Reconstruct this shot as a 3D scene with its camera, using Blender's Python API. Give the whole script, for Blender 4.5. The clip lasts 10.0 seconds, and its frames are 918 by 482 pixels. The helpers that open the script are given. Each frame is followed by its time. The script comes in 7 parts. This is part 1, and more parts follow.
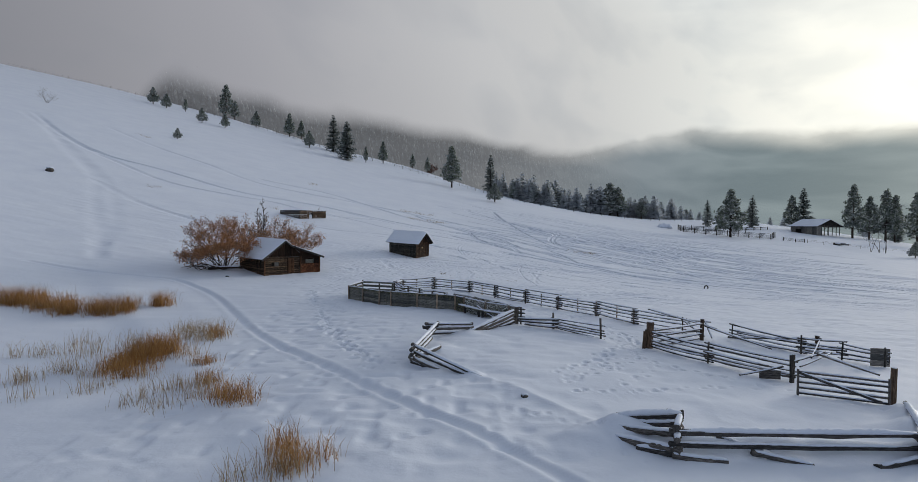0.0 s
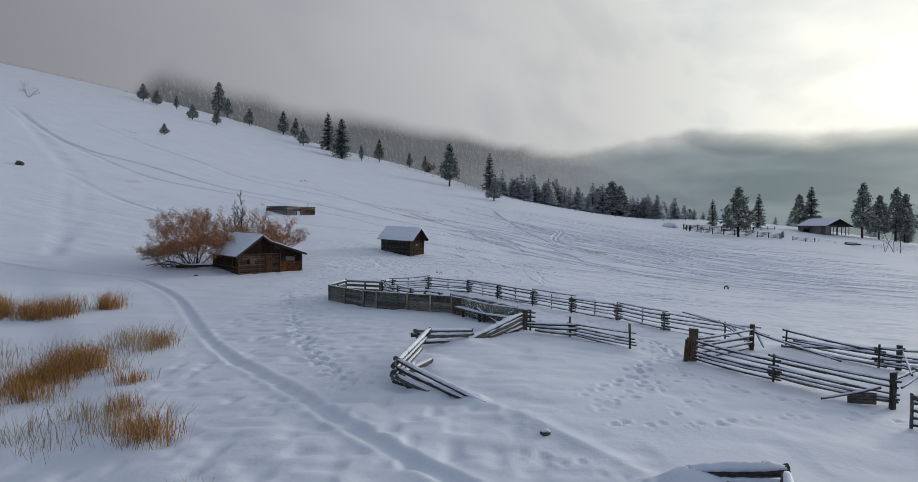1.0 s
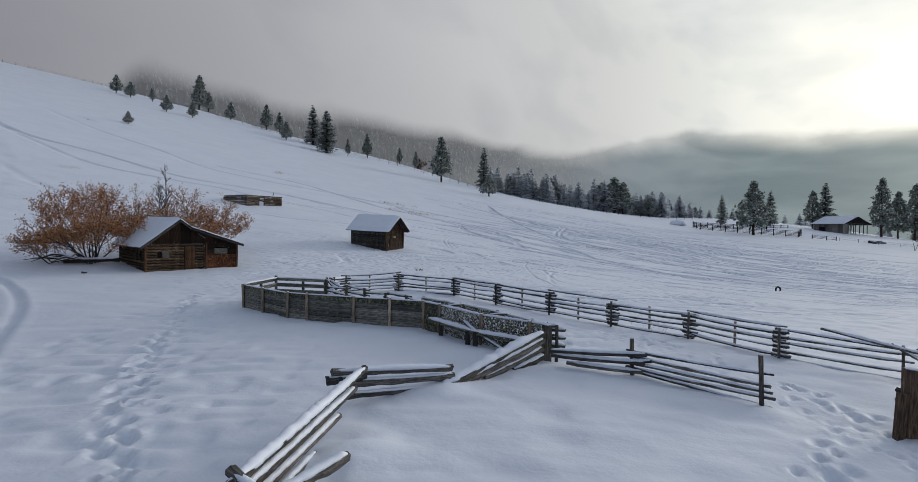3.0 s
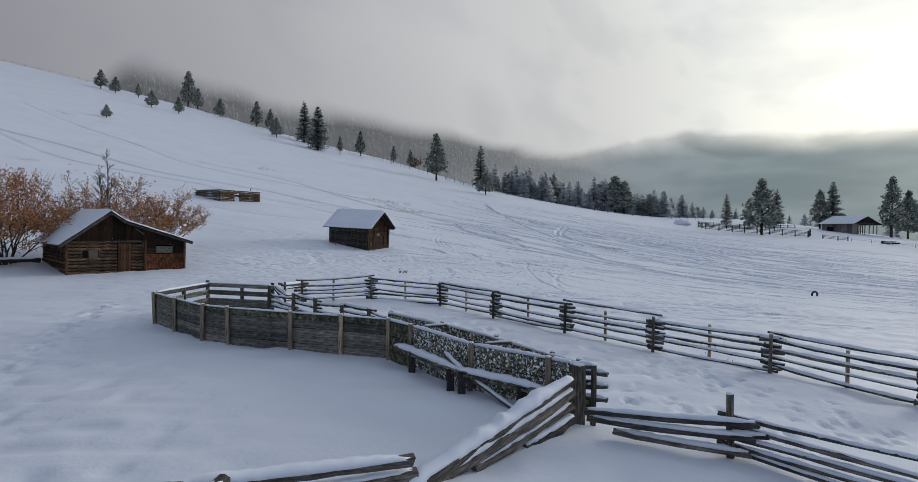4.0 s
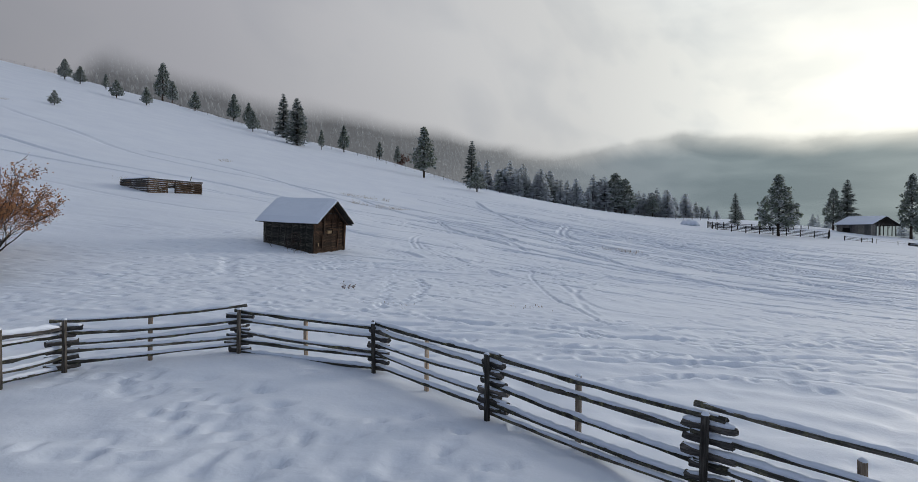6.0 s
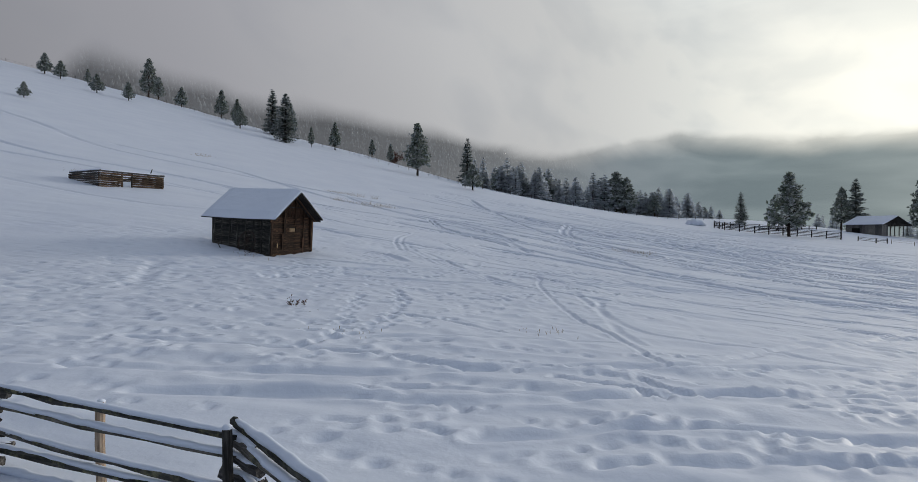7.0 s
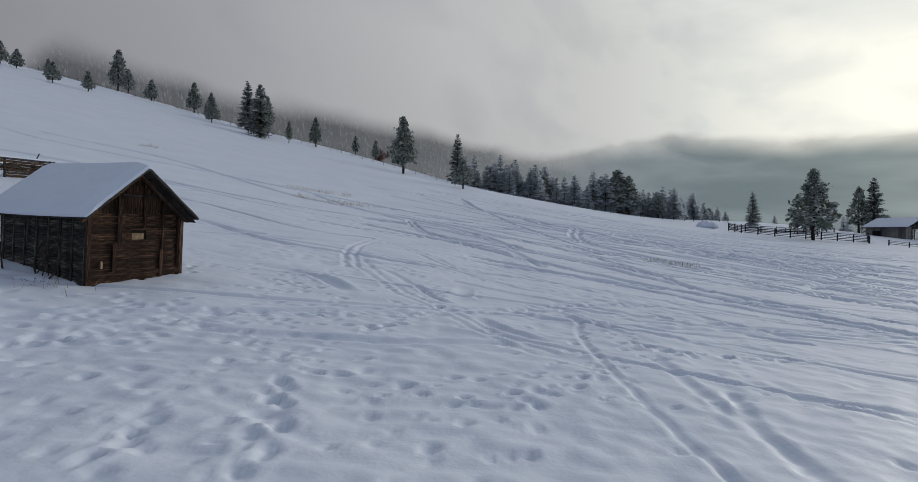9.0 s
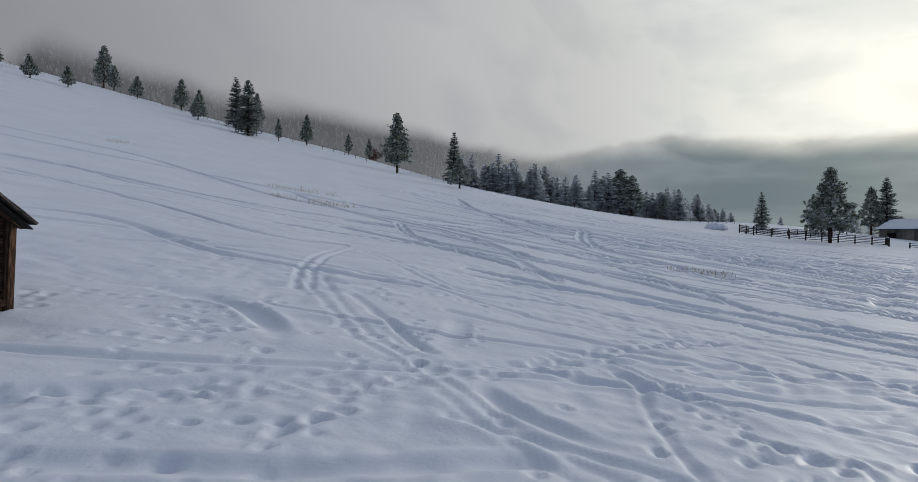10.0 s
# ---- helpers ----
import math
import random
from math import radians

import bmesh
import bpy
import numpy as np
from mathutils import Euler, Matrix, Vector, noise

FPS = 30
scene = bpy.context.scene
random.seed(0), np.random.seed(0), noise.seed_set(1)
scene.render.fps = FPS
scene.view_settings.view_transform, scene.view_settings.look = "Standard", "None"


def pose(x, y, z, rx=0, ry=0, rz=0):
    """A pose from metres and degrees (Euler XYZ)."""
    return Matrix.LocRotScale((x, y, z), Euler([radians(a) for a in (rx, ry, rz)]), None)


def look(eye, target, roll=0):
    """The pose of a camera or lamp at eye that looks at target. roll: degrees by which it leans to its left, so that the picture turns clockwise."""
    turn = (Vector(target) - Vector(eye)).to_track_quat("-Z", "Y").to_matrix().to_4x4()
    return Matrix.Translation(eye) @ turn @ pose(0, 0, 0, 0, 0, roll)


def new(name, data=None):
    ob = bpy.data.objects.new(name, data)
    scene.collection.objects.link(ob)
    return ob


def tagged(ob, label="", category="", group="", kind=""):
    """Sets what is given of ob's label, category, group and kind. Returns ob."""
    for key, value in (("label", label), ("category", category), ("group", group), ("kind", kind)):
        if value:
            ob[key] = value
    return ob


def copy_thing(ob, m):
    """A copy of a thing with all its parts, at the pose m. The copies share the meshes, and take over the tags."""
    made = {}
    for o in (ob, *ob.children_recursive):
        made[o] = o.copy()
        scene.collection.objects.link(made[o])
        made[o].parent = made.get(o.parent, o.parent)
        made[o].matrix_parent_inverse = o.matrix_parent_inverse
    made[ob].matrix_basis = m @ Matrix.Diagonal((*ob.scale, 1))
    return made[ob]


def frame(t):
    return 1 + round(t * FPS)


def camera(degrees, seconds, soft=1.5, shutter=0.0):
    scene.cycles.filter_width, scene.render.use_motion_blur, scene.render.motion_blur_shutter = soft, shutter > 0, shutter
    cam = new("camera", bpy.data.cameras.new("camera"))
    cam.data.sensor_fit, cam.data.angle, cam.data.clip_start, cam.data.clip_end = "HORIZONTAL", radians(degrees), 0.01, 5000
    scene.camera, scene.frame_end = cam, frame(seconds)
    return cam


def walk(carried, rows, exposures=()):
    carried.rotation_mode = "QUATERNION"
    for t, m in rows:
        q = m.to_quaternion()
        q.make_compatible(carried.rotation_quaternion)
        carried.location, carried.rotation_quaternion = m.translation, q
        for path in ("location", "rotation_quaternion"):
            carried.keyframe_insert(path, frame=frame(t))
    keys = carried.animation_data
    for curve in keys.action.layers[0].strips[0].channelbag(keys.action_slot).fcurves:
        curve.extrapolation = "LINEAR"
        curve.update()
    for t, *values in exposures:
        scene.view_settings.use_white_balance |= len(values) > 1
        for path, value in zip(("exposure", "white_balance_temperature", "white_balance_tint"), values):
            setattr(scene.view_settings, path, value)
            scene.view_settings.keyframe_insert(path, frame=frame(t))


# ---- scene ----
# ---- camera ----
cam = camera(73.3, 10.0, soft=0.75)
METRES, EYE, TILT, LEAN, TURN = 75.0, 7.5, -1.5, -0.5, 0.0
ROWS = [
    (0.0, 0.0, 0.0, 0.0, 0.0, 0.0, 0.0),
    (0.5, 0.0001, 0.0453, -0.0049, -0.06, 0.09, 0.01),
    (1.0, 0.001, 0.0928, -0.0095, -0.16, 0.2, 0.03),
    (1.5, 0.0027, 0.1418, -0.014, -0.27, 0.29, 0.05),
    (2.0, 0.005, 0.1918, -0.0183, -0.38, 0.38, 0.08),
    (2.5, 0.008, 0.2421, -0.0226, -0.52, 0.45, 0.09),
    (4.0, 0.0182, 0.3946, -0.0288, -0.95, 0.63, 0.07),
    (4.5, 0.0217, 0.445, -0.0289, -1.11, 0.7, 0.07),
    (5.0, 0.0254, 0.495, -0.029, -1.31, 0.76, 0.1),
    (5.5, 0.029, 0.5447, -0.029, -1.51, 0.8, 0.07),
    (7.0, 0.0385, 0.6969, -0.0283, -2.09, 0.94, 0.07),
    (7.5, 0.042, 0.7474, -0.0273, -2.3, 0.98, 0.07),
    (8.0, 0.0453, 0.7974, -0.0254, -2.52, 1.03, 0.06),
    (8.5, 0.0485, 0.8471, -0.0226, -2.72, 1.08, 0.05),
    (9.0, 0.0519, 0.897, -0.0196, -2.93, 1.14, 0.07),
    (9.5, 0.0552, 0.9464, -0.0164, -3.17, 1.2, 0.07),
    (10.0, 0.0587, 0.9965, -0.0131, -3.21, 1.25, 0.09),
]
walk(cam, [(t, pose(0, 0, EYE, TILT, LEAN, TURN) @ pose(METRES * x, METRES * y, METRES * z, 90 + pitch, roll, yaw)) for t, x, y, z, yaw, pitch, roll in ROWS],
     exposures=[(0.0, 0.02), (2.5, 0.03), (4.5, 0.12), (5.5, 0.13), (7.0, -0.05), (8.5, -0.13), (10.0, -0.12)])

# ---- sky and sun ----
SUN_AZ, SUN_EL = 56.0, 12.0                      # degrees to the right of the way ahead, and above the horizon
SUN_DIR = Vector((math.sin(radians(SUN_AZ)) * math.cos(radians(SUN_EL)), math.cos(radians(SUN_AZ)) * math.cos(radians(SUN_EL)), math.sin(radians(SUN_EL))))


def node(nt, kind):
    return nt.nodes.new(kind)


def ramp(nt, fac, stops, soft=False):
    r = node(nt, "ShaderNodeValToRGB")
    r.color_ramp.interpolation = "B_SPLINE" if soft else "LINEAR"
    el = r.color_ramp.elements
    while len(el) < len(stops):
        el.new(0.5)
    for e, (p, c) in zip(el, stops):
        e.position = p
        e.color = (*c, 1) if len(c) == 3 else c
    nt.links.new(fac, r.inputs[0])
    return r.outputs[0]


def mixc(nt, fac, a, b, mode="MIX"):
    m = node(nt, "ShaderNodeMix")
    m.data_type, m.blend_type = "RGBA", mode
    for sock, val in ((m.inputs[0], fac), (m.inputs[6], a), (m.inputs[7], b)):
        if isinstance(val, bpy.types.NodeSocket):
            nt.links.new(val, sock)
        elif isinstance(val, (tuple, list)):
            sock.default_value = (*val, 1) if len(val) == 3 else val
        else:
            sock.default_value = val
    return m.outputs[2]


def calc(nt, op, a, b=0.0, c=None, clamp=False):
    m = node(nt, "ShaderNodeMath")
    m.operation, m.use_clamp = op, clamp
    for k, v in enumerate((a, b) if c is None else (a, b, c)):
        if isinstance(v, bpy.types.NodeSocket):
            nt.links.new(v, m.inputs[k])
        else:
            m.inputs[k].default_value = v
    return m.outputs[0]


def noise_tex(nt, vec, scale, detail=4.0, rough=0.55, distortion=0.0):
    n = node(nt, "ShaderNodeTexNoise")
    n.inputs["Scale"].default_value, n.inputs["Detail"].default_value = scale, detail
    n.inputs["Roughness"].default_value, n.inputs["Distortion"].default_value = rough, distortion
    if vec is not None:
        nt.links.new(vec, n.inputs["Vector"])
    return n.outputs["Fac"]


def mapped(nt, vec, scale, loc=(0, 0, 0)):
    m = node(nt, "ShaderNodeMapping")
    m.inputs["Scale"].default_value, m.inputs["Location"].default_value = scale, loc
    nt.links.new(vec, m.inputs["Vector"])
    return m.outputs[0]


world = bpy.data.worlds.new("overcast_sky")
scene.world = world
world.use_nodes = True
wt = world.node_tree
wt.nodes.clear()
sky = node(wt, "ShaderNodeTexSky")
sky.sky_type = "NISHITA"
sky.sun_disc, sky.sun_elevation, sky.sun_rotation = False, radians(SUN_EL), radians(SUN_AZ)
blue = mixc(wt, 1.0, sky.outputs[0], (0.1, 0.1, 0.1), "MULTIPLY")
way = node(wt, "ShaderNodeTexCoord").outputs["Generated"]
sun_dot = node(wt, "ShaderNodeVectorMath")
sun_dot.operation = "DOT_PRODUCT"
sun_dot.inputs[1].default_value = (0.74, 0.63, 0.24)
wt.links.new(way, sun_dot.inputs[0])
clouds = noise_tex(wt, mapped(wt, way, (1.0, 1.0, 2.6), (0.3, 0.1, 0.0)), 2.0, 6.0, 0.5, 0.5)
wisps = noise_tex(wt, mapped(wt, way, (1.0, 1.0, 5.0), (2.0, 0.4, 0.2)), 6.0, 5.0, 0.5, 0.3)
sun_side = calc(wt, "ADD", sun_dot.outputs["Value"], calc(wt, "MULTIPLY", calc(wt, "SUBTRACT", clouds, 0.5), 0.55))
near_sun = ramp(wt, sun_side, [(0.0, (0.0,) * 3), (0.35, (0.05,) * 3), (0.6, (0.22,) * 3), (0.78, (0.5,) * 3), (0.9, (0.85,) * 3), (1.0, (1.0,) * 3)], True)
body = ramp(wt, clouds, [(0.3, (0.27, 0.315, 0.395)), (0.46, (0.385, 0.44, 0.53)), (0.66, (0.585, 0.645, 0.735))])
lit = ramp(wt, wisps, [(0.25, (0.84, 0.87, 0.85)), (0.45, (0.98, 1.0, 0.945)), (0.68, (1.2, 1.2, 1.1))])
# unseen sky overhead and away from the sun dimmed to darken the snow
axes = node(wt, "ShaderNodeSeparateXYZ")
wt.links.new(way, axes.inputs[0])
dim_up = ramp(wt, axes.outputs["Z"], [(0.3, (1.0,) * 3), (0.85, (0.6, 0.62, 0.66))], True)
dim_back = ramp(wt, calc(wt, "MULTIPLY_ADD", sun_dot.outputs["Value"], 0.5, 0.5), [(0.0, (0.64, 0.66, 0.7)), (0.48, (1.0,) * 3)], True)
cover = mixc(wt, 1.0, mixc(wt, 1.0, mixc(wt, near_sun, body, lit), dim_up, "MULTIPLY"), dim_back, "MULTIPLY")
sky_all = mixc(wt, 0.94, blue, cover)
back = node(wt, "ShaderNodeBackground")
back.inputs["Strength"].default_value = 1.0
wt.links.new(sky_all, back.inputs["Color"])
wt.links.new(back.outputs[0], node(wt, "ShaderNodeOutputWorld").inputs["Surface"])

sun = new("sun", bpy.data.lights.new("sun", "SUN"))
sun.data.energy, sun.data.angle, sun.data.color = 2.05, radians(20), (1.0, 0.92, 0.80)
sun.matrix_world = look(SUN_DIR * 200, (0, 0, 0))

# ---- materials ----


def material(name):
    m = bpy.data.materials.new(name)
    m.use_nodes = True
    nt = m.node_tree
    nt.nodes.clear()
    b = node(nt, "ShaderNodeBsdfPrincipled")
    out = node(nt, "ShaderNodeOutputMaterial")
    nt.links.new(b.outputs[0], out.inputs["Surface"])
    return m, nt, b, out


def bump(nt, b, height, strength, dist):
    n = node(nt, "ShaderNodeBump")
    n.inputs["Strength"].default_value, n.inputs["Distance"].default_value = strength, dist
    nt.links.new(height, n.inputs["Height"])
    nt.links.new(n.outputs[0], b.inputs["Normal"])


def snow_mat(name, grain=1.0, gloss=0.55):
    m, nt, b, out = material(name)
    pos = node(nt, "ShaderNodeNewGeometry").outputs["Position"]
    big = noise_tex(nt, pos, 0.18, 4)
    fine = noise_tex(nt, pos, 7.0, 5, 0.6)
    lumps = noise_tex(nt, pos, 1.3, 4, 0.5)
    c = ramp(nt, big, [(0.3, (0.617, 0.672, 0.79)), (0.7, (0.677, 0.73, 0.835))])
    c = mixc(nt, calc(nt, "MULTIPLY", fine, 0.12), c, (0.58, 0.64, 0.75))
    nt.links.new(c, b.inputs["Base Color"])
    b.inputs["Roughness"].default_value = 0.62
    b.inputs["Specular IOR Level"].default_value = gloss
    h = calc(nt, "ADD", calc(nt, "MULTIPLY", fine, 0.16), calc(nt, "MULTIPLY", lumps, 0.6))
    bump(nt, b, h, 0.42 * grain, 0.12)
    return m


def wood_mat(name, dark, mid, light, along=(1, 9, 9), moss=0.0, rough=0.85, snow=0.0):
    """Weathered wood: streaks run along the piece's own x axis."""
    m, nt, b, out = material(name)
    tc = node(nt, "ShaderNodeTexCoord").outputs["Object"]
    pos = node(nt, "ShaderNodeNewGeometry").outputs["Position"]
    rnd = node(nt, "ShaderNodeObjectInfo").outputs["Random"]
    streak = noise_tex(nt, mapped(nt, tc, along), 3.0, 6, 0.65, 0.4)
    patch = noise_tex(nt, pos, 1.1, 4)
    c = ramp(nt, streak, [(0.36, dark), (0.5, mid), (0.65, light)])
    c = mixc(nt, calc(nt, "MULTIPLY", ramp(nt, patch, [(0.35, (0,) * 3), (0.7, (1,) * 3)]), 0.55), c, dark)
    tone = ramp(nt, rnd, [(0.0, (0.5, 0.52, 0.54)), (0.5, (0.95, 0.93, 0.9)), (1.0, (1.5, 1.44, 1.36))])
    c = mixc(nt, 1.0, c, tone, "MULTIPLY")
    if moss:
        mn = noise_tex(nt, pos, 5.0, 6, 0.7)
        mf = ramp(nt, mn, [(0.52 - 0.14 * moss, (0,) * 3), (0.62, (1,) * 3)])
        kinds = ramp(nt, noise_tex(nt, pos, 9.0, 3), [(0.38, (0.018, 0.021, 0.015)), (0.5, (0.05, 0.056, 0.028)), (0.62, (0.26, 0.25, 0.14))])
        c = mixc(nt, calc(nt, "MULTIPLY", mf, moss), c, kinds)
    if snow:
        sf = ramp(nt, noise_tex(nt, pos, 17.0, 5, 0.65, 0.8), [(0.62 - 0.1 * snow, (0,) * 3), (0.66 - 0.1 * snow, (1,) * 3)])
        c = mixc(nt, sf, c, (0.8, 0.82, 0.86))
    nt.links.new(c, b.inputs["Base Color"])
    b.inputs["Roughness"].default_value = rough
    b.inputs["Specular IOR Level"].default_value = 0.15
    bump(nt, b, streak, 0.6, 0.03)
    return m


def leaf_mat(name, dark, light, snow=0.0, scale=1.2, steep=0.3, thin=0.4):
    m, nt, b, out = material(name)
    geo = node(nt, "ShaderNodeNewGeometry")
    c = ramp(nt, geo.outputs["Random Per Island"], [(0.0, dark), (1.0, light)])
    if snow:
        sep = node(nt, "ShaderNodeSeparateXYZ")
        nt.links.new(geo.outputs["True Normal"], sep.inputs[0])
        up = ramp(nt, calc(nt, "ABSOLUTE", sep.outputs["Z"]), [(steep, (0,) * 3), (steep + 0.4, (1,) * 3)])
        sn = ramp(nt, noise_tex(nt, geo.outputs["Position"], scale, 4, 0.65), [(0.5 - 0.25 * snow, (0,) * 3), (0.66 - 0.25 * snow, (1,) * 3)])
        c = mixc(nt, calc(nt, "MULTIPLY", calc(nt, "MULTIPLY", up, sn), min(1.0, snow * 1.4)), c, (0.72, 0.75, 0.80))
    nt.links.new(c, b.inputs["Base Color"])
    b.inputs["Roughness"].default_value = 0.75
    b.inputs["Specular IOR Level"].default_value = 0.2
    if thin:
        glow, mx = node(nt, "ShaderNodeBsdfTranslucent"), node(nt, "ShaderNodeMixShader")
        nt.links.new(c, glow.inputs["Color"])
        mx.inputs[0].default_value = thin
        nt.links.new(b.outputs[0], mx.inputs[1])
        nt.links.new(glow.outputs[0], mx.inputs[2])
        nt.links.new(mx.outputs[0], out.inputs["Surface"])
    return m


SNOW = snow_mat("snow", gloss=0.4)
SNOW_CAP = snow_mat("snow_on_wood", 0.8, 0.12)
GREY_WOOD = wood_mat("weathered_grey_rail", (0.035, 0.034, 0.036), (0.085, 0.082, 0.082), (0.19, 0.18, 0.175))
POST_WOOD = wood_mat("weathered_post", (0.028, 0.026, 0.025), (0.08, 0.073, 0.067), (0.19, 0.172, 0.155))
BROWN_POST = wood_mat("brown_gatepost", (0.03, 0.022, 0.018), (0.085, 0.06, 0.045), (0.17, 0.125, 0.09))
BOARD = wood_mat("mossy_board", (0.06, 0.063, 0.06), (0.15, 0.153, 0.148), (0.27, 0.27, 0.262), moss=0.32)
PALE_POST = wood_mat("pale_split_post", (0.15, 0.115, 0.09), (0.36, 0.285, 0.225), (0.55, 0.46, 0.375))
MOSS_RAIL = wood_mat("mossy_rail", (0.025, 0.025, 0.024), (0.07, 0.069, 0.066), (0.17, 0.165, 0.155), moss=0.55)
BOARD_MOSS = wood_mat("lichen_board", (0.04, 0.042, 0.038), (0.1, 0.1, 0.092), (0.2, 0.2, 0.185), moss=0.95)
BOARD_SNOW = wood_mat("lichen_board_with_stuck_snow", (0.055, 0.058, 0.05), (0.13, 0.13, 0.12), (0.26, 0.26, 0.245), moss=0.8, snow=0.9)
LOG_WALL = wood_mat("cabin_log", (0.022, 0.013, 0.009), (0.075, 0.05, 0.035), (0.27, 0.2, 0.145))
DARK_PLANK = wood_mat("dark_gable_plank", (0.009, 0.005, 0.004), (0.024, 0.014, 0.01), (0.062, 0.034, 0.022))
DOOR_WOOD = wood_mat("cabin_door_plank", (0.026, 0.013, 0.008), (0.08, 0.04, 0.023), (0.16, 0.09, 0.055))
SHINGLE = wood_mat("red_brown_shingle", (0.025, 0.01, 0.006), (0.1, 0.038, 0.02), (0.26, 0.12, 0.06))
SHED_SIDE = wood_mat("shed_grey_plank", (0.012, 0.013, 0.012), (0.05, 0.05, 0.046), (0.17, 0.162, 0.15))
SHED_FRONT = wood_mat("shed_brown_plank", (0.009, 0.005, 0.004), (0.038, 0.022, 0.015), (0.13, 0.076, 0.048))
SHED_TRIM = wood_mat("shed_batten", (0.016, 0.009, 0.007), (0.05, 0.028, 0.019), (0.15, 0.088, 0.058))
SHAKE = wood_mat("dark_roof_shake", (0.012, 0.011, 0.011), (0.035, 0.032, 0.031), (0.09, 0.085, 0.08))
PALE_BOARD = wood_mat("pale_window_board", (0.17, 0.12, 0.07), (0.30, 0.22, 0.14), (0.42, 0.33, 0.22), (3, 3, 3))
BARN_WALL = wood_mat("barn_grey_board", (0.08, 0.08, 0.078), (0.17, 0.165, 0.16), (0.27, 0.26, 0.25))
BARK = wood_mat("conifer_bark", (0.02, 0.016, 0.013), (0.055, 0.042, 0.034), (0.11, 0.085, 0.07))
TWIG = wood_mat("shrub_bark", (0.03, 0.025, 0.022), (0.075, 0.062, 0.055), (0.15, 0.125, 0.11))
# pine and fir greens lifted to stand in for haze before the trees
PINE = leaf_mat("pine_needles", (0.072, 0.094, 0.08), (0.2, 0.235, 0.18), snow=0.5, steep=0.35, scale=1.8)
FIR = leaf_mat("fir_needles", (0.066, 0.087, 0.08), (0.19, 0.222, 0.188), snow=0.38, steep=0.25, scale=1.6)
FAR_FIR = leaf_mat("snowy_fir", (0.035, 0.046, 0.05), (0.19, 0.215, 0.228), snow=0.12, scale=0.09, steep=0.3, thin=0.0)
# paled for frost, and for distance haze put into the colour
FROST_HAZE = leaf_mat("frost_and_haze_needles", (0.28, 0.31, 0.28), (0.62, 0.65, 0.58), snow=0.85, steep=0.2, scale=1.2)
RUST_LEAF = leaf_mat("dry_rust_leaves", (0.21, 0.085, 0.042), (0.53, 0.275, 0.135))
RED_TWIGS = leaf_mat("reddish_brush", (0.06, 0.025, 0.02), (0.16, 0.08, 0.06))
REED = leaf_mat("dry_reed", (0.15, 0.065, 0.024), (0.55, 0.32, 0.125))
REED_GREY = leaf_mat("bleached_reed", (0.2, 0.145, 0.095), (0.5, 0.39, 0.26))
DARK_RAIL = wood_mat("dark_corral_rail", (0.014, 0.014, 0.016), (0.035, 0.034, 0.036), (0.08, 0.078, 0.08))
# near-black that paints the shade inside gaps, holes and rooms
SHADE_IN = wood_mat("shaded_interior", (0.006, 0.006, 0.006), (0.012, 0.011, 0.01), (0.02, 0.018, 0.016))


def plain(name, col, rough, metal=0.0):
    m, nt, b, out = material(name)
    pos = node(nt, "ShaderNodeNewGeometry").outputs["Position"]
    n = noise_tex(nt, pos, 12.0, 4)
    nt.links.new(ramp(nt, n, [(0.3, tuple(v * 0.7 for v in col)), (0.7, tuple(v * 1.25 for v in col))]), b.inputs["Base Color"])
    b.inputs["Roughness"].default_value, b.inputs["Metallic"].default_value = rough, metal
    return m


RUBBER = plain("black_rubber", (0.018, 0.018, 0.019), 0.7)
IRON = plain("rusted_iron", (0.05, 0.035, 0.028), 0.75, 0.4)
STONE = plain("dark_stone", (0.06, 0.055, 0.05), 0.9)


def mountain_mat():
    m, nt, b, out = material("wooded_mountainside")
    pos = node(nt, "ShaderNodeNewGeometry").outputs["Position"]
    a = noise_tex(nt, pos, 0.05, 6, 0.7)
    s = noise_tex(nt, pos, 0.006, 5, 0.6)
    c = ramp(nt, a, [(0.38, (0.03, 0.039, 0.04)), (0.58, (0.05, 0.062, 0.063)), (0.78, (0.1, 0.115, 0.12))])
    c = mixc(nt, ramp(nt, s, [(0.58, (0,) * 3), (0.72, (0.5,) * 3)]), c, (0.2, 0.22, 0.23))
    nt.links.new(c, b.inputs["Base Color"])
    b.inputs["Roughness"].default_value = 0.95
    bump(nt, b, a, 1.0, 6.0)
    return m


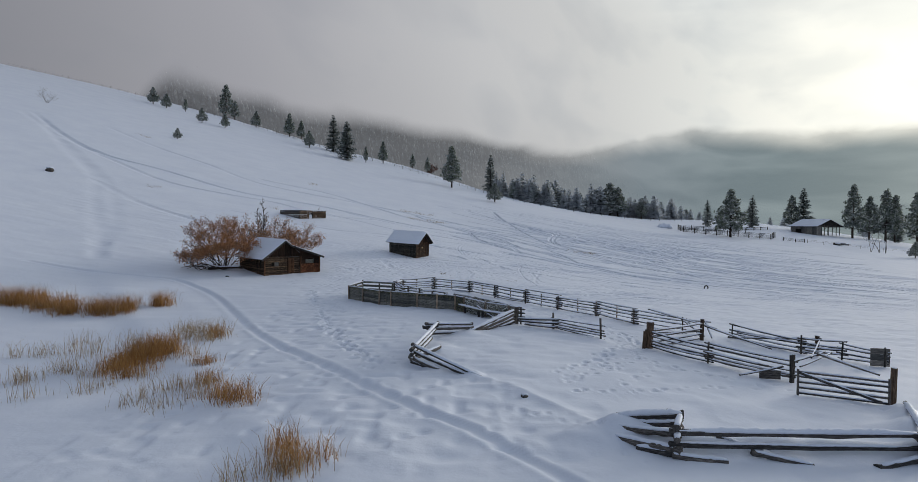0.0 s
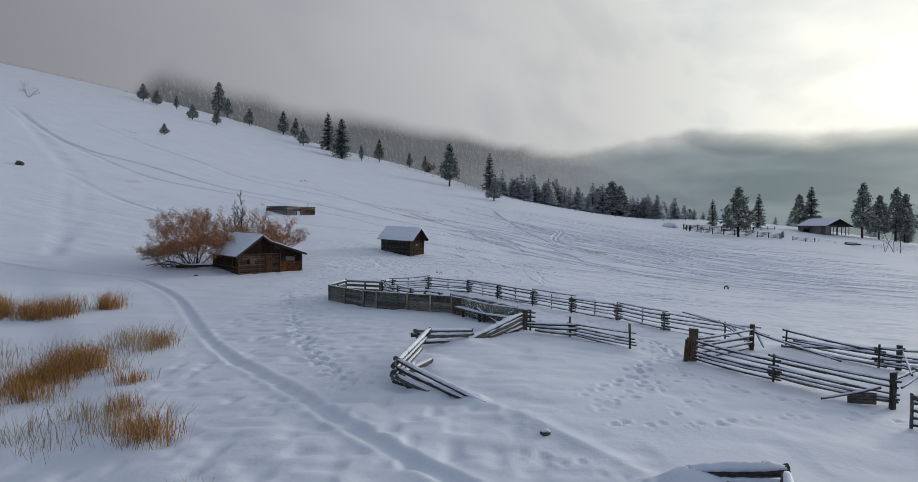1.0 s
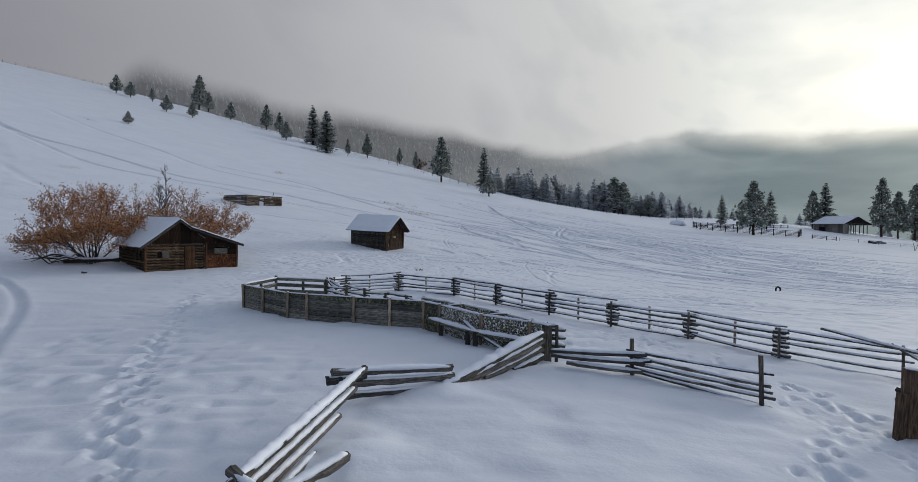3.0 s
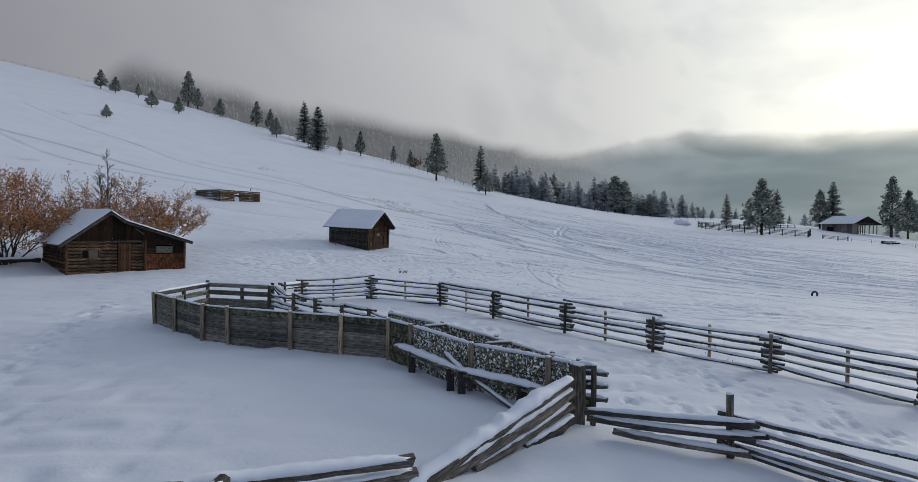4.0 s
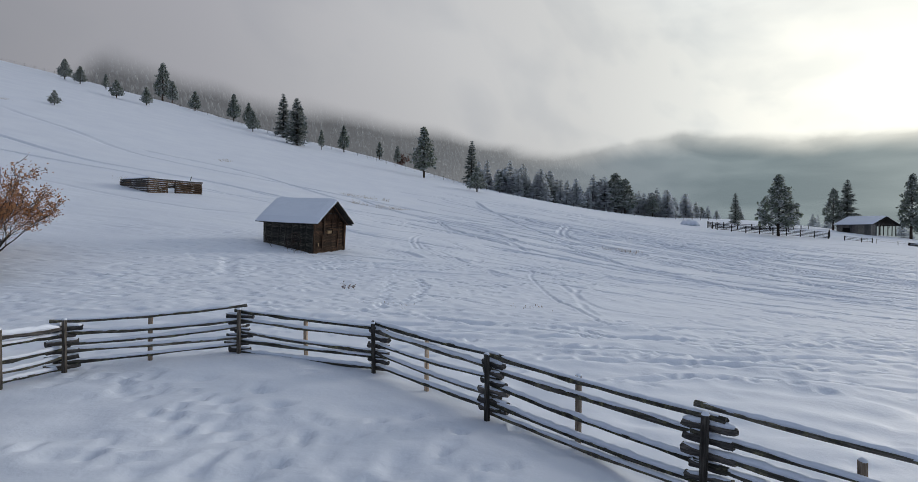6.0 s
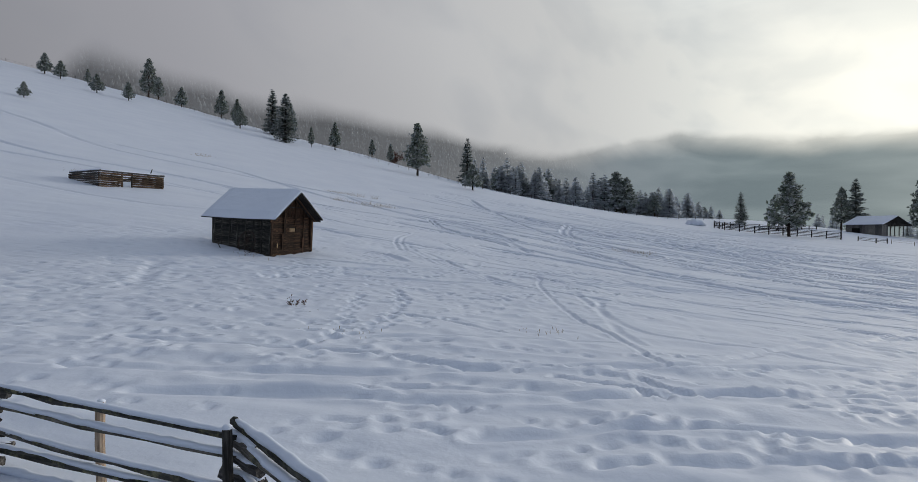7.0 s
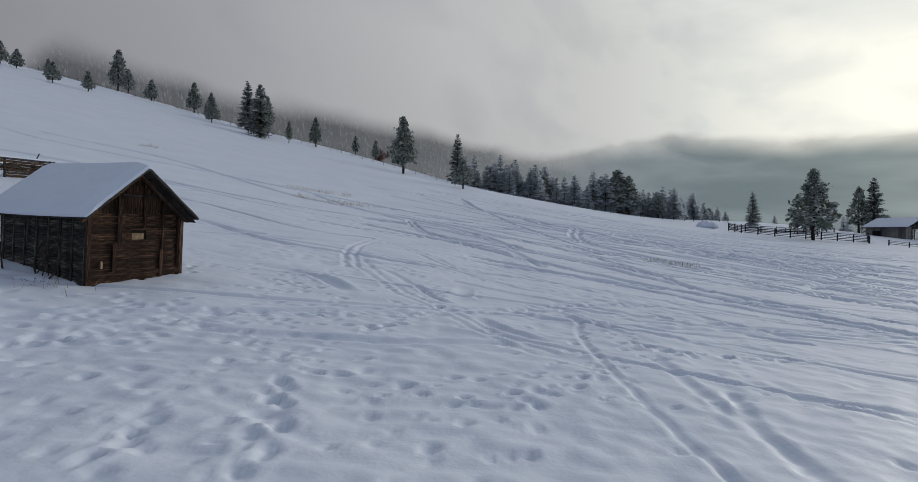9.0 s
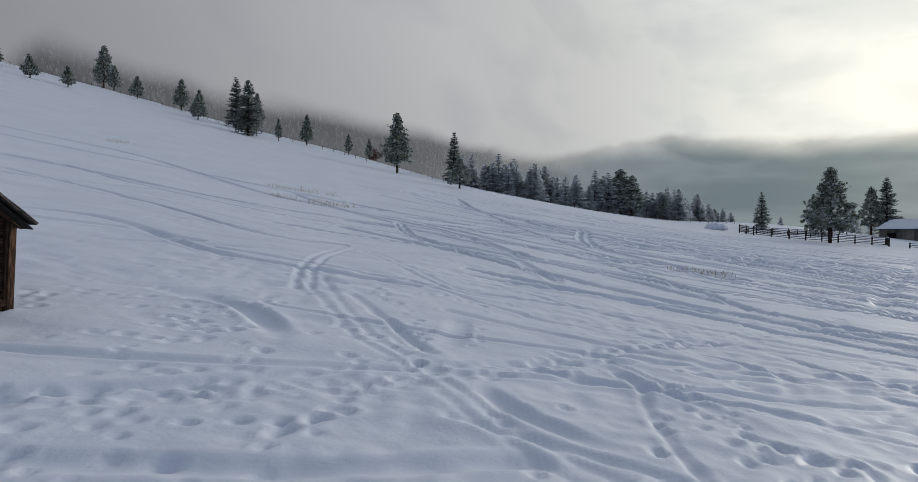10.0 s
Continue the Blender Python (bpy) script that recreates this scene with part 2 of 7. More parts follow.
def fog_mat():
    """Low cloud and haze painted as glow on a sheet: thin near the ground, thick higher up, with a ragged lower edge
    and mist in layers; its base is set to fit the camera's view.
    """
    m, nt, b, out = material("glowing_cloud_haze")
    nt.nodes.remove(b)
    pos = node(nt, "ShaderNodeNewGeometry").outputs["Position"]
    sep = node(nt, "ShaderNodeSeparateXYZ")
    nt.links.new(pos, sep.inputs[0])

    def span(value, lo, hi, a0, a1, soft=True):
        n = node(nt, "ShaderNodeMapRange")
        n.interpolation_type = "SMOOTHSTEP" if soft else "LINEAR"
        nt.links.new(value, n.inputs["Value"])
        for k, v in enumerate((lo, hi, a0, a1)):
            n.inputs[k + 1].default_value = v
        return n.outputs[0]

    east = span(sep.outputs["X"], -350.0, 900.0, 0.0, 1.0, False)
    rag = noise_tex(nt, mapped(nt, pos, (1, 1, 2.2)), 0.0075, 6, 0.5, 0.4)
    banks = noise_tex(nt, mapped(nt, pos, (1, 1, 2.6), (120, 0, 40)), 0.0035, 3, 0.45, 0.3)
    puffs = noise_tex(nt, mapped(nt, pos, (1, 1, 2.0), (0, 310, 0)), 0.0085, 4, 0.45, 0.3)
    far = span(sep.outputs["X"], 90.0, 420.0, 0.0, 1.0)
    z = calc(nt, "ADD", sep.outputs["Z"], calc(nt, "MULTIPLY", calc(nt, "SUBTRACT", rag, 0.5), calc(nt, "MULTIPLY_ADD", far, 6.0, 22.0)))
    z = calc(nt, "ADD", z, calc(nt, "MULTIPLY", calc(nt, "SUBTRACT", banks, 0.5), calc(nt, "MULTIPLY", far, 34.0)))
    z = calc(nt, "SUBTRACT", z, calc(nt, "MULTIPLY", far, 62.0))
    z = calc(nt, "ADD", z, span(sep.outputs["X"], -235.0, -172.0, 90.0, 0.0))
    z = calc(nt, "MULTIPLY_ADD", calc(nt, "SUBTRACT", z, 92.0), calc(nt, "MULTIPLY_ADD", far, -0.4, 1.0), 92.0)
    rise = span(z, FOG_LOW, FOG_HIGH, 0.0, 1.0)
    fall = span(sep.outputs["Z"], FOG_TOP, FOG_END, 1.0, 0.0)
    # haze painted in layers before the far slope, thin before the near wood
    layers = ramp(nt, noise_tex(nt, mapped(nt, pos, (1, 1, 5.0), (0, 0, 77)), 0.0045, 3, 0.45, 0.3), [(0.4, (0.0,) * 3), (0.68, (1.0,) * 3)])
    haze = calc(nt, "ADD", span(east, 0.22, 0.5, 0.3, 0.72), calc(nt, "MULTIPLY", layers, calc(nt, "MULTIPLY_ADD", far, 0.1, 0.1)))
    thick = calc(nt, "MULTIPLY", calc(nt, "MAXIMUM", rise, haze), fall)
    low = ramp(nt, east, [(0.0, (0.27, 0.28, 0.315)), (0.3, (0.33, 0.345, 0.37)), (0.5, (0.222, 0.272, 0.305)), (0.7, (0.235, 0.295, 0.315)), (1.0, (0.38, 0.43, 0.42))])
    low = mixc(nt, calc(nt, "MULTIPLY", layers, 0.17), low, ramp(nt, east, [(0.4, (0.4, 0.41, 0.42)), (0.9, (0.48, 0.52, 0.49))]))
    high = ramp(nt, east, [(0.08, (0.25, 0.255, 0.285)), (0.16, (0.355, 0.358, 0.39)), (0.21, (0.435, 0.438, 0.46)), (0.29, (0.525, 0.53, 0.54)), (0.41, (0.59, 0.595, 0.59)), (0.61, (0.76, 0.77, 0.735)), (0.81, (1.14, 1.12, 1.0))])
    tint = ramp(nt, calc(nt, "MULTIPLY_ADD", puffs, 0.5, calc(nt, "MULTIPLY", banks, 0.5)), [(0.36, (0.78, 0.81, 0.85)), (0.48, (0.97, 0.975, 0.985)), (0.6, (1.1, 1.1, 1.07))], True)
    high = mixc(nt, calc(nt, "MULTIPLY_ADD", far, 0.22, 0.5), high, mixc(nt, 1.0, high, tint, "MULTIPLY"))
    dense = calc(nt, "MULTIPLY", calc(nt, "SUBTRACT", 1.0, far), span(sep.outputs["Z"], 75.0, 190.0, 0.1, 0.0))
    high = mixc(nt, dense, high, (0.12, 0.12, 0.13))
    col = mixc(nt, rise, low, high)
    # the sheet's brightness is its own glow, not light from the sky
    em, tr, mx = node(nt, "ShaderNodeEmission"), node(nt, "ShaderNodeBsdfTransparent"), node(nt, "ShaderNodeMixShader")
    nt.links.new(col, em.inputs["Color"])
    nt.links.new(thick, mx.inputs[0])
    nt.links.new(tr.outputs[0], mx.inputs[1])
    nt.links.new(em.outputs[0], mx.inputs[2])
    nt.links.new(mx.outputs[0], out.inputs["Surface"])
    return m


FOG_LOW, FOG_HIGH, FOG_TOP, FOG_END = 76.0, 105.0, 260.0, 480.0
MOUNTAIN = mountain_mat()
FOG = fog_mat()

# ---- building helpers ----
WM = {}                                           # the pose of every thing and part, by object


class Shape:
    """Vertices and faces gathered for one mesh."""

    def __init__(self):
        self.v, self.f = [], []

    def add(self, verts, faces):
        n = len(self.v)
        self.v += [tuple(p) for p in verts]
        self.f += [tuple(i + n for i in f) for f in faces]
        return self

    def bar(self, x0, x1, w, h, chamfer=0.01, y=0.0, z=0.0, rough=0.0, steps=1, rng=random):
        """A bar along local x with chamfered long edges, centred on (y, z)."""
        a, b, c = w / 2, h / 2, min(chamfer, w * 0.3, h * 0.3)
        prof = [(-a, -b + c), (-a + c, -b), (a - c, -b), (a, -b + c), (a, b - c), (a - c, b), (-a + c, b), (-a, b - c)]
        rings = []
        for k in range(steps + 1):
            x = x0 + (x1 - x0) * k / steps
            dy, dz = rng.uniform(-rough, rough), rng.uniform(-rough, rough)
            rings.append([(x + rng.uniform(-rough, rough) * 0.5, y + p + dy, z + q + dz) for p, q in prof])
        return self.skin(rings)

    def skin(self, rings, ends=True):
        n, m = len(rings[0]), len(rings)
        verts = [p for r in rings for p in r]
        faces = [(k * n + i, k * n + (i + 1) % n, (k + 1) * n + (i + 1) % n, (k + 1) * n + i) for k in range(m - 1) for i in range(n)]
        if ends:
            faces += [tuple(range(n - 1, -1, -1)), tuple(range((m - 1) * n, m * n))]
        return self.add(verts, faces)

    def log(self, length, r0, r1, sides=8, steps=5, rough=0.12, sag=0.0, rng=random):
        """A round log along local x, from 0 to length."""
        rings = []
        for k in range(steps + 1):
            u = k / steps
            r = (r0 + (r1 - r0) * u) * rng.uniform(1 - rough, 1 + rough)
            oy, oz = rng.uniform(-1, 1) * rough * r0 * 0.8, rng.uniform(-1, 1) * rough * r0 * 0.8 - sag * 4 * u * (1 - u)
            rings.append([(u * length + (rng.uniform(-0.02, 0.02) if k in (0, steps) else 0), oy + r * rng.uniform(0.9, 1.08) * math.cos(2 * math.pi * i / sides),
                           oz + r * rng.uniform(0.9, 1.08) * math.sin(2 * math.pi * i / sides)) for i in range(sides)])
        return self.skin(rings)

    def tube(self, points, radii, sides=6):
        """A branch or rod along a line of points."""
        rings, pts = [], [Vector(p) for p in points]
        for k, p in enumerate(pts):
            d = (pts[min(k + 1, len(pts) - 1)] - pts[max(k - 1, 0)]).normalized()
            s = d.orthogonal().normalized() if abs(d.z) > 0.9 else d.cross(Vector((0, 0, 1))).normalized()
            t = d.cross(s)
            rings.append([p + radii[k] * (math.cos(2 * math.pi * i / sides) * s + math.sin(2 * math.pi * i / sides) * t) for i in range(sides)])
        return self.skin(rings)

    def drift(self, x0, x1, width, height, z=0.0, y=0.0, steps=8, sag=0.0, length=None, rng=random):
        """A ridge of settled snow along local x with a lumpy, rounded top."""
        rings = []
        for k in range(steps + 1):
            u = k / steps
            x = x0 + (x1 - x0) * u
            e = min(1.0, 4.5 * u + 0.25, 4.5 * (1 - u) + 0.25)
            h, w = height * e * rng.uniform(0.72, 1.2), width / 2 * (0.6 + 0.4 * e) * rng.uniform(0.85, 1.12)
            t = x / length if length else u
            dz = z - sag * 4 * t * (1 - t)
            rings.append([(x, y - w, dz - 0.02), (x, y - w * 0.85, dz + h * 0.55), (x, y - w * 0.4, dz + h * 0.95), (x, y + w * 0.4, dz + h), (x, y + w * 0.85, dz + h * 0.55), (x, y + w, dz - 0.02)])
        return self.skin(rings)

    def mesh(self, name, mat, smooth=False):
        me = bpy.data.meshes.new(name)
        me.from_pydata(self.v, [], self.f)
        me.materials.append(mat)
        if smooth:
            me.polygons.foreach_set("use_smooth", [True] * len(me.polygons))
        me.update()
        return me


def thing(name, origin, label, category, group="", kind="", turn=0.0):
    """An empty at a thing's base, which carries its parts."""
    ob = new(name)
    ob.empty_display_size = 0.2
    WM[ob] = pose(*origin, 0, 0, turn)
    ob.matrix_basis = WM[ob]
    return tagged(ob, label, category, group, kind)


def part(name, shape, mat, parent, label="", at=None, smooth=False):
    """A mesh under a thing or a part; at: its pose in the world (the parent's own pose by default)."""
    me = shape if isinstance(shape, bpy.types.Mesh) else shape.mesh(name, mat, smooth)
    ob = new(name, me)
    WM[ob] = at if at is not None else WM[parent]
    ob.parent = parent
    ob.matrix_basis = WM[parent].inverted() @ WM[ob]
    return tagged(ob, label)


def solo(name, shape, mat, label, category, group="", kind="", at=None, smooth=False):
    """A thing that is one mesh."""
    ob = new(name, shape.mesh(name, mat, smooth))
    WM[ob] = at if at is not None else Matrix()
    ob.matrix_basis = WM[ob]
    return tagged(ob, label, category, group, kind)


def along(p, q, up=(0, 0, 1)):
    """A pose at p whose x axis points to q."""
    x = (Vector(q) - Vector(p)).normalized()
    u = Vector(up) if abs(x.dot(Vector(up))) < 0.95 else Vector((0, 1, 0))
    y = u.cross(x).normalized()
    z = x.cross(y)
    return Matrix.Translation(p) @ Matrix((x, y, z)).transposed().to_4x4()


# ---- the lie of the land ----
SPOT_HEIGHTS = [
    (2.7, 25, .65), (-2, 31, .55), (-10, 44, 1.05), (12, 28.5, .2), (-9, 51.3, 1.25), (-26, 48, .6), (-18, 35, -.25), (33, 82.5, -.7), (20.5, 67, -.1),
    (10, 78, .9), (1, 78, 1.7), (.8, 104, 3.9), (12, 99, 2.1), (-4, 87.6, 2.9), (-9.6, 87.4, 3.45), (-15.7, 69.8, 1.95), (42, 123, 1.0), (27.5, 131.5, 3.4),
    (-4, 141.6, 8), (-25, 115.5, 8.3), (95, 188, 3.3), (70, 197, 5.8), (124, 230, 6.0), (77, 250, 10.3), (11.5, 210, 16), (-3, 245, 22.5), (-35, 286, 35.7),
    (-98, 250, 46), (-87, 190.7, 33.6), (-130, 195, 45.6), (-75, 112.5, 16.7), (70, 30, -1.5), (-230, 260, 80.4)]
SH = np.array(SPOT_HEIGHTS)
SOFT = 30.0


def land_weights():
    n = len(SH)
    a = np.zeros((n + 3, n + 3))
    a[:n, :n] = -np.sqrt(((SH[:, None, :2] - SH[None, :, :2]) ** 2).sum(-1) + SOFT ** 2) + 0.4 * np.eye(n)
    a[:n, n], a[:n, n + 1:] = 1, SH[:, :2] / 100
    a[n:, :n] = a[:n, n:].T
    return np.linalg.solve(a, np.r_[SH[:, 2], 0, 0, 0])


LW = land_weights()
CREST_AZ = [-180, -60, -30, -20, -12, -5, 0, 6, 12, 17, 25, 45, 90, 180]
CREST_R = [440, 430, 395, 345, 305, 300, 275, 240, 245, 262, 310, 340, 420, 420]


def lattice(ix, iy, seed):
    h = (ix * 374761393 + iy * 668265263 + seed * 974634777) & 0x7FFFFFFF
    h = ((h ^ (h >> 13)) * 1274126177) & 0x7FFFFFFF
    return ((h ^ (h >> 16)) & 0xFFFF) / 65535.0


def vnoise(x, y, seed=0):
    """Smooth random heights from 0 to 1 on a unit lattice."""
    fx, fy = np.floor(x), np.floor(y)
    ix, iy, u, v = fx.astype(np.int64), fy.astype(np.int64), x - fx, y - fy
    u, v = u * u * (3 - 2 * u), v * v * (3 - 2 * v)
    a = lattice(ix, iy, seed) * (1 - u) + lattice(ix + 1, iy, seed) * u
    b = lattice(ix, iy + 1, seed) * (1 - u) + lattice(ix + 1, iy + 1, seed) * u
    return a * (1 - v) + b * v


def smooth(a, b, x):
    t = np.clip((x - a) / (b - a), 0, 1)
    return t * t * (3 - 2 * t)


def land(x, y):
    """The height of the snow before tracks and small lumps."""
    x, y = np.atleast_1d(np.asarray(x, float)), np.atleast_1d(np.asarray(y, float))
    r, az = np.hypot(x, y) + 1e-6, np.degrees(np.arctan2(x, y))
    rc = np.interp(az, CREST_AZ, CREST_R)
    k = np.minimum(1, rc / r)
    cx, cy = x * k, y * k
    z = np.zeros_like(x)
    for (sx, sy, _), w in zip(SPOT_HEIGHTS, LW[:-3]):
        z -= w * np.sqrt((cx - sx) ** 2 + (cy - sy) ** 2 + SOFT ** 2)
    z += LW[-3] + cx / 100 * LW[-2] + cy / 100 * LW[-1]
    d = np.maximum(0, r - rc)
    fall = 0.42 * d * d / (d + 45)
    room = np.maximum(z + 60, 20)
    z = z - room * (1 - np.exp(-fall / room))
    z -= 0.22 * smooth(0, 3.0, -(x + 6.5) - 0.72 * (y - 22)) * smooth(75, 52, y) * smooth(-75, -45, x)
    return z


def gz(x, y):
    return float(land(x, y)[0])


def smooth_line(pts, step):
    """Points every step metres along a rounded line through pts."""
    p = np.array(pts, float)
    q = np.vstack([2 * p[0] - p[1], p, 2 * p[-1] - p[-2]])
    out = []
    for i in range(1, len(q) - 2):
        n = max(2, int(np.hypot(*(q[i + 1] - q[i])) / step))
        t = np.arange(n)[:, None] / n
        out.append(0.5 * (2 * q[i] + (q[i + 1] - q[i - 1]) * t + (2 * q[i - 1] - 5 * q[i] + 4 * q[i + 1] - q[i + 2]) * t ** 2 + (3 * q[i] - q[i - 1] - 3 * q[i + 1] + q[i + 2]) * t ** 3))
    return np.vstack(out + [p[-1:]])


def steps_of(*runs):
    return np.concatenate([np.arange(a, b, s) for a, b, s in runs] + [np.array([runs[-1][1]])])


GX = steps_of((-4200, -1200, 500), (-1200, -400, 80), (-400, -130, 9), (-130, -42, 0.95), (-42, -28, 0.45), (-28, -14, 0.24), (-14, -5, 0.14), (-5, 13, 0.095), (13, 24, 0.14), (24, 62, 0.25), (62, 130, 0.65), (130, 340, 7), (340, 1200, 90), (1200, 4200, 500))
GY = steps_of((-1500, -200, 130), (-200, 0, 12), (0, 14, 0.7), (14, 26, 0.17), (26, 58, 0.15), (58, 78, 0.11), (78, 92, 0.085), (92, 102, 0.14), (102, 165, 0.25), (165, 205, 0.6), (205, 300, 1.6), (300, 480, 8), (480, 1300, 80), (1300, 4500, 400))
MX, MY = np.meshgrid(GX, GY)
GROUND_Z = land(MX.ravel(), MY.ravel()).reshape(MX.shape)


def press(px, py, radius, depth, rim=0.25, stretch=1.0, turn=0.0):
    """A dent in the snow with a faint rim."""
    i0, i1 = np.searchsorted(GX, [px - 3 * radius, px + 3 * radius])
    j0, j1 = np.searchsorted(GY, [py - 3 * radius, py + 3 * radius])
    if i1 <= i0 or j1 <= j0:
        return
    dx, dy = MX[j0:j1, i0:i1] - px, MY[j0:j1, i0:i1] - py
    c, s = math.cos(turn), math.sin(turn)
    u, v = (dx * c + dy * s) / stretch, -dx * s + dy * c
    q = (u * u + v * v) / radius ** 2
    GROUND_Z[j0:j1, i0:i1] += depth * (-np.exp(-q ** 1.5) + rim * np.exp(-((np.sqrt(q) - 1.5) / 0.45) ** 2))


def groove(pts, width, depth, berm=0.35, twin=0.0, step=0.5, flat=2.0, uneven=0.9, taper=False, grit=0.0):
    """A track ploughed along a line: one trough, or two ski lines twin metres apart; flat: 2 is a round bottom, more is flatter with steeper sides;
    taper: it runs out at both ends; grit: how scuffed its bottom is."""
    line = smooth_line(pts, step)
    reach = width * 2.4 + twin + 0.3
    lo, hi = line.min(0) - reach, line.max(0) + reach
    i0, i1 = np.searchsorted(GX, [lo[0], hi[0]])
    j0, j1 = np.searchsorted(GY, [lo[1], hi[1]])
    if i1 <= i0 or j1 <= j0:
        return
    near, fade = np.full((j1 - j0, i1 - i0), 1e9), np.ones((j1 - j0, i1 - i0))
    for k, (a, b) in enumerate(zip(line[:-1], line[1:])):
        p0, p1 = np.searchsorted(GX, [min(a[0], b[0]) - reach, max(a[0], b[0]) + reach])
        q0, q1 = np.searchsorted(GY, [min(a[1], b[1]) - reach, max(a[1], b[1]) + reach])
        if p1 <= p0 or q1 <= q0:
            continue
        ab, bx, by = b - a, MX[q0:q1, p0:p1] - a[0], MY[q0:q1, p0:p1] - a[1]
        t = np.clip((bx * ab[0] + by * ab[1]) / (ab @ ab + 1e-9), 0, 1)
        win = np.s_[q0 - j0:q1 - j0, p0 - i0:p1 - i0]
        d = np.hypot(bx - t * ab[0], by - t * ab[1])
        along_it = (k + t) / (len(line) - 1)
        fade[win] = np.where(d < near[win], smooth(0, 0.3, along_it) * smooth(1, 0.7, along_it), fade[win])
        near[win] = np.minimum(near[win], d)
    d = np.abs(near - twin / 2) if twin else near
    w = 1 - uneven / 2 + uneven * vnoise(MX[j0:j1, i0:i1] * 0.4, MY[j0:j1, i0:i1] * 0.4, 5)
    dent = -np.exp(-(d / width) ** flat) + berm * np.exp(-((d - 1.45 * width) / (0.5 * width)) ** 2)
    if taper:
        w = w * (0.1 + 0.9 * fade)
    if grit:
        dent = dent + grit * np.exp(-(d / width) ** 4) * (vnoise(MX[j0:j1, i0:i1] / 0.16, MY[j0:j1, i0:i1] / 0.16, 77) - 0.5)
    GROUND_Z[j0:j1, i0:i1] += np.where(near < reach, depth * w * dent, 0.0)


def footprints(pts, spacing=0.55, radius=0.15, depth=0.18, spread=0.14, passes=1, seed=1):
    rng = random.Random(seed)
    for n in range(passes):
        line = smooth_line(pts, spacing)
        for k, p in enumerate(line[:-1]):
            d = line[k + 1] - p
            side = (1 if k % 2 else -1) * spread + rng.gauss(0, spread * (0.3 + n))
            nrm = np.array([-d[1], d[0]]) / (np.hypot(*d) + 1e-6)
            q = p + nrm * side + d * rng.uniform(-0.3, 0.3)
            press(q[0], q[1], radius * rng.uniform(0.8, 1.3), depth * rng.uniform(0.6, 1.3), stretch=rng.uniform(1.1, 1.6), turn=math.atan2(d[1], d[0]))


# ---- snow ground with its tracks ----
big = vnoise(MX / 9, MY / 9, 1) - 0.5
mid_ = vnoise(MX / 2.6, MY / 2.6, 2) - 0.5
fine_ = vnoise(MX / 0.75, MY / 0.75, 3) - 0.5
fade = smooth(260, 150, np.hypot(MX, MY))
GROUND_Z += fade * ((0.07 + 0.07 * smooth(60, 82, MY)) * big + 0.06 * mid_)
# trampled snow round the buildings, outside the far fence and over the field
trod = np.exp(-(((MX + 6) / 13) ** 2 + ((MY - 70) / 9) ** 2)) + smooth(6, 16, MX) * smooth(38, 48, MY) * smooth(125, 85, MY) * smooth(60, 35, MX) * 0.7
trod += 0.9 * np.exp(-(((MX + 9) / 8) ** 2 + ((MY - 84) / 7) ** 2)) + 0.8 * np.exp(-((MX + 2) / 14) ** 2 - ((MY - 96) / 7) ** 2)
trod += 0.55 * np.exp(-((MX + 7 + 0.35 * (MY - 42)) / 5) ** 2 - ((MY - 43) / 12) ** 2)
trod = np.clip(trod, 0, 1)
chop = np.clip(vnoise(MX / 0.8 + 3, MY / 0.8, 6) * 0.6 + vnoise(MX / 0.42, MY / 0.42, 7) * 0.4 - 0.42, 0, 1)
GROUND_Z -= trod * 0.13 * chop
# waves of old prints along the outer side of the far fence
waves = smooth(2, 7, MX) * smooth(45, 28, MX) * smooth(-2.5, 1.0, MY - 56.5 + 1.02 * (MX - 3.4)) * smooth(72, 64, MY)
GROUND_Z -= waves * (0.1 * np.clip(vnoise(MX / 0.7 + MY / 1.6, MY / 0.5 - MX / 2.2, 52) - 0.42, 0, 1) + 0.1 * (vnoise(MX / 4.5 + MY / 3, MY / 0.75 - MX / 14, 53) - 0.5))
# soft hollows round the fences
GROUND_Z += smooth(12, 18, MY) * smooth(62, 56, MY) * smooth(-16, -8, MX) * (0.055 * (vnoise(MX / 1.7 + MY / 6, MY / 1.0, 44) - 0.5) + 0.05 * (vnoise(MX / 0.8, MY / 0.55, 45) - 0.5) * smooth(0.4, 0.65, vnoise(MX / 5, MY / 5, 46)))
# soft dimples beside the trail and in the drifts before the board wall
near_dimples = smooth(16, 22, MY) * smooth(62, 56, MY) * smooth(-17, -12, MX) * smooth(7, 0, MX + 0.42 * (MY - 24))
GROUND_Z -= near_dimples * 0.12 * np.clip(vnoise(MX / 0.62, MY / 0.5, 48) - 0.52, 0, 1) / 0.48
GROUND_Z -= smooth(14, 20, MY) * smooth(62, 54, MY) * smooth(-14, -6, MX) * smooth(20, 12, MX) * 0.06 * np.clip(vnoise(MX / 1.05 + 9, MY / 0.8, 49) - 0.55, 0, 1) / 0.45
# small marks and dimples, in patches
patches = smooth(0.42, 0.62, vnoise(MX / 6, MY / 6, 41)) * smooth(58, 66, MY) * smooth(150, 110, MY) * smooth(-30, -16, MX) * smooth(70, 45, MX)
GROUND_Z += patches * (0.055 * (vnoise(MX / 0.7, MY / 0.45, 42) - 0.5) + 0.05 * (vnoise(MX / 0.33, MY / 0.3, 43) - 0.5))
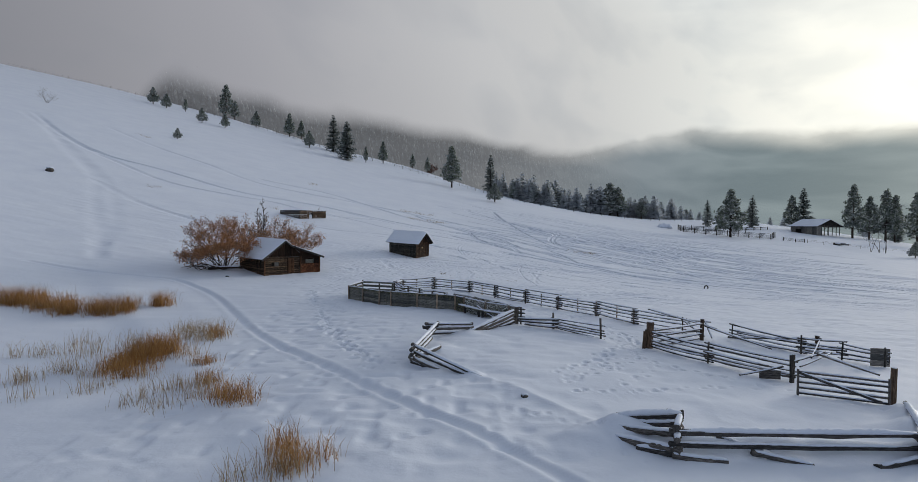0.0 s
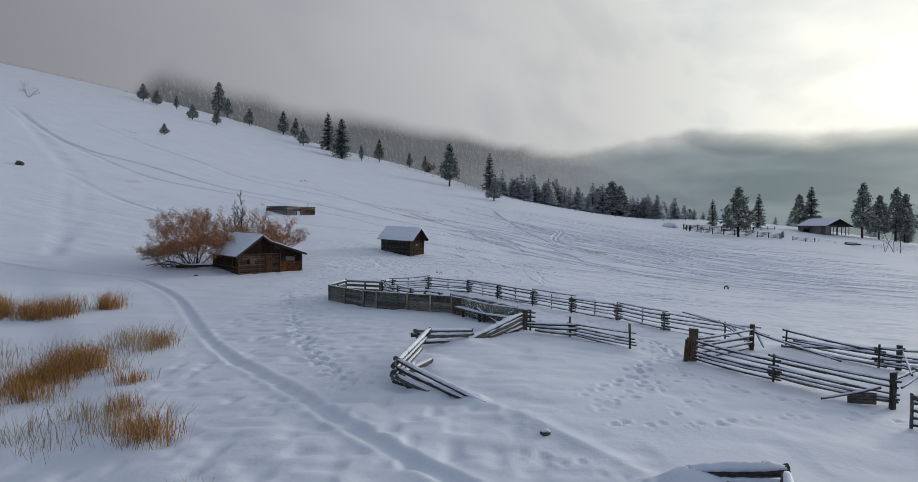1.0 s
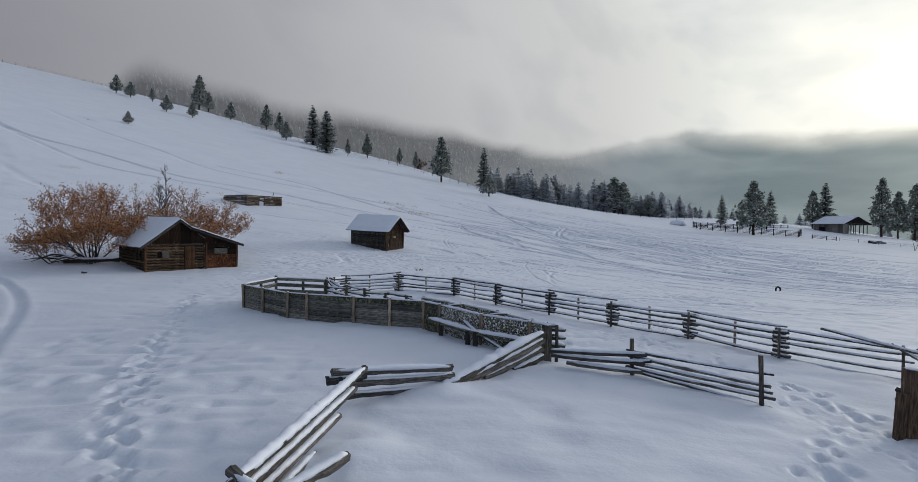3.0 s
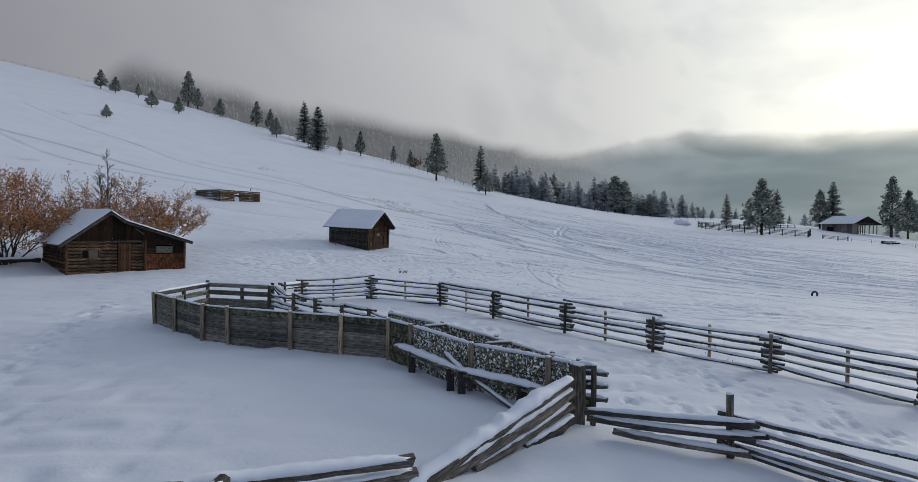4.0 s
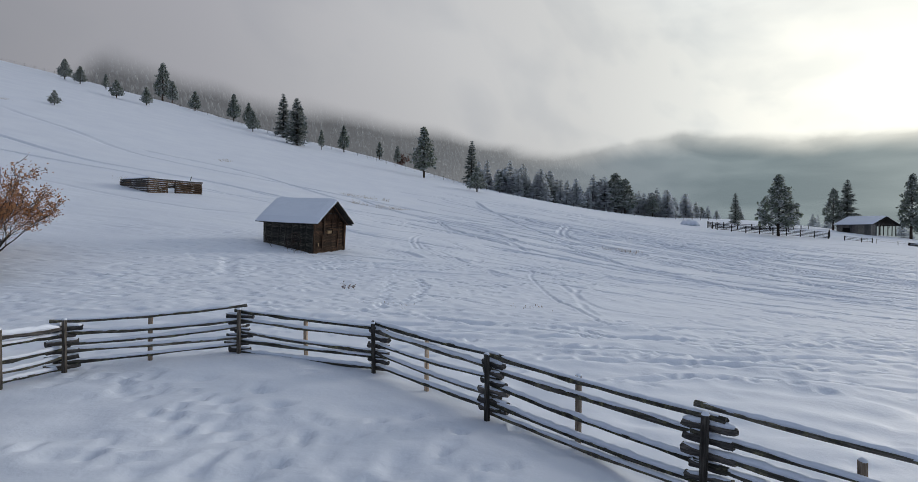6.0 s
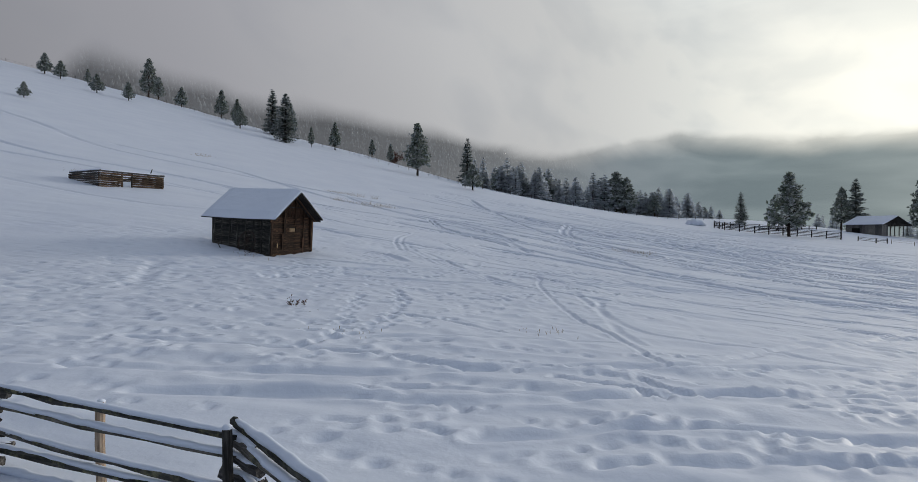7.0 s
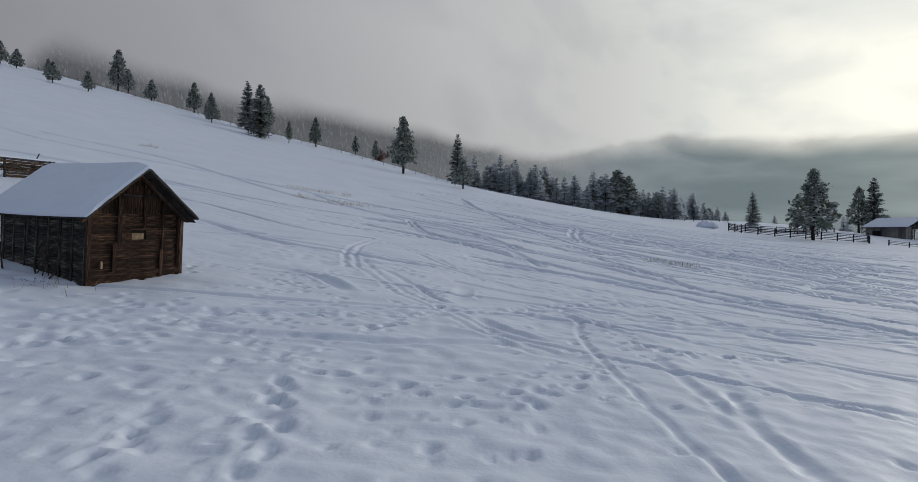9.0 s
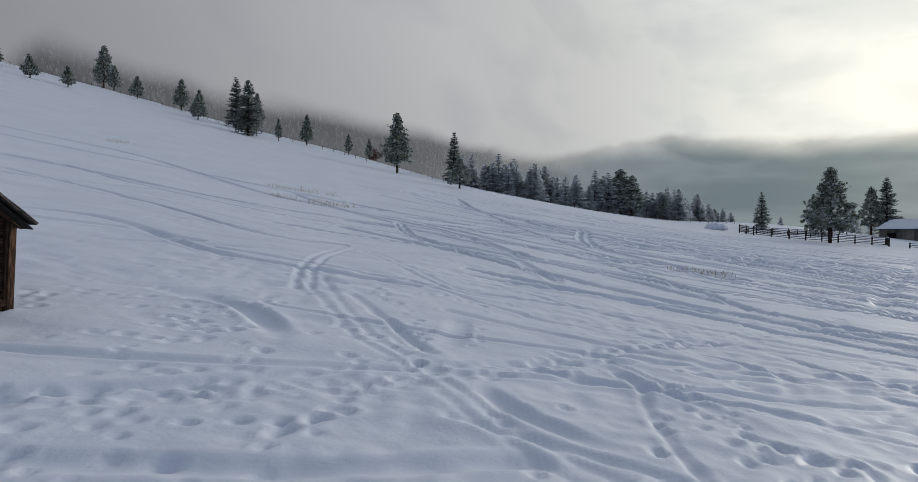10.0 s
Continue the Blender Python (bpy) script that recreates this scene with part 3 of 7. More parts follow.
# wind ripples in the corral
GROUND_Z += 0.05 * (vnoise(MX / 2.8 + MY / 5, MY / 0.9, 8) - 0.5) * smooth(100, 70, np.hypot(MX, MY - 40))

# low wind-drifted ridges between the fence and the shed
ridge_zone = smooth(57, 61, MY) * smooth(76, 66, MY) * smooth(-12, -4, MX) * smooth(45, 25, MX)
ridge = 1 - np.abs(2 * vnoise(MX / 7 + MY / 5 + 1.2 * vnoise(MX / 3.5, MY / 3.5, 31), MY / 1.5 + MX / 12, 32) - 1)
GROUND_Z += ridge_zone * (0.07 * ridge ** 3 + 0.06 * (vnoise(MX / 2.2, MY / 0.6 + MX / 8, 33) - 0.5))

# foot trail from the cabin down to the near fence
groove([(-44, 63.3), (-35.8, 62), (-31.5, 61.8), (-27.1, 60.3), (-21, 53.3), (-14.95, 42.8), (-10.85, 36.2), (-6.6, 30.8), (-3.6, 26.6), (-1.45, 23.7), (0.4, 21.7), (3.4, 17.2), (7, 11)], 0.28, 0.105, 0.45, uneven=0.3, flat=2.6)
groove([(-31, 60.2), (-26, 58.3), (-20.5, 50.7), (-13.5, 38.8), (-8.4, 31.5), (-3.4, 24.8), (0.5, 19)], 0.9, 0.035, 0.4, uneven=0.5)
# a line of snow over the buried rails, from the zigzag fence to the low one
groove([(0.5, 28.4), (1.9, 27.2), (2.7, 26), (3.8, 24.3), (4.9, 22.6)], 0.24, -0.085, -0.2, uneven=0.5)
# sled and ski tracks on the hillside
groove([(-117, 166), (-103, 154), (-85, 134.5), (-69, 116.5), (-56, 95), (-46, 79), (-40, 68)], 0.9, 0.12, 0.3)
groove([(-110, 164), (-98, 150), (-80, 131), (-66, 115), (-55, 98), (-47, 84), (-43, 74)], 0.9, 0.1, 0.3)
groove([(-116, 169), (-95, 149.5), (-80, 140), (-66, 138), (-48, 132), (-28, 133), (-10, 127), (2, 125), (10.5, 115)], 0.492, 0.369, 0.3)
groove([(-99, 176), (-82, 166), (-65, 159), (-47, 148.5), (-26, 150), (-9, 147), (8, 138), (24, 125), (40, 116)], 0.41, 0.282, 0.3)
groove([(-67, 114), (-53, 102.6), (-41, 96), (-34, 91)], 0.369, 0.239, 0.3)
groove([(-95, 148), (-76, 136), (-58, 126), (-38.5, 126.7), (-27, 121.3), (-18, 126)], 0.41, 0.272, 0.3)
groove([(-40, 109), (-22, 104), (-12, 106), (-3, 99), (4, 97)], 0.287, 0.152, 0.3)
groove([(-10.4, 146), (2.5, 128.4), (13.2, 121), (24, 116.6), (34.8, 109.4), (37.5, 97.5)], 0.369, 0.239, 0.35)
groove([(9.7, 175), (12.6, 157.5), (22, 148), (31, 144), (47, 146), (60, 150)], 0.41, 0.26, 0.3)
groove([(9.6, 166), (16.6, 151), (28, 136), (47, 136), (62, 126)], 0.41, 0.26, 0.3)
groove([(24, 150), (20, 128), (30, 112), (44, 100), (60, 92)], 0.328, 0.217, 0.35, twin=0.9)
# lines that sweep down the hill towards the field
groove([(-28.5, 124.5), (-19.7, 120.4), (-10.8, 113.5), (-3.9, 107.3), (0.3, 106.9)], 0.24, 0.2, 0.3)
groove([(-29.6, 134), (-16, 126.5), (-5.3, 121), (3, 118.9), (6.7, 111.8), (11, 104)], 0.24, 0.2, 0.3)
groove([(-48.8, 155.2), (-30.7, 154.7), (-12.6, 141.1), (-1.5, 134.8), (7.1, 125.3), (10.9, 113.2), (15.3, 109.5), (18.9, 106.1)], 0.3, 0.22, 0.3, 0.8)
groove([(2.1, 129.9), (3.4, 119.5), (5.7, 114.1), (9.6, 108)], 0.2, 0.16, 0.3, 0.5)
groove([(10, 173.5), (13.5, 150.6), (16.1, 134.1), (19.1, 121.4), (23.4, 115.8), (31, 110)], 0.26, 0.2, 0.3)
groove([(9.6, 111.9), (10.5, 105.3), (10.4, 101.7)], 0.34, 0.12, 0.3, flat=2.6, taper=True)
groove([(35.9, 175.4), (41.5, 164.8), (46.4, 149.4), (72.6, 156.2)], 0.3, 0.2, 0.3)
groove([(72.7, 156.5), (47.5, 128.8), (30.2, 108.4)], 0.55, 0.12, 0.3)
groove([(-14.2, 102.9), (-10.7, 103.4), (-7.8, 103.2), (-5.4, 102.2)], 0.26, 0.12, 0.3)
groove([(-7.6, 94.4), (-4.1, 92.3), (-2.1, 92.7), (-0.1, 94.5), (3.4, 96.2), (7.5, 95.4)], 0.12, 0.03, 0.3, 0.3)
groove([(1.4, 105.3), (6.9, 108.9), (10.9, 104.7), (16.8, 104.6), (24.1, 104.3)], 0.2, 0.12, 0.35)
groove([(14.9, 114.3), (21.7, 112.1), (29.9, 113.1)], 0.24, 0.15, 0.35)
groove([(3.9, 98.1), (7.7, 93.9), (9.3, 93.1), (12.6, 92.4)], 0.13, 0.07, 0.35)
groove([(8.5, 98.8), (11.1, 95.8), (13.5, 94.4), (18, 92.6)], 0.13, 0.07, 0.35)
# the loop of a sled's turn, and its run on down past the walkers' path
groove([(0.6, 94.5), (0.1, 98), (0.1, 102.6), (0.7, 106.2), (2, 105.1), (4.3, 100), (6, 97), (8.2, 97.1)], 0.13, 0.045, 0.4, 0.5)
groove([(0.1, 96.5), (1.7, 92.3), (2.9, 89), (4, 87.3), (4.7, 85.6), (5.3, 84.3), (5.9, 83.2), (6.6, 81.9)], 0.11, 0.04, 0.4)
groove([(0.9, 96.5), (2.1, 92.6), (3.25, 89.3), (4.3, 87.5), (5.1, 85.8), (5.75, 84.4), (6.35, 83.3), (7.1, 82.3)], 0.11, 0.038, 0.4)
groove([(2.1, 94.4), (3.3, 91.5), (4.1, 89.6), (4.6, 88.3)], 0.16, 0.07, 0.3)
# broad slides where someone sat or fell
groove([(5.4, 86.4), (5.8, 85.3), (6.5, 84.3), (7.3, 83.5)], 0.22, 0.1, 0.3, flat=3, uneven=0.3, taper=True)
groove([(8.5, 88.8), (8.9, 87.7), (9.4, 86.7), (10, 85.8)], 0.2, 0.095, 0.3, flat=3, uneven=0.3, taper=True)
groove([(11.6, 91.3), (12.6, 90.6), (13.4, 89.8), (13.9, 88.9)], 0.17, 0.1, 0.3, flat=3, uneven=0.3, taper=True)
groove([(14.5, 92.8), (15.3, 91), (15.9, 90.3), (17.4, 89.2)], 0.17, 0.1, 0.3, flat=2.6, taper=True)
groove([(14.6, 88.9), (15.7, 88.2), (17.2, 87.6)], 0.17, 0.09, 0.3, flat=2.6, taper=True)
groove([(-2, 91.8), (-0.5, 91.2), (0.6, 89.8), (1.2, 88.6)], 0.32, 0.17, 0.3, flat=3, uneven=0.3, taper=True)
groove([(5.5, 92.6), (5.3, 90.8), (4.95, 88.8)], 0.3, 0.055, 0.1, flat=3, uneven=0.3, taper=True)
groove([(3.5, 91.2), (3.9, 89.8), (4.4, 88.6)], 0.13, 0.07, 0.3)
groove([(-1.5, 82.1), (-0.2, 82.1), (1.5, 82.2), (3.5, 82.4), (5.9, 83)], 0.24, 0.09, 0.25)
groove([(9.9, 84.7), (10.2, 84.1), (10.8, 83.6)], 0.2, 0.09, 0.3, flat=2.6, taper=True)
groove([(8.8, 89.4), (10.5, 86), (13.8, 86), (17.1, 84), (21.2, 84.7)], 0.1, 0.05, 0.3)
# the sled run between the corral and the shed, with its branch to the field
groove([(9, 87.5), (8.3, 84.3), (8.1, 78.4), (8.2, 74.8), (8.6, 72.4), (8.7, 70.2), (8.6, 68.2), (8.8, 67.3)], 0.11, 0.06, 0.4)
groove([(9.8, 82.8), (9.6, 76.8), (9.1, 72.7), (9.2, 70.6)], 0.18, 0.045, 0.3)
groove([(10.4, 80), (9.8, 77.5), (9.8, 73.7), (11.2, 72.3), (13.3, 71.7), (14.6, 70.1), (20, 68)], 0.17, 0.055, 0.3)
groove([(-4.4, 79.7), (-3, 81.4), (-1.6, 83.8), (0.6, 84.6), (3.2, 85.7), (6, 87.4), (8.4, 89.5), (11.6, 91.9), (15.8, 95), (22.2, 100.6), (30.2, 108.4), (45, 126)], 0.42, 0.045, 0.3, grit=2.8)
# cross tracks below the shed
groove([(-0.1, 67.1), (1.3, 66.8), (2.6, 66.2), (3.4, 65.9), (3.9, 65.9), (5.8, 66.5), (9.4, 67.5), (13.4, 68.6), (22, 70)], 0.16, 0.085, 0.5)
groove([(-5, 64.4), (-2.6, 64.5), (-0.4, 64.8), (2, 65), (3.3, 65.5), (4.2, 65.9)], 0.18, 0.065, 0.4)
groove([(-4.6, 67.4), (-2.5, 67.3), (-0.3, 67)], 0.17, 0.09, 0.4)
groove([(1.1, 68.9), (2.7, 69.4), (6.8, 70.3), (9.2, 70.5)], 0.1, 0.06, 0.4)
footprints([(1.3, 78.6), (1.7, 75.9), (1.3, 72.2), (0.8, 69.7), (0.5, 68.8)], 0.4, 0.14, 0.065, 0.1, 2, 31)
footprints([(-0.1, 76.7), (0, 73.2), (0, 70.6), (0.1, 69), (-0.3, 67)], 0.4, 0.14, 0.06, 0.1, 2, 32)
groove([(1.2, 73.3), (3.3, 72.4), (5, 70.9)], 0.13, 0.07, 0.35)
groove([(5.5, 65.4), (6.4, 65.1), (7, 64.9), (7.3, 64.4), (7.4, 64.1)], 0.14, 0.1, 0.5)
groove([(7.5, 66), (7.7, 65.1), (8.1, 64.8)], 0.14, 0.09, 0.5)
groove([(-10, 81.3), (-9, 78.2), (-8.2, 75.5)], 0.35, 0.06, 0.3)
groove([(-2.2, 62.9), (1, 63.3), (4, 63.2), (8, 64.6), (13, 65.6), (20, 66.4)], 0.22, 0.1, 0.5)
groove([(5.2, 60.4), (9, 61), (14, 61.3), (21, 62)], 0.13, 0.08, 0.45)
groove([(6.5, 58.6), (10, 59.6), (15, 59.4), (22, 60.4)], 0.15, 0.09, 0.45)
groove([(2, 64.1), (6, 64.0), (10, 65.2), (15, 66.6), (22, 67.4)], 0.13, 0.08, 0.45)
groove([(3.5, 61.2), (7, 62.2), (11, 62.4), (16, 63.6), (23, 64)], 0.2, 0.1, 0.5)
field_rng = random.Random(11)
for n in range(175):                              # criss-cross ski and sled lines over the field
    sx, sy = field_rng.uniform(-6, 62), field_rng.uniform(72, 185)
    head = field_rng.uniform(-0.8, 0.1)
    line = [(sx, sy)]
    for k in range(6):
        head += field_rng.uniform(-0.2, 0.2)
        line.append((line[-1][0] + 7 * math.cos(head), line[-1][1] + 7 * math.sin(head)))
    near = sy < 100
    if near and sx < 12:
        continue
    groove(line, field_rng.uniform(0.1, 0.15) if near else field_rng.uniform(0.25, 0.33), field_rng.uniform(0.06, 0.11) if near else field_rng.uniform(0.19, 0.32), 0.25, field_rng.choice((0, 0, 0, 0, 0.6)), uneven=0.6)
for n in range(44):                               # finer lines over the near side of the field
    line = [(field_rng.uniform(10, 42), field_rng.uniform(76, 106))]
    head = field_rng.uniform(-0.5, 0.35) + (math.pi if field_rng.random() < 0.3 else 0)
    for k in range(5):
        head += field_rng.uniform(-0.2, 0.2)
        line.append((line[-1][0] + 5 * math.cos(head), line[-1][1] + 5 * math.sin(head)))
    if min(q[1] + 0.9 * q[0] for q in line) > 66:
        groove(line, field_rng.uniform(0.14, 0.2), field_rng.uniform(0.05, 0.09), 0.3)
# footprints
footprints([(7.5, 48), (9.6, 42), (10.6, 37), (9.8, 33.5), (7.2, 30), (4.2, 27.8)], spacing=0.5, radius=0.1, depth=0.07, passes=2, spread=0.26, seed=2)
footprints([(6.5, 47), (9.2, 41), (9.6, 36), (9.9, 31), (7, 27)], spacing=0.5, radius=0.1, depth=0.07, passes=1, spread=0.2, seed=3)
footprints([(9.6, 32.4), (12, 29.6), (15, 27.5), (19, 24)], radius=0.11, depth=0.1, passes=1, seed=4)
footprints([(5, 26.3), (8, 26.3), (11.3, 27.5), (14.4, 27.6)], radius=0.11, depth=0.09, passes=1, seed=5)
footprints([(2, 24), (4.6, 21.8), (6, 18.4)], radius=0.11, depth=0.09, passes=1, seed=6)
footprints([(-13.6, 57), (-11.9, 51.1), (-10.1, 45.2), (-9, 41.8), (-8.5, 40.3), (-7.2, 37), (-5.9, 34.3), (-4.8, 32.6), (-4.4, 31.5), (-3.7, 30.2)], spacing=0.5, radius=0.17, depth=0.18, spread=0.16, seed=21)
footprints([(9.8, 39.5), (10.7, 39), (10.6, 37.3), (10.9, 36.7), (9.6, 35.4), (8.4, 34.1), (8.2, 33.3), (7.5, 31.9), (7.3, 30.9), (7.6, 30.3), (7.8, 29.9)], spacing=0.5, radius=0.14, depth=0.09, spread=0.16, seed=22)
footprints([(8.2, 33.8), (7.3, 32.9), (6.7, 31.4), (5.8, 30.4), (4.6, 29.2)], spacing=0.55, radius=0.14, depth=0.09, spread=0.13, seed=23)
footprints([(-10.2, 57), (-9.6, 47), (-8, 39), (-5.5, 33.5), (-3.3, 30)], spacing=0.45, radius=0.09, depth=0.09, passes=3, spread=0.25, seed=7)
footprints([(-13.6, 62), (-10.6, 56), (-10.8, 49.5), (-9.7, 43), (-6, 36)], radius=0.12, depth=0.1, passes=1, spread=0.2, seed=8)
footprints([(-4.6, 57), (-2, 55.5), (0.4, 52), (3, 49), (4.4, 45), (6.3, 43), (8.4, 40)], passes=3, spread=0.3, radius=0.1, depth=0.09, seed=9)
footprints([(-3, 53.5), (-0.8, 53), (1.8, 54.8), (3.2, 52.2), (2.2, 49.6)], passes=2, spread=0.35, radius=0.1, depth=0.09, seed=10)
footprints([(-0.6, 74.5), (-0.4, 77.4), (0, 79.4), (1, 80.2), (3, 84), (4.4, 90), (2.6, 96)], 0.5, 0.1, 0.06, passes=1, seed=12)
footprints([(1.2, 74.6), (1.4, 76), (1.2, 77.5), (1, 80), (-2, 83), (-4, 84)], 0.45, 0.1, 0.06, passes=1, seed=13)
footprints([(-15, 67), (-8, 66), (-2, 69), (3, 73), (6, 79), (10, 86)], 0.6, 0.1, 0.06, passes=3, spread=0.4, seed=14)
footprints([(3, 78.3), (5, 79.6), (7.4, 80.6), (10.6, 83.2), (16, 85)], 0.5, 0.1, 0.06, passes=1, seed=15)
footprints([(0.9, 80.3), (2.3, 79.1), (3.5, 78.8), (5.0, 78.2), (6.1, 78.9), (7.3, 80.0)], 0.5, 0.11, 0.07, passes=1, seed=16)
footprints([(9.9, 84.6), (10.3, 83.8), (10.9, 83.8), (12.2, 83.9), (15, 84.6)], 0.45, 0.11, 0.07, passes=2, seed=17)
footprints([(1.2, 83.6), (2.3, 83.5), (2.7, 84.1), (4.1, 84.4)], 0.5, 0.12, 0.09, passes=1, seed=18)
# the wide scuffed walkers' path
for n in range(5):
    footprints([(-4.4, 80.6), (-3, 82.5), (-1.6, 83.8), (1.0, 84.7), (4.2, 86.0), (6.0, 87.4), (8.3, 89.4), (11.5, 91.7), (16.2, 95.6), (23.1, 100.8), (31.4, 107.3), (42, 117)], 0.3, 0.08, 0.014, 0.06 + 0.08 * n, 1, 50 + n)
trail_rng = random.Random(4)
for n in range(70):                               # clusters of hoof and boot marks inside the corral
    cx, cy = trail_rng.uniform(-3, 8.5), trail_rng.uniform(44.5, 57)
    if cy > 58.5 - abs(cx + 2) * 1.15 or cy < 49.5 - cx * 1.25:
        continue
    for k in range(6):
        press(cx + trail_rng.gauss(0, 0.5), cy + trail_rng.gauss(0, 0.5), trail_rng.uniform(0.12, 0.2), trail_rng.uniform(0.03, 0.065), 0.2, trail_rng.uniform(1, 1.7), trail_rng.uniform(0, 3.1))
for n in range(46):                               # single trails of prints over the trodden yard and the field's edge
    px, py, head = trail_rng.uniform(-15, 30), trail_rng.uniform(60, 98), trail_rng.uniform(-3.14, 3.14)
    line = [(px, py)]
    for k in range(5):
        head += trail_rng.uniform(-0.5, 0.5)
        line.append((line[-1][0] + 2.4 * math.cos(head), line[-1][1] + 2.4 * math.sin(head) * 0.7))
    if min(q[1] - (59.5 - abs(q[0] + 2) * 0.9) for q in line) > 1.5:
        footprints(line, trail_rng.uniform(0.45, 0.75), trail_rng.uniform(0.075, 0.105), trail_rng.uniform(0.035, 0.065), 0.12, trail_rng.choice((1, 1, 2)), 100 + n)
for n in range(1100):                             # trampled snow between the cabin and the shed
    px, py = trail_rng.gauss(-10, 5.5), trail_rng.gauss(72, 6.5)
    press(px, py, trail_rng.uniform(0.09, 0.15), trail_rng.uniform(0.04, 0.075), 0.2, trail_rng.uniform(1, 1.8), trail_rng.uniform(0, 3.1))
for n in range(75):                               # scuffed rows of prints beyond the far fence
    cx, cy, head = trail_rng.uniform(1, 22), trail_rng.uniform(57.5, 69), trail_rng.uniform(-0.5, 0.5)
    if cy < 61.5 - max(cx, 0) * 1.1:
        continue
    for k in range(5):
        press(cx + k * 0.5 * math.cos(head) + trail_rng.gauss(0, 0.08), cy + k * 0.5 * math.sin(head) + trail_rng.choice((-0.12, 0.12)), trail_rng.uniform(0.1, 0.15), trail_rng.uniform(0.04, 0.08), 0.25, trail_rng.uniform(1.1, 1.8), head)
for n in range(34):                               # short runs of prints near the shed's corner
    px, py, head = trail_rng.uniform(-6, 4), trail_rng.uniform(82.5, 92), trail_rng.uniform(-3.14, 3.14)
    footprints([(px, py), (px + 0.9 * math.cos(head), py + 0.9 * math.sin(head)), (px + 2 * math.cos(head + 0.3), py + 2 * math.sin(head + 0.3))], 0.42, 0.11, 0.055, 0.11, 1, 300 + n)
for n in range(300):
    px, py = trail_rng.uniform(-16, 34), trail_rng.uniform(61, 99)
    press(px, py, trail_rng.uniform(0.08, 0.14), trail_rng.uniform(0.03, 0.06), 0.3, trail_rng.uniform(1, 1.8), trail_rng.uniform(0, 3.1))


# snow banked against the low rails
groove([(5.6, 21.5), (7.2, 20.6), (8.6, 20.25), (11.5, 20.4), (15.2, 20.45), (16.8, 22.6), (18.2, 25)], 0.5, -0.36, 0.0, uneven=0.5)
groove([(-2.2, 30.9), (-0.6, 29.9), (0.9, 28.5)], 0.3, -0.2, 0.0, uneven=0.5)
# drifts that bury the rail ends
for px, py, wide, high, far_ in ((5.2, 21.2, 0.9, 0.34, 1.7), (16.2, 22.6, 0.8, 0.2, 1.5), (0.3, 38.0, 0.7, 0.2, 1.4), (-1.2, 33.6, 0.7, 0.16, 1.6)):
    press(px, py, wide, -high, 0.0, far_, 0.3)


def ground_sheet():
    nx, ny = len(GX), len(GY)
    me = bpy.data.meshes.new("ground")
    co = np.stack([MX, MY, GROUND_Z], -1).reshape(-1, 3)
    i = np.arange(nx - 1)[None, :] + np.arange(ny - 1)[:, None] * nx
    quads = np.stack([i, i + 1, i + 1 + nx, i + nx], -1).reshape(-1, 4)
    me.vertices.add(len(co))
    me.vertices.foreach_set("co", co.astype(np.float32).ravel())
    me.loops.add(quads.size)
    me.loops.foreach_set("vertex_index", quads.astype(np.int32).ravel())
    me.polygons.add(len(quads))
    me.polygons.foreach_set("loop_start", np.arange(0, quads.size, 4, dtype=np.int32))
    me.polygons.foreach_set("use_smooth", np.ones(len(quads), dtype=bool))
    me.update(calc_edges=True)
    me.materials.append(SNOW)
    return tagged(new("ground", me), "snow-covered pasture with ski tracks and footprints", "snow ground", kind="structure")


ground_sheet()


# ---- mountains, glowing sheet of cloud and haze ----
def polar_sheet(name, az, radii, height, mat, label, category):
    """A hillside as seen from the valley, over a fan of directions (degrees) and distances."""
    s = Shape()
    rows = []
    for a in az:
        row = []
        for k, u in enumerate(radii):
            r, z = height(a, u)
            n = float(vnoise(np.array([a * 0.35 + 40]), np.array([u * 7.0]), 21)[0]) - 0.5
            row.append((r * math.sin(radians(a)), r * math.cos(radians(a)), z + n * 26 * u))
        rows.append(row)
    m = len(radii)
    s.add([p for row in rows for p in row], [(i * m + k, (i + 1) * m + k, (i + 1) * m + k + 1, i * m + k + 1) for i in range(len(az) - 1) for k in range(m - 1)])
    ob = new(name, s.mesh(name, mat, True))
    return tagged(ob, label, category, kind="structure")


def near_slope(a, u):
    foot = np.interp(a, [-75, -40, -25, 0, 14, 22], [620, 620, 640, 800, 1100, 1300])
    top = np.interp(a, [-75, -20, 0, 8, 14, 19, 22], [640, 640, 560, 420, 210, 40, -20])
    return float(foot + 700 * u), float(-52 + (top + 52) * u ** 0.85)


def far_slope(a, u):
    top = np.interp(a, [-10, 5, 14, 24, 33, 45, 60, 80], [620, 640, 600, 640, 660, 560, 560, 560])
    return float(2000 + 1300 * u), float(-58 + (top + 58) * u ** 0.8)


polar_sheet("mountain_near", np.arange(-75, 22.1, 1.0), np.linspace(0, 1, 22), near_slope, MOUNTAIN, "steep wooded mountainside under snow fading into low cloud", "mountain")
polar_sheet("mountain_far", np.arange(-10, 47.1, 1.0), np.linspace(0, 1, 22), far_slope, MOUNTAIN, "dim wooded mountain across the valley in haze", "mountain")


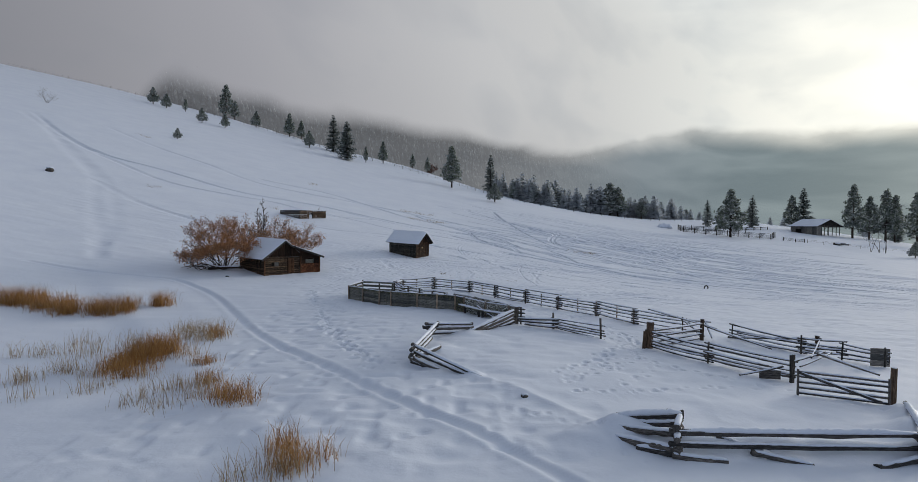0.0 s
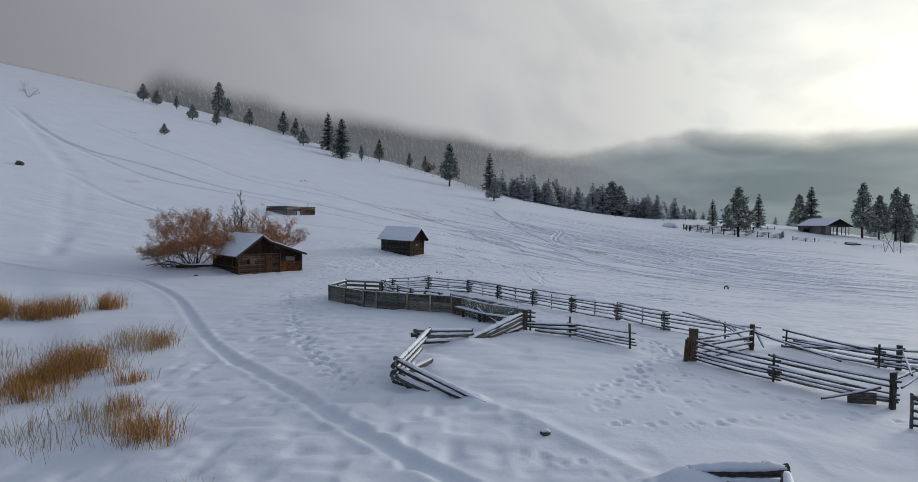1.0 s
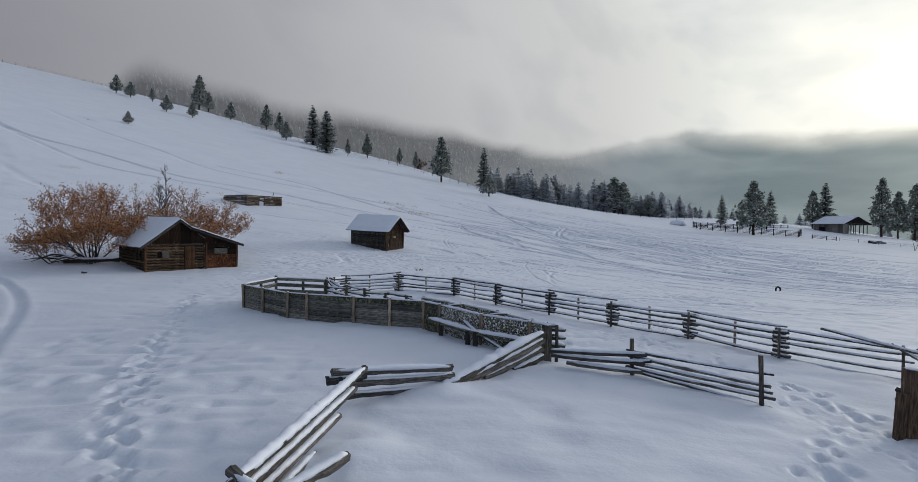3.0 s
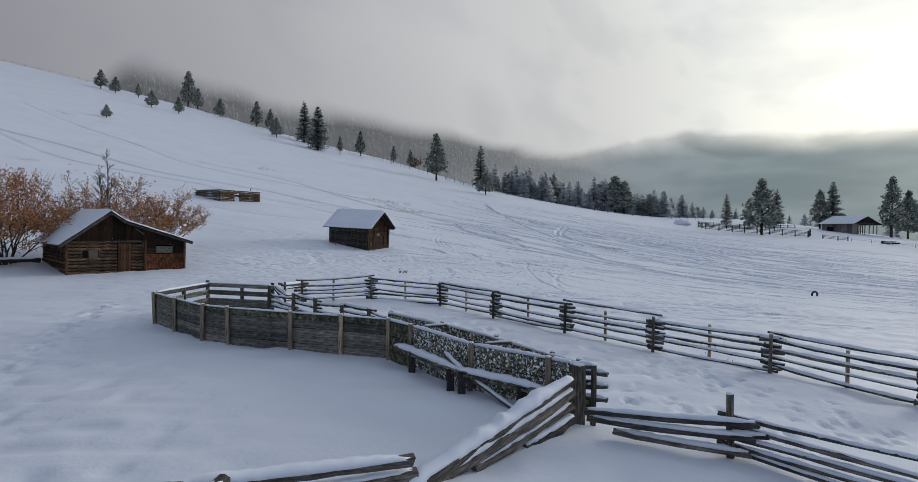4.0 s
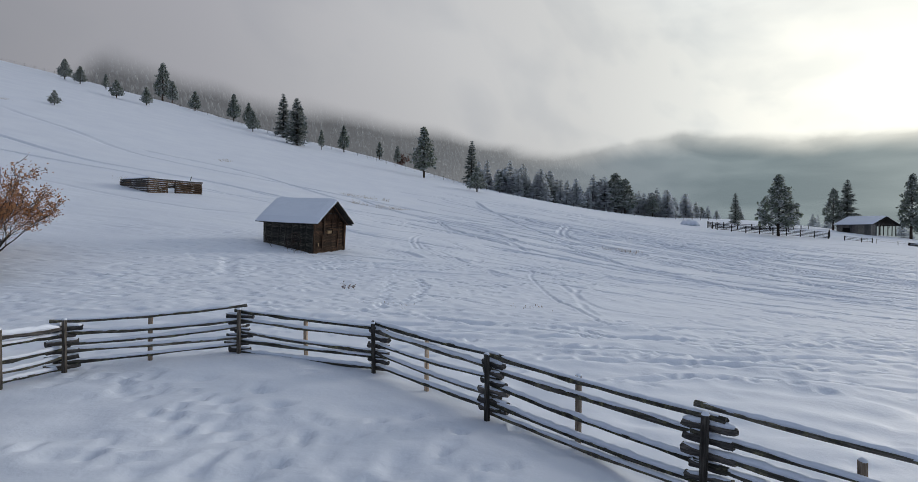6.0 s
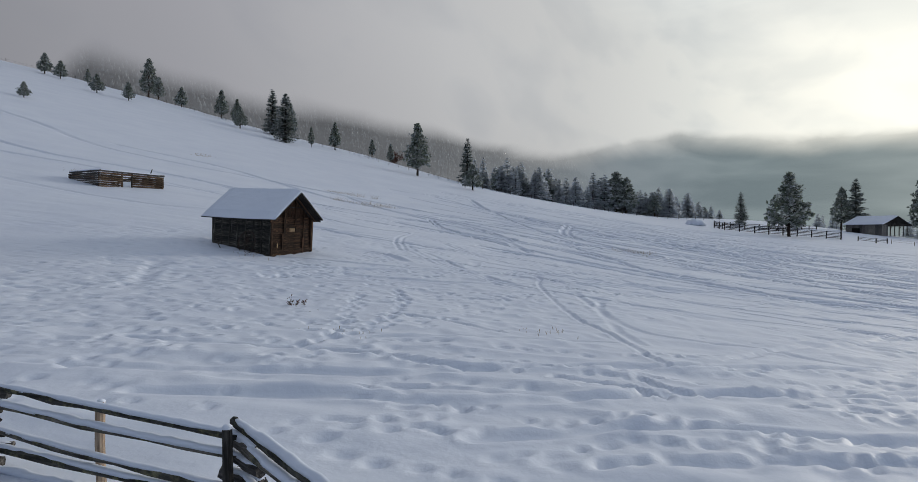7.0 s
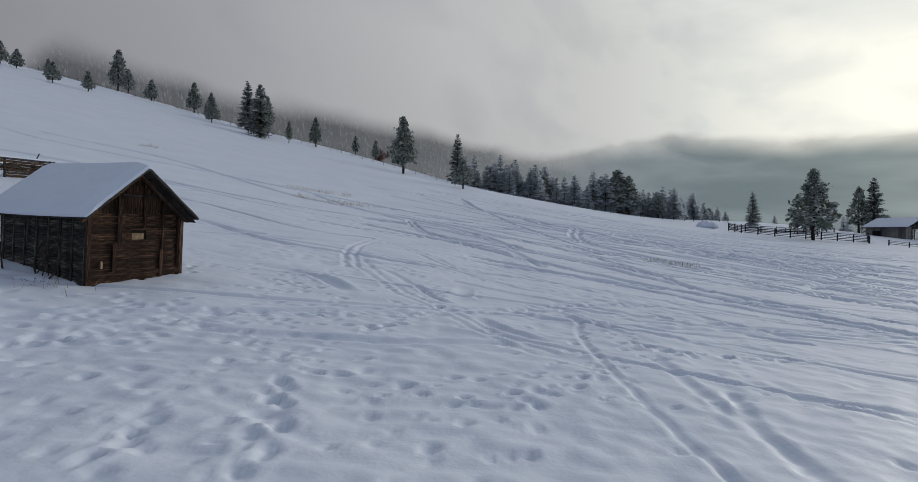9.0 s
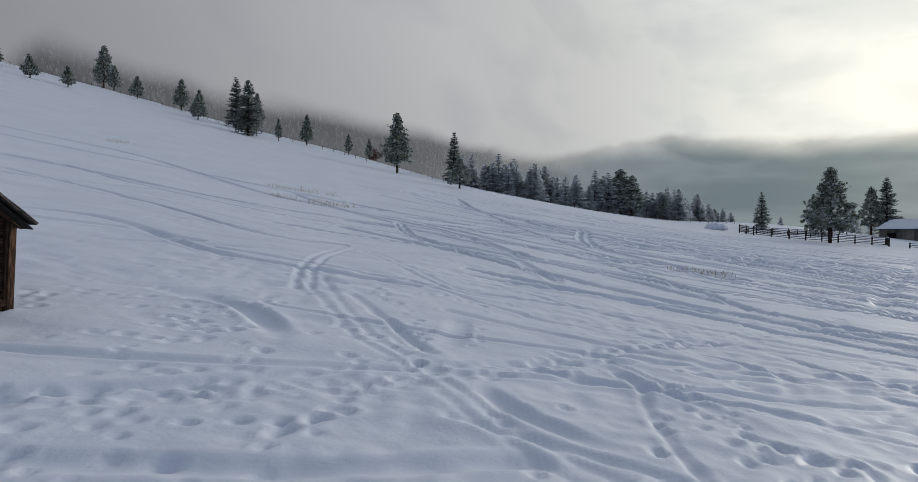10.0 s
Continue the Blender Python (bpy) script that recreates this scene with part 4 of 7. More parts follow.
# upright glowing sheet that stands in for cloud and mountain haze
def cloud_sheet():
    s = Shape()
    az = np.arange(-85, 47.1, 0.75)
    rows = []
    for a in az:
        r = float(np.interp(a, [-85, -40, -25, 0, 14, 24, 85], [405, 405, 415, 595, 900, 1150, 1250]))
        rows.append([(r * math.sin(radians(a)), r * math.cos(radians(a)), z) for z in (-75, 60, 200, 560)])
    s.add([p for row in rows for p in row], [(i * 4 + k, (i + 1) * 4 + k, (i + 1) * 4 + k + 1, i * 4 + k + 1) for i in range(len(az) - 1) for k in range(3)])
    return tagged(new("backdrop_cloud", s.mesh("backdrop_cloud", FOG, True)), "glowing sheet painted as low grey cloud and haze before the mountains", "cloud", kind="structure")


cloud_sheet()


# ---- conifers ----
def conifer_crown(h, spread, seed, low=0.08, whorls=32, droop=0.35, ragged=0.2, top=0.9, boughs=0, spray=5, lush=1.0):
    """Whorls of boughs round a spire, each bough a flat spray of small needle fans."""
    rng, s = random.Random(seed), Shape()
    for w in range(whorls):
        f = low + (0.985 - low) * (w + rng.uniform(-0.3, 0.3)) / whorls
        u = (f - low) / (1 - low)
        reach = spread * min(1.0, 0.55 + 3.0 * u) * max(0.0, 1 - u) ** top + 0.1
        for b in range(boughs or (rng.randint(7, 10) if u < 0.8 else 6)):
            a = rng.uniform(0, 6.283)
            L = reach * rng.uniform(1 - ragged * 1.6, 1 + ragged)
            z0, ca, sa = h * f, math.cos(a), math.sin(a)
            slope = rng.uniform(-droop, droop * 0.25) + 0.5 * u
            stations = spray if L > 0.9 else 3
            for k in range(stations):
                p0, p1 = L * k / stations, L * (k + 1.25) / stations
                za, zb = z0 + slope * p0 - 0.1 * p0 * p0 / spread, z0 + slope * p1 - 0.1 * p1 * p1 / spread
                wid = (0.15 * spread + 0.26 * L * (1 - k / stations)) * rng.uniform(0.5, 1.0) * lush
                for side in (-1, 1):
                    tip, hang = p1 + wid * rng.uniform(0.0, 0.5), wid * rng.uniform(0.15, 0.7)
                    s.add([(p0 * ca, p0 * sa, za), (p1 * ca, p1 * sa, zb), (tip * ca - side * wid * sa, tip * sa + side * wid * ca, zb - hang)], [(0, 1, 2)])
                drop = rng.uniform(0.12, 0.3) * spread * 0.5
                s.add([(p0 * ca, p0 * sa, za), (p1 * ca, p1 * sa, zb), ((p0 + p1) / 2 * ca, (p0 + p1) / 2 * sa, (za + zb) / 2 - drop)], [(0, 1, 2)])
    return s


def pine_crown(h, spread, seed, low):
    """A rounded, open crown: tufts of needles in clumps at the ends of short limbs. Returns the needles and the limbs."""
    rng, s, limbs = random.Random(seed), Shape(), Shape()
    count = 125
    for n in range(count):
        u = (n + rng.random()) / count
        f = low + (1 - low) * u
        reach = spread * min(1.0, 0.55 + 2.4 * u) * (1 - u) ** 0.85 + 0.1
        a, r = n * 2.39996 + rng.uniform(-0.5, 0.5), reach * rng.uniform(0.45, 1.08)
        z = h * f + 0.12 * r + rng.uniform(-0.2, 0.2)
        size = (0.36 + 0.2 * rng.random()) * (0.72 + 0.55 * (1 - u)) * spread / 2.4
        c = Vector((r * math.cos(a), r * math.sin(a), z))
        if n % 2 == 0 and r > 0.5:
            limbs.tube([(0, 0, h * f - 0.35 * r), c * 0.55 + Vector((0, 0, 0.45 * (h * f - 0.2 * r))), c], [0.05, 0.035, 0.015], 4)
        for k in range(20):
            d = Vector((rng.gauss(0, 1) + 0.5 * math.cos(a), rng.gauss(0, 1) + 0.5 * math.sin(a), rng.gauss(0.25, 0.7))).normalized()
            o = c + Vector((rng.gauss(0, 0.4), rng.gauss(0, 0.4), rng.gauss(0, 0.26))) * size
            side = d.orthogonal().normalized() * size * rng.uniform(0.22, 0.42)
            side.rotate(Matrix.Rotation(rng.uniform(0, 6.28), 3, d))
            L = size * rng.uniform(0.6, 1.15)
            s.add([o - side * 0.4, o + d * L * 0.6 - side, o + d * L, o + d * L * 0.6 + side], [(0, 1, 2, 3)])
    return s, limbs


def conifer(name, kind, h, spread, seed, label, low=0.12):
    ob = thing(name, (0, 0, 0), label, "conifer", "conifers of the pasture")
    rng = random.Random(seed)
    pts = [(rng.uniform(-0.03, 0.03) * h * 0.2, rng.uniform(-0.03, 0.03) * h * 0.2, -0.4 + (h + 0.2) * k / 6) for k in range(7)]
    pts[0] = (0, 0, -0.5)
    trunk = Shape().tube(pts, [(0.012 if kind == "frosted" else 0.024) * h * (1.02 - k / 6.3) for k in range(7)], 7)
    if kind == "fir":
        crown = conifer_crown(h, spread, seed, 0.07)
    elif kind == "frosted":
        crown = conifer_crown(h, spread, seed, 0.05, 24, boughs=10, spray=3, top=1.0, lush=1.35)
    else:
        crown, limbs = pine_crown(h, spread, seed, low)
        trunk.add(limbs.v, limbs.f)
    part("trunk", trunk, BARK, ob, at=pose(0, 0, 0))
    part("crown", crown, {"fir": FIR, "frosted": FROST_HAZE, "pine": PINE}[kind], ob, "snow-dusted dark green needles")
    return ob


TREES = {
    "fir": [conifer("fir_tree", "fir", 10, 2.4, 31, "tall snowy fir with drooping dark branches"), conifer("fir_tree", "fir", 10, 2.1, 32, "slender snowy fir at the pasture's edge")],
    "frosted": [conifer("fir_tree", "frosted", 10, 2.3, 33, "frosted, haze-paled fir just over the brow of the field"), conifer("fir_tree", "frosted", 10, 1.8, 34, "narrow frosted, haze-paled fir in the belt beyond the field")],
    "pine": [conifer("pine_tree", "pine", 10, 2.9, 41, "broad dark pine with snow-dusted tufts", 0.17), conifer("pine_tree", "pine", 10, 2.3, 42, "dark pine with a bare lower trunk", 0.2)],
}
USED = set()


def plant(kind, which, x, y, h, fat=1.0, turn=0.0, label="", z=None):
    """Stands one of the trees at its place; the first use takes the model itself."""
    src = TREES[kind][which]
    m = pose(x, y, (gz(x, y) if z is None else z) - 0.15, 0, 0, turn) @ Matrix.Diagonal((h / 10 * fat, h / 10 * fat, h / 10, 1))
    if src not in USED:
        USED.add(src)
        src.matrix_basis = m
        ob = src
    else:
        base = src.matrix_basis.copy()
        src.matrix_basis = Matrix()
        ob = copy_thing(src, m)
        src.matrix_basis = base
    return tagged(ob, label)


def plants(rows):
    for n, (kind, which, x, y, h, fat) in enumerate(rows):
        plant(kind, which, x, y, h, fat, turn=n * 77 % 360)


# trees on the hillside and along its crest
plants([("pine", 0, -139, 281, 7.5, 1.25), ("pine", 0, -131, 277, 6.4, 1.3), ("pine", 1, -127, 287, 6, 1.0), ("pine", 0, -104.7, 251.6, 6, 1.25), ("pine", 0, -97, 256, 6, 1.2), ("pine", 0, -85.6, 187.9, 3.4, 1.3)])
plants([("pine", 1, -118, 325, 10, 1.2), ("pine", 0, -100.5, 306, 8, 1.15), ("pine", 0, -82.5, 300, 11, 0.95), ("pine", 0, -65.1, 267.9, 7.4, 1.15), ("fir", 1, -57, 279, 17, 1.15), ("pine", 1, -52.5, 287, 13, 0.9)])
plants([("fir", 0, -46.6, 256, 16.5, 1.2), ("pine", 1, -40.3, 266, 7, 0.8), ("pine", 0, -35, 283, 10, 0.85), ("pine", 1, -22, 290, 7, 1.0), ("pine", 0, -3, 240, 15.5, 0.98), ("fir", 1, 13.5, 268, 18, 1.0)])
plants([("pine", 1, -125, 331, 18, 1.1), ("pine", 0, -78, 305, 9, 0.9), ("pine", 1, -15, 292, 7.5, 1.0)])
# trees by the barn and the far corral
plants([("pine", 0, 85, 193, 14.6, 1.12), ("fir", 1, 113, 238, 13, 1.2), ("fir", 0, 135.5, 243, 17.5, 1.0), ("pine", 1, 131, 243, 13.5, 1.1), ("pine", 1, 145.5, 228, 19.5, 0.95), ("pine", 0, 157, 236, 16, 0.9)])
plants([("pine", 1, 166, 240, 20, 0.95), ("pine", 0, 171, 242, 18, 0.85), ("pine", 1, 159, 214, 19, 0.95), ("fir", 1, 94.5, 235, 10.5, 1.1), ("fir", 0, 178, 250, 15, 0.9), ("pine", 0, 126, 170, 4.6, 1.4)])
plant("pine", 0, 11.7, 203, 6.2, 1.5, 40, "low rounded pine on the field's brow")
edge_rng = random.Random(8)
# heights showing over the brow in the camera's view, by direction
SHOWN_AZ, SHOWN = [2.5, 5, 8, 9.5, 11, 12.5, 15, 15.8, 17, 19.3, 20, 22, 26, 45], [9, 12, 14, 11, 10, 12.5, 12, 9, 10.5, 10, 5, 6, 8, 8]


def belt_tree(az, back, share):
    """A conifer behind the brow in that direction (degrees), rooted down the far side and sized so that share of the
    height in the camera's view shows.
    """
    rc = float(np.interp(az, CREST_AZ, CREST_R))
    x, y = (rc + back) * math.sin(radians(az)), (rc + back) * math.cos(radians(az))
    brow = gz(rc * math.sin(radians(az)), rc * math.cos(radians(az)))
    h = float(np.interp(az, SHOWN_AZ, SHOWN)) * share + brow - gz(x, y)
    plant(edge_rng.choice(("frosted", "frosted", "frosted", "frosted", "frosted", "pine")), edge_rng.randint(0, 1), x, y, h, edge_rng.uniform(1.3, 1.7), edge_rng.uniform(0, 360))


for n in range(26):                               # the belt of conifers just over the brow of the field, in clumps
    mid_az = 3.5 + 16 * (n + edge_rng.uniform(-0.3, 0.3)) / 25
    for k in range(edge_rng.choice((2, 3, 4, 5))):
        belt_tree(mid_az + edge_rng.gauss(0, 0.26), edge_rng.uniform(3, 20), edge_rng.uniform(0.55, 1.08))
for n in range(34):
    belt_tree(edge_rng.uniform(19.8, 45), edge_rng.uniform(5, 25), edge_rng.uniform(0.5, 1.1))


# rise of the brow as seen from the camera's starting eye height
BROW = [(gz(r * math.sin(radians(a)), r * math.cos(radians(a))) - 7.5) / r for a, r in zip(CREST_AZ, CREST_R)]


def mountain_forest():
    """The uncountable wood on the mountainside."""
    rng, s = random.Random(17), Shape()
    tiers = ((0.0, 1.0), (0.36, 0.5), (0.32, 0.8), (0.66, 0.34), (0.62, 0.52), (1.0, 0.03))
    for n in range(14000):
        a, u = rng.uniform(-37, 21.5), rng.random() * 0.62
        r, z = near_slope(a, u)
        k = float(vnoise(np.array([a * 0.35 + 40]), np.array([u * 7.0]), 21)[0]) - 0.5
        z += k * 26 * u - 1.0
        # fitted to the camera's view: trees only where it sees slope between brow and cloud
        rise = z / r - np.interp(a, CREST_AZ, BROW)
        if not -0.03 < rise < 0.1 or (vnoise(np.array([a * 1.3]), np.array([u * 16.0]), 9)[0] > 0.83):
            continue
        x, y = r * math.sin(radians(a)), r * math.cos(radians(a))
        h, off = rng.uniform(10, 19), rng.uniform(0, 6.28)
        w = h * rng.uniform(0.2, 0.28)
        s.skin([[(x + w * f * rng.uniform(0.7, 1.3) * math.cos(off + i * 1.2566 + 0.6 * q), y + w * f * rng.uniform(0.7, 1.3) * math.sin(off + i * 1.2566 + 0.6 * q), z + h * t) for i in range(5)] for q, (t, f) in enumerate(tiers)], False)
    return solo("conifer_forest", s, FAR_FIR, "dense snow-frosted conifer wood on the mountainside", "forest", kind="stuff", smooth=True)


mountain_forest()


# ---- fences ----
def post(parent, x, y, h, r=0.065, mat=None, square=False, snow=True, lean=(0, 0), base=None, seed=0, name="post", label=""):
    """A post sunk in the snow, its own x axis pointing up."""
    rng = random.Random(seed * 31 + int(x * 100) + int(y * 10))
    z = gz(x, y) if base is None else base
    p, q = Vector((x - lean[0] * 0.3, y - lean[1] * 0.3, z - 0.35)), Vector((x + lean[0] * h, y + lean[1] * h, z + h))
    m = along(p, q) @ Matrix.Rotation(rng.uniform(0, 1.5) if not square else 0, 4, "X")
    L = (q - p).length
    s = Shape().bar(0, L, 2 * r, 2 * r * 0.9, 0.02, rough=0.008, steps=3, rng=rng) if square else Shape().log(L, r * 1.05, r * 0.95, 8, 3, 0.07, rng=rng)
    ob = part(name, s, mat or POST_WOOD, parent, label, at=m)
    if snow:
        c = Shape()
        for k, (f, hh) in enumerate(((0.98, -0.01), (0.98, 0.01), (0.7, 0.026), (0.2, 0.034))):
            c.v += [(L + hh, f * r * math.cos(i * math.pi / 4), f * r * math.sin(i * math.pi / 4)) for i in range(8)]
        c.f = [(k * 8 + i, k * 8 + (i + 1) % 8, (k + 1) * 8 + (i + 1) % 8, (k + 1) * 8 + i) for k in range(3) for i in range(8)] + [tuple(range(24, 32))]
        part("snow_cap", c, SNOW_CAP, ob, "cap of fresh snow", smooth=True)
    return ob


def rail(parent, p, q, r=0.05, sag=0.0, snow=0.05, seed=0, mat=None, r1=None, name="rail", snow_from=0.02, snow_to=0.98, rough=0.12, snow_w=1.5):
    """A split pole from p to q with snow lying along it."""
    rng = random.Random(seed)
    m = along(p, q)
    L = (Vector(q) - Vector(p)).length
    ob = part(name, Shape().log(L, r, r1 or r * 0.85, 7, 6 if rough < 0.15 else 9, rough, sag, rng), mat or GREY_WOOD, parent, at=m)
    if snow:
        part("snow_cap", Shape().drift(L * snow_from, L * snow_to, r * snow_w, snow, r * (0.78 if snow_w < 2 else 0.5), steps=max(8, int(L * 8)), sag=sag, length=L, rng=rng), SNOW_CAP, ob, "line of snow on the rail", smooth=True)
    return ob


def lerp(a, b, t):
    return tuple(u + (v - u) * t for u, v in zip(a, b))


def pole_fence(name, posts, label, rails=5, top=1.02, low=0.14, over=0.24, r=0.058, mids=(), group="", heights=None, front=1.0, r_post=0.05, sag=0.02, snow=0.05, seed=1, cribs=False, rough=0.12, mat=None, snow_w=1.5, wild=0.05):
    """Stacked poles overlapping at each post; posts: (x, y) along the run; mids: thin posts halfway in those bays."""
    x0, y0 = posts[0]
    f = thing(name, (x0, y0, gz(x0, y0)), label, "fence", group)
    rng = random.Random(seed)
    for k, (x, y) in enumerate(posts):
        h = (heights[k] if heights else top + 0.06)
        nx, ny = (posts[min(k + 1, len(posts) - 1)][1] - posts[max(k - 1, 0)][1]), -(posts[min(k + 1, len(posts) - 1)][0] - posts[max(k - 1, 0)][0])
        n = math.hypot(nx, ny)
        post(f, x - front * nx / n * -0.1, y - front * ny / n * -0.1, h, r_post, seed=seed + k, lean=(rng.uniform(-0.03, 0.03), rng.uniform(-0.03, 0.03)))
    for k in range(len(posts) - 1):
        a, b = Vector((*posts[k], gz(*posts[k]))), Vector((*posts[k + 1], gz(*posts[k + 1])))
        d = (b - a).normalized()
        gap = (top - low) / (rails - 1)
        for j in range(rails):
            hgt = low + gap * j + (gap * 0.46 if k % 2 else 0.0) - 0.03
            e0, e1 = over * rng.uniform(0.7, 1.3), over * rng.uniform(0.7, 1.3)
            u, v = rng.uniform(-wild, wild), rng.uniform(-wild, wild)
            p = a - d * e0 + Vector((0, 0, hgt + u))
            q = b + d * e1 + Vector((0, 0, hgt + v))
            rail(f, p, q, r * rng.uniform(0.8, 1.2), sag * rng.uniform(0, 2), snow * rng.uniform(0.5, 1.4), rng.randint(0, 99999), mat, rough=rough, snow_w=snow_w)
    if cribs:
        for k, (x, y) in enumerate(posts[1:-1], 1):
            dx, dy = posts[k + 1][0] - posts[k - 1][0], posts[k + 1][1] - posts[k - 1][1]
            n = math.hypot(dx, dy)
            for j in range(6):
                a, w, z = rng.uniform(-0.2, 0.2), rng.uniform(0.22, 0.36), 0.1 + j * 0.16
                ex, ey = (dx * math.cos(a) - dy * math.sin(a)) / n * w, (dx * math.sin(a) + dy * math.cos(a)) / n * w
                rail(f, (x - ex, y - ey, gz(x, y) + z), (x + ex, y + ey, gz(x, y) + z + rng.uniform(-0.03, 0.03)), rng.uniform(0.055, 0.075), 0, 0.06 if j == 5 else 0.02, rng.randint(0, 9999), name="block")
    for k in mids:
        x, y = lerp(posts[k], posts[k + 1], rng.uniform(0.44, 0.54))
        dx, dy = posts[k + 1][0] - posts[k][0], posts[k + 1][1] - posts[k][1]
        n = math.hypot(dx, dy) * 10
        post(f, x - dy / n, y + dx / n, top * rng.uniform(0.95, 1.15), 0.045, PALE_POST, True, seed=k, snow=True, name="thin_post")
    return f


NORTH = [(-5.73, 56.1), (-5.25, 57.35), (-2.35, 59.5), (1.11, 58.07), (3.38, 55.15), (5.75, 52.0), (8.05, 49.2), (10.56, 46.75), (12.5, 43.45), (15.0, 40.9)]
pole_fence("pole_fence", NORTH, "curving grey pole fence with snow-lined rails and stacked ends", mids=(1, 2, 3, 4, 5, 6, 7), seed=3, front=1.45, cribs=True, over=0.2, low=0.07, snow=0.045, sag=0.03, rough=0.24, r=0.043, mat=MOSS_RAIL, snow_w=1.8, wild=0.07)
MID = [(6.24, 39.85), (8.7, 37.2)]
pole_fence("pole_fence", MID, "short pole fence ending at the corral opening", rails=5, top=0.8, low=0.06, heights=(1.08, 1.28), r_post=0.065, seed=8, front=1.0, r=0.042, rough=0.2, wild=0.1, snow=0.04)
CHUTE_RAILS = [(3.9, 40.7, 0.45, 6.5, 39.5, 0.66), (3.95, 40.75, 0.3, 6.45, 39.5, 0.42), (4.4, 40.6, 0.12, 6.4, 39.55, 0.14), (5.6, 40.2, 0.3, 6.6, 39.4, 0.5)]
WING = [(11.02, 35.3), (13.1, 32.0), (15.74, 28.9)]
wing = pole_fence("pole_fence", WING, "sagging pole fence beside the open gateway", rails=5, top=0.98, heights=(0.2, 1.15, 1.33), seed=12, sag=0.06, front=1.0, r=0.05, rough=0.2, wild=0.08)
EAST = [(17.9, 40.0), (20.15, 36.0), (21.85, 34.9), (23.2, 33.3)]
pole_fence("pole_fence", EAST, "outer pole fence with leaning snowy rails", rails=4, top=0.88, heights=(0.95, 1.1, 1.05, 1.1), seed=15, sag=0.04, r=0.045, rough=0.2, wild=0.1)


def gate_posts():
    for n, (x, y, h, r, mat, lab) in enumerate(((11.0, 35.3, 1.48, 0.17, BROWN_POST, "thick weathered brown gatepost with a hewn top"), (15.3, 38.6, 1.33, 0.1, BROWN_POST, "thick brown corner post with snow on top"),
                                                (20.85, 35.7, 1.15, 0.1, BROWN_POST, "short thick brown fence post"), (15.74, 28.9, 1.34, 0.09, POST_WOOD, "dark hinge post of the field gate"), (18.4, 25.9, 1.6, 0.1, BROWN_POST, "tall square latch post of the field gate"))):
        g = thing("gatepost", (x, y, gz(x, y)), lab, "post", "gateposts")
        post(g, x, y, h, r, mat, True, seed=n, lean=(0.02, -0.01), name="shaft")
    g = thing("gatepost", (10.7, 35.2, gz(10.7, 35.2)), "rough slab leaning on the gatepost", "post", "gateposts")
    post(g, 10.68, 35.2, 0.95, 0.1, BROWN_POST, True, snow=False, lean=(0.06, 0), name="shaft")


gate_posts()


def field_gate():
    """A wooden gate of five rails with a diagonal brace, standing in the snow."""
    a, b = Vector((14.85, 26.75, gz(14.85, 26.75))), Vector((18.15, 25.75, gz(18.15, 25.75)))
    g = thing("field_gate", a, "grey wooden field gate of horizontal boards with a diagonal brace", "gate")
    up = Vector((0, 0, 1))
    for k, hgt in enumerate((0.12, 0.36, 0.6, 0.84, 1.04)):
        m = along(a + up * hgt, b + up * (hgt - 0.02))
        L = (b - a).length
        o = part("gate_rail", Shape().bar(0, L, 0.03, 0.1, 0.008, rough=0.006, steps=4), GREY_WOOD, g, at=m)
        part("snow_cap", Shape().drift(0.05, L - 0.05, 0.05, 0.035, 0.05, steps=16), SNOW_CAP, o, smooth=True)
    for t in (0.0, 1.0):
        p = a.lerp(b, t)
        part("stile", Shape().bar(0, 1.25, 0.06, 0.11, 0.01, rough=0.005, steps=2), GREY_WOOD, g, at=along(p - up * 0.1, p + up * 1.1))
    o = part("brace", Shape().bar(0, ((b - a) * 0.95 + up * 0.85).length, 0.03, 0.12, 0.01, rough=0.005, steps=3), GREY_WOOD, g, at=along(a + up * 1.02 + Vector((-0.01, -0.06, 0)), b + up * 0.05 + Vector((-0.01, -0.06, 0))))
    part("snow_cap", Shape().drift(0.1, 3.2, 0.05, 0.03, 0.06, steps=14), SNOW_CAP, o, smooth=True)


field_gate()


def loose_rails(name, label, rows, seed, r=0.048, snow=0.045, mat=None):
    """Rails that lie stacked or half buried; rows: x, y, height above the snow, at both ends."""
    x0, y0 = rows[0][0], rows[0][1]
    f = thing(name, (x0, y0, gz(x0, y0)), label, "fence", "snake rail fences")
    rng = random.Random(seed)
    for k, (xa, ya, ha, xb, yb, hb) in enumerate(rows):
        stout = name == "snake_fence"
        load = snow * (1.0 if k == 0 or not stout else 0.45) * rng.uniform(0.8, 1.3)
        rail(f, (xa, ya, gz(xa, ya) + ha), (xb, yb, gz(xb, yb) + hb), r * (1.2 if stout else 1.0) * rng.uniform(0.85, 1.25), 0.02, load, rng.randint(0, 99999), mat, snow_w=(2.1 if k == 0 else 1.5) if stout else 1.6, rough=0.17 if stout else 0.12)
    return f


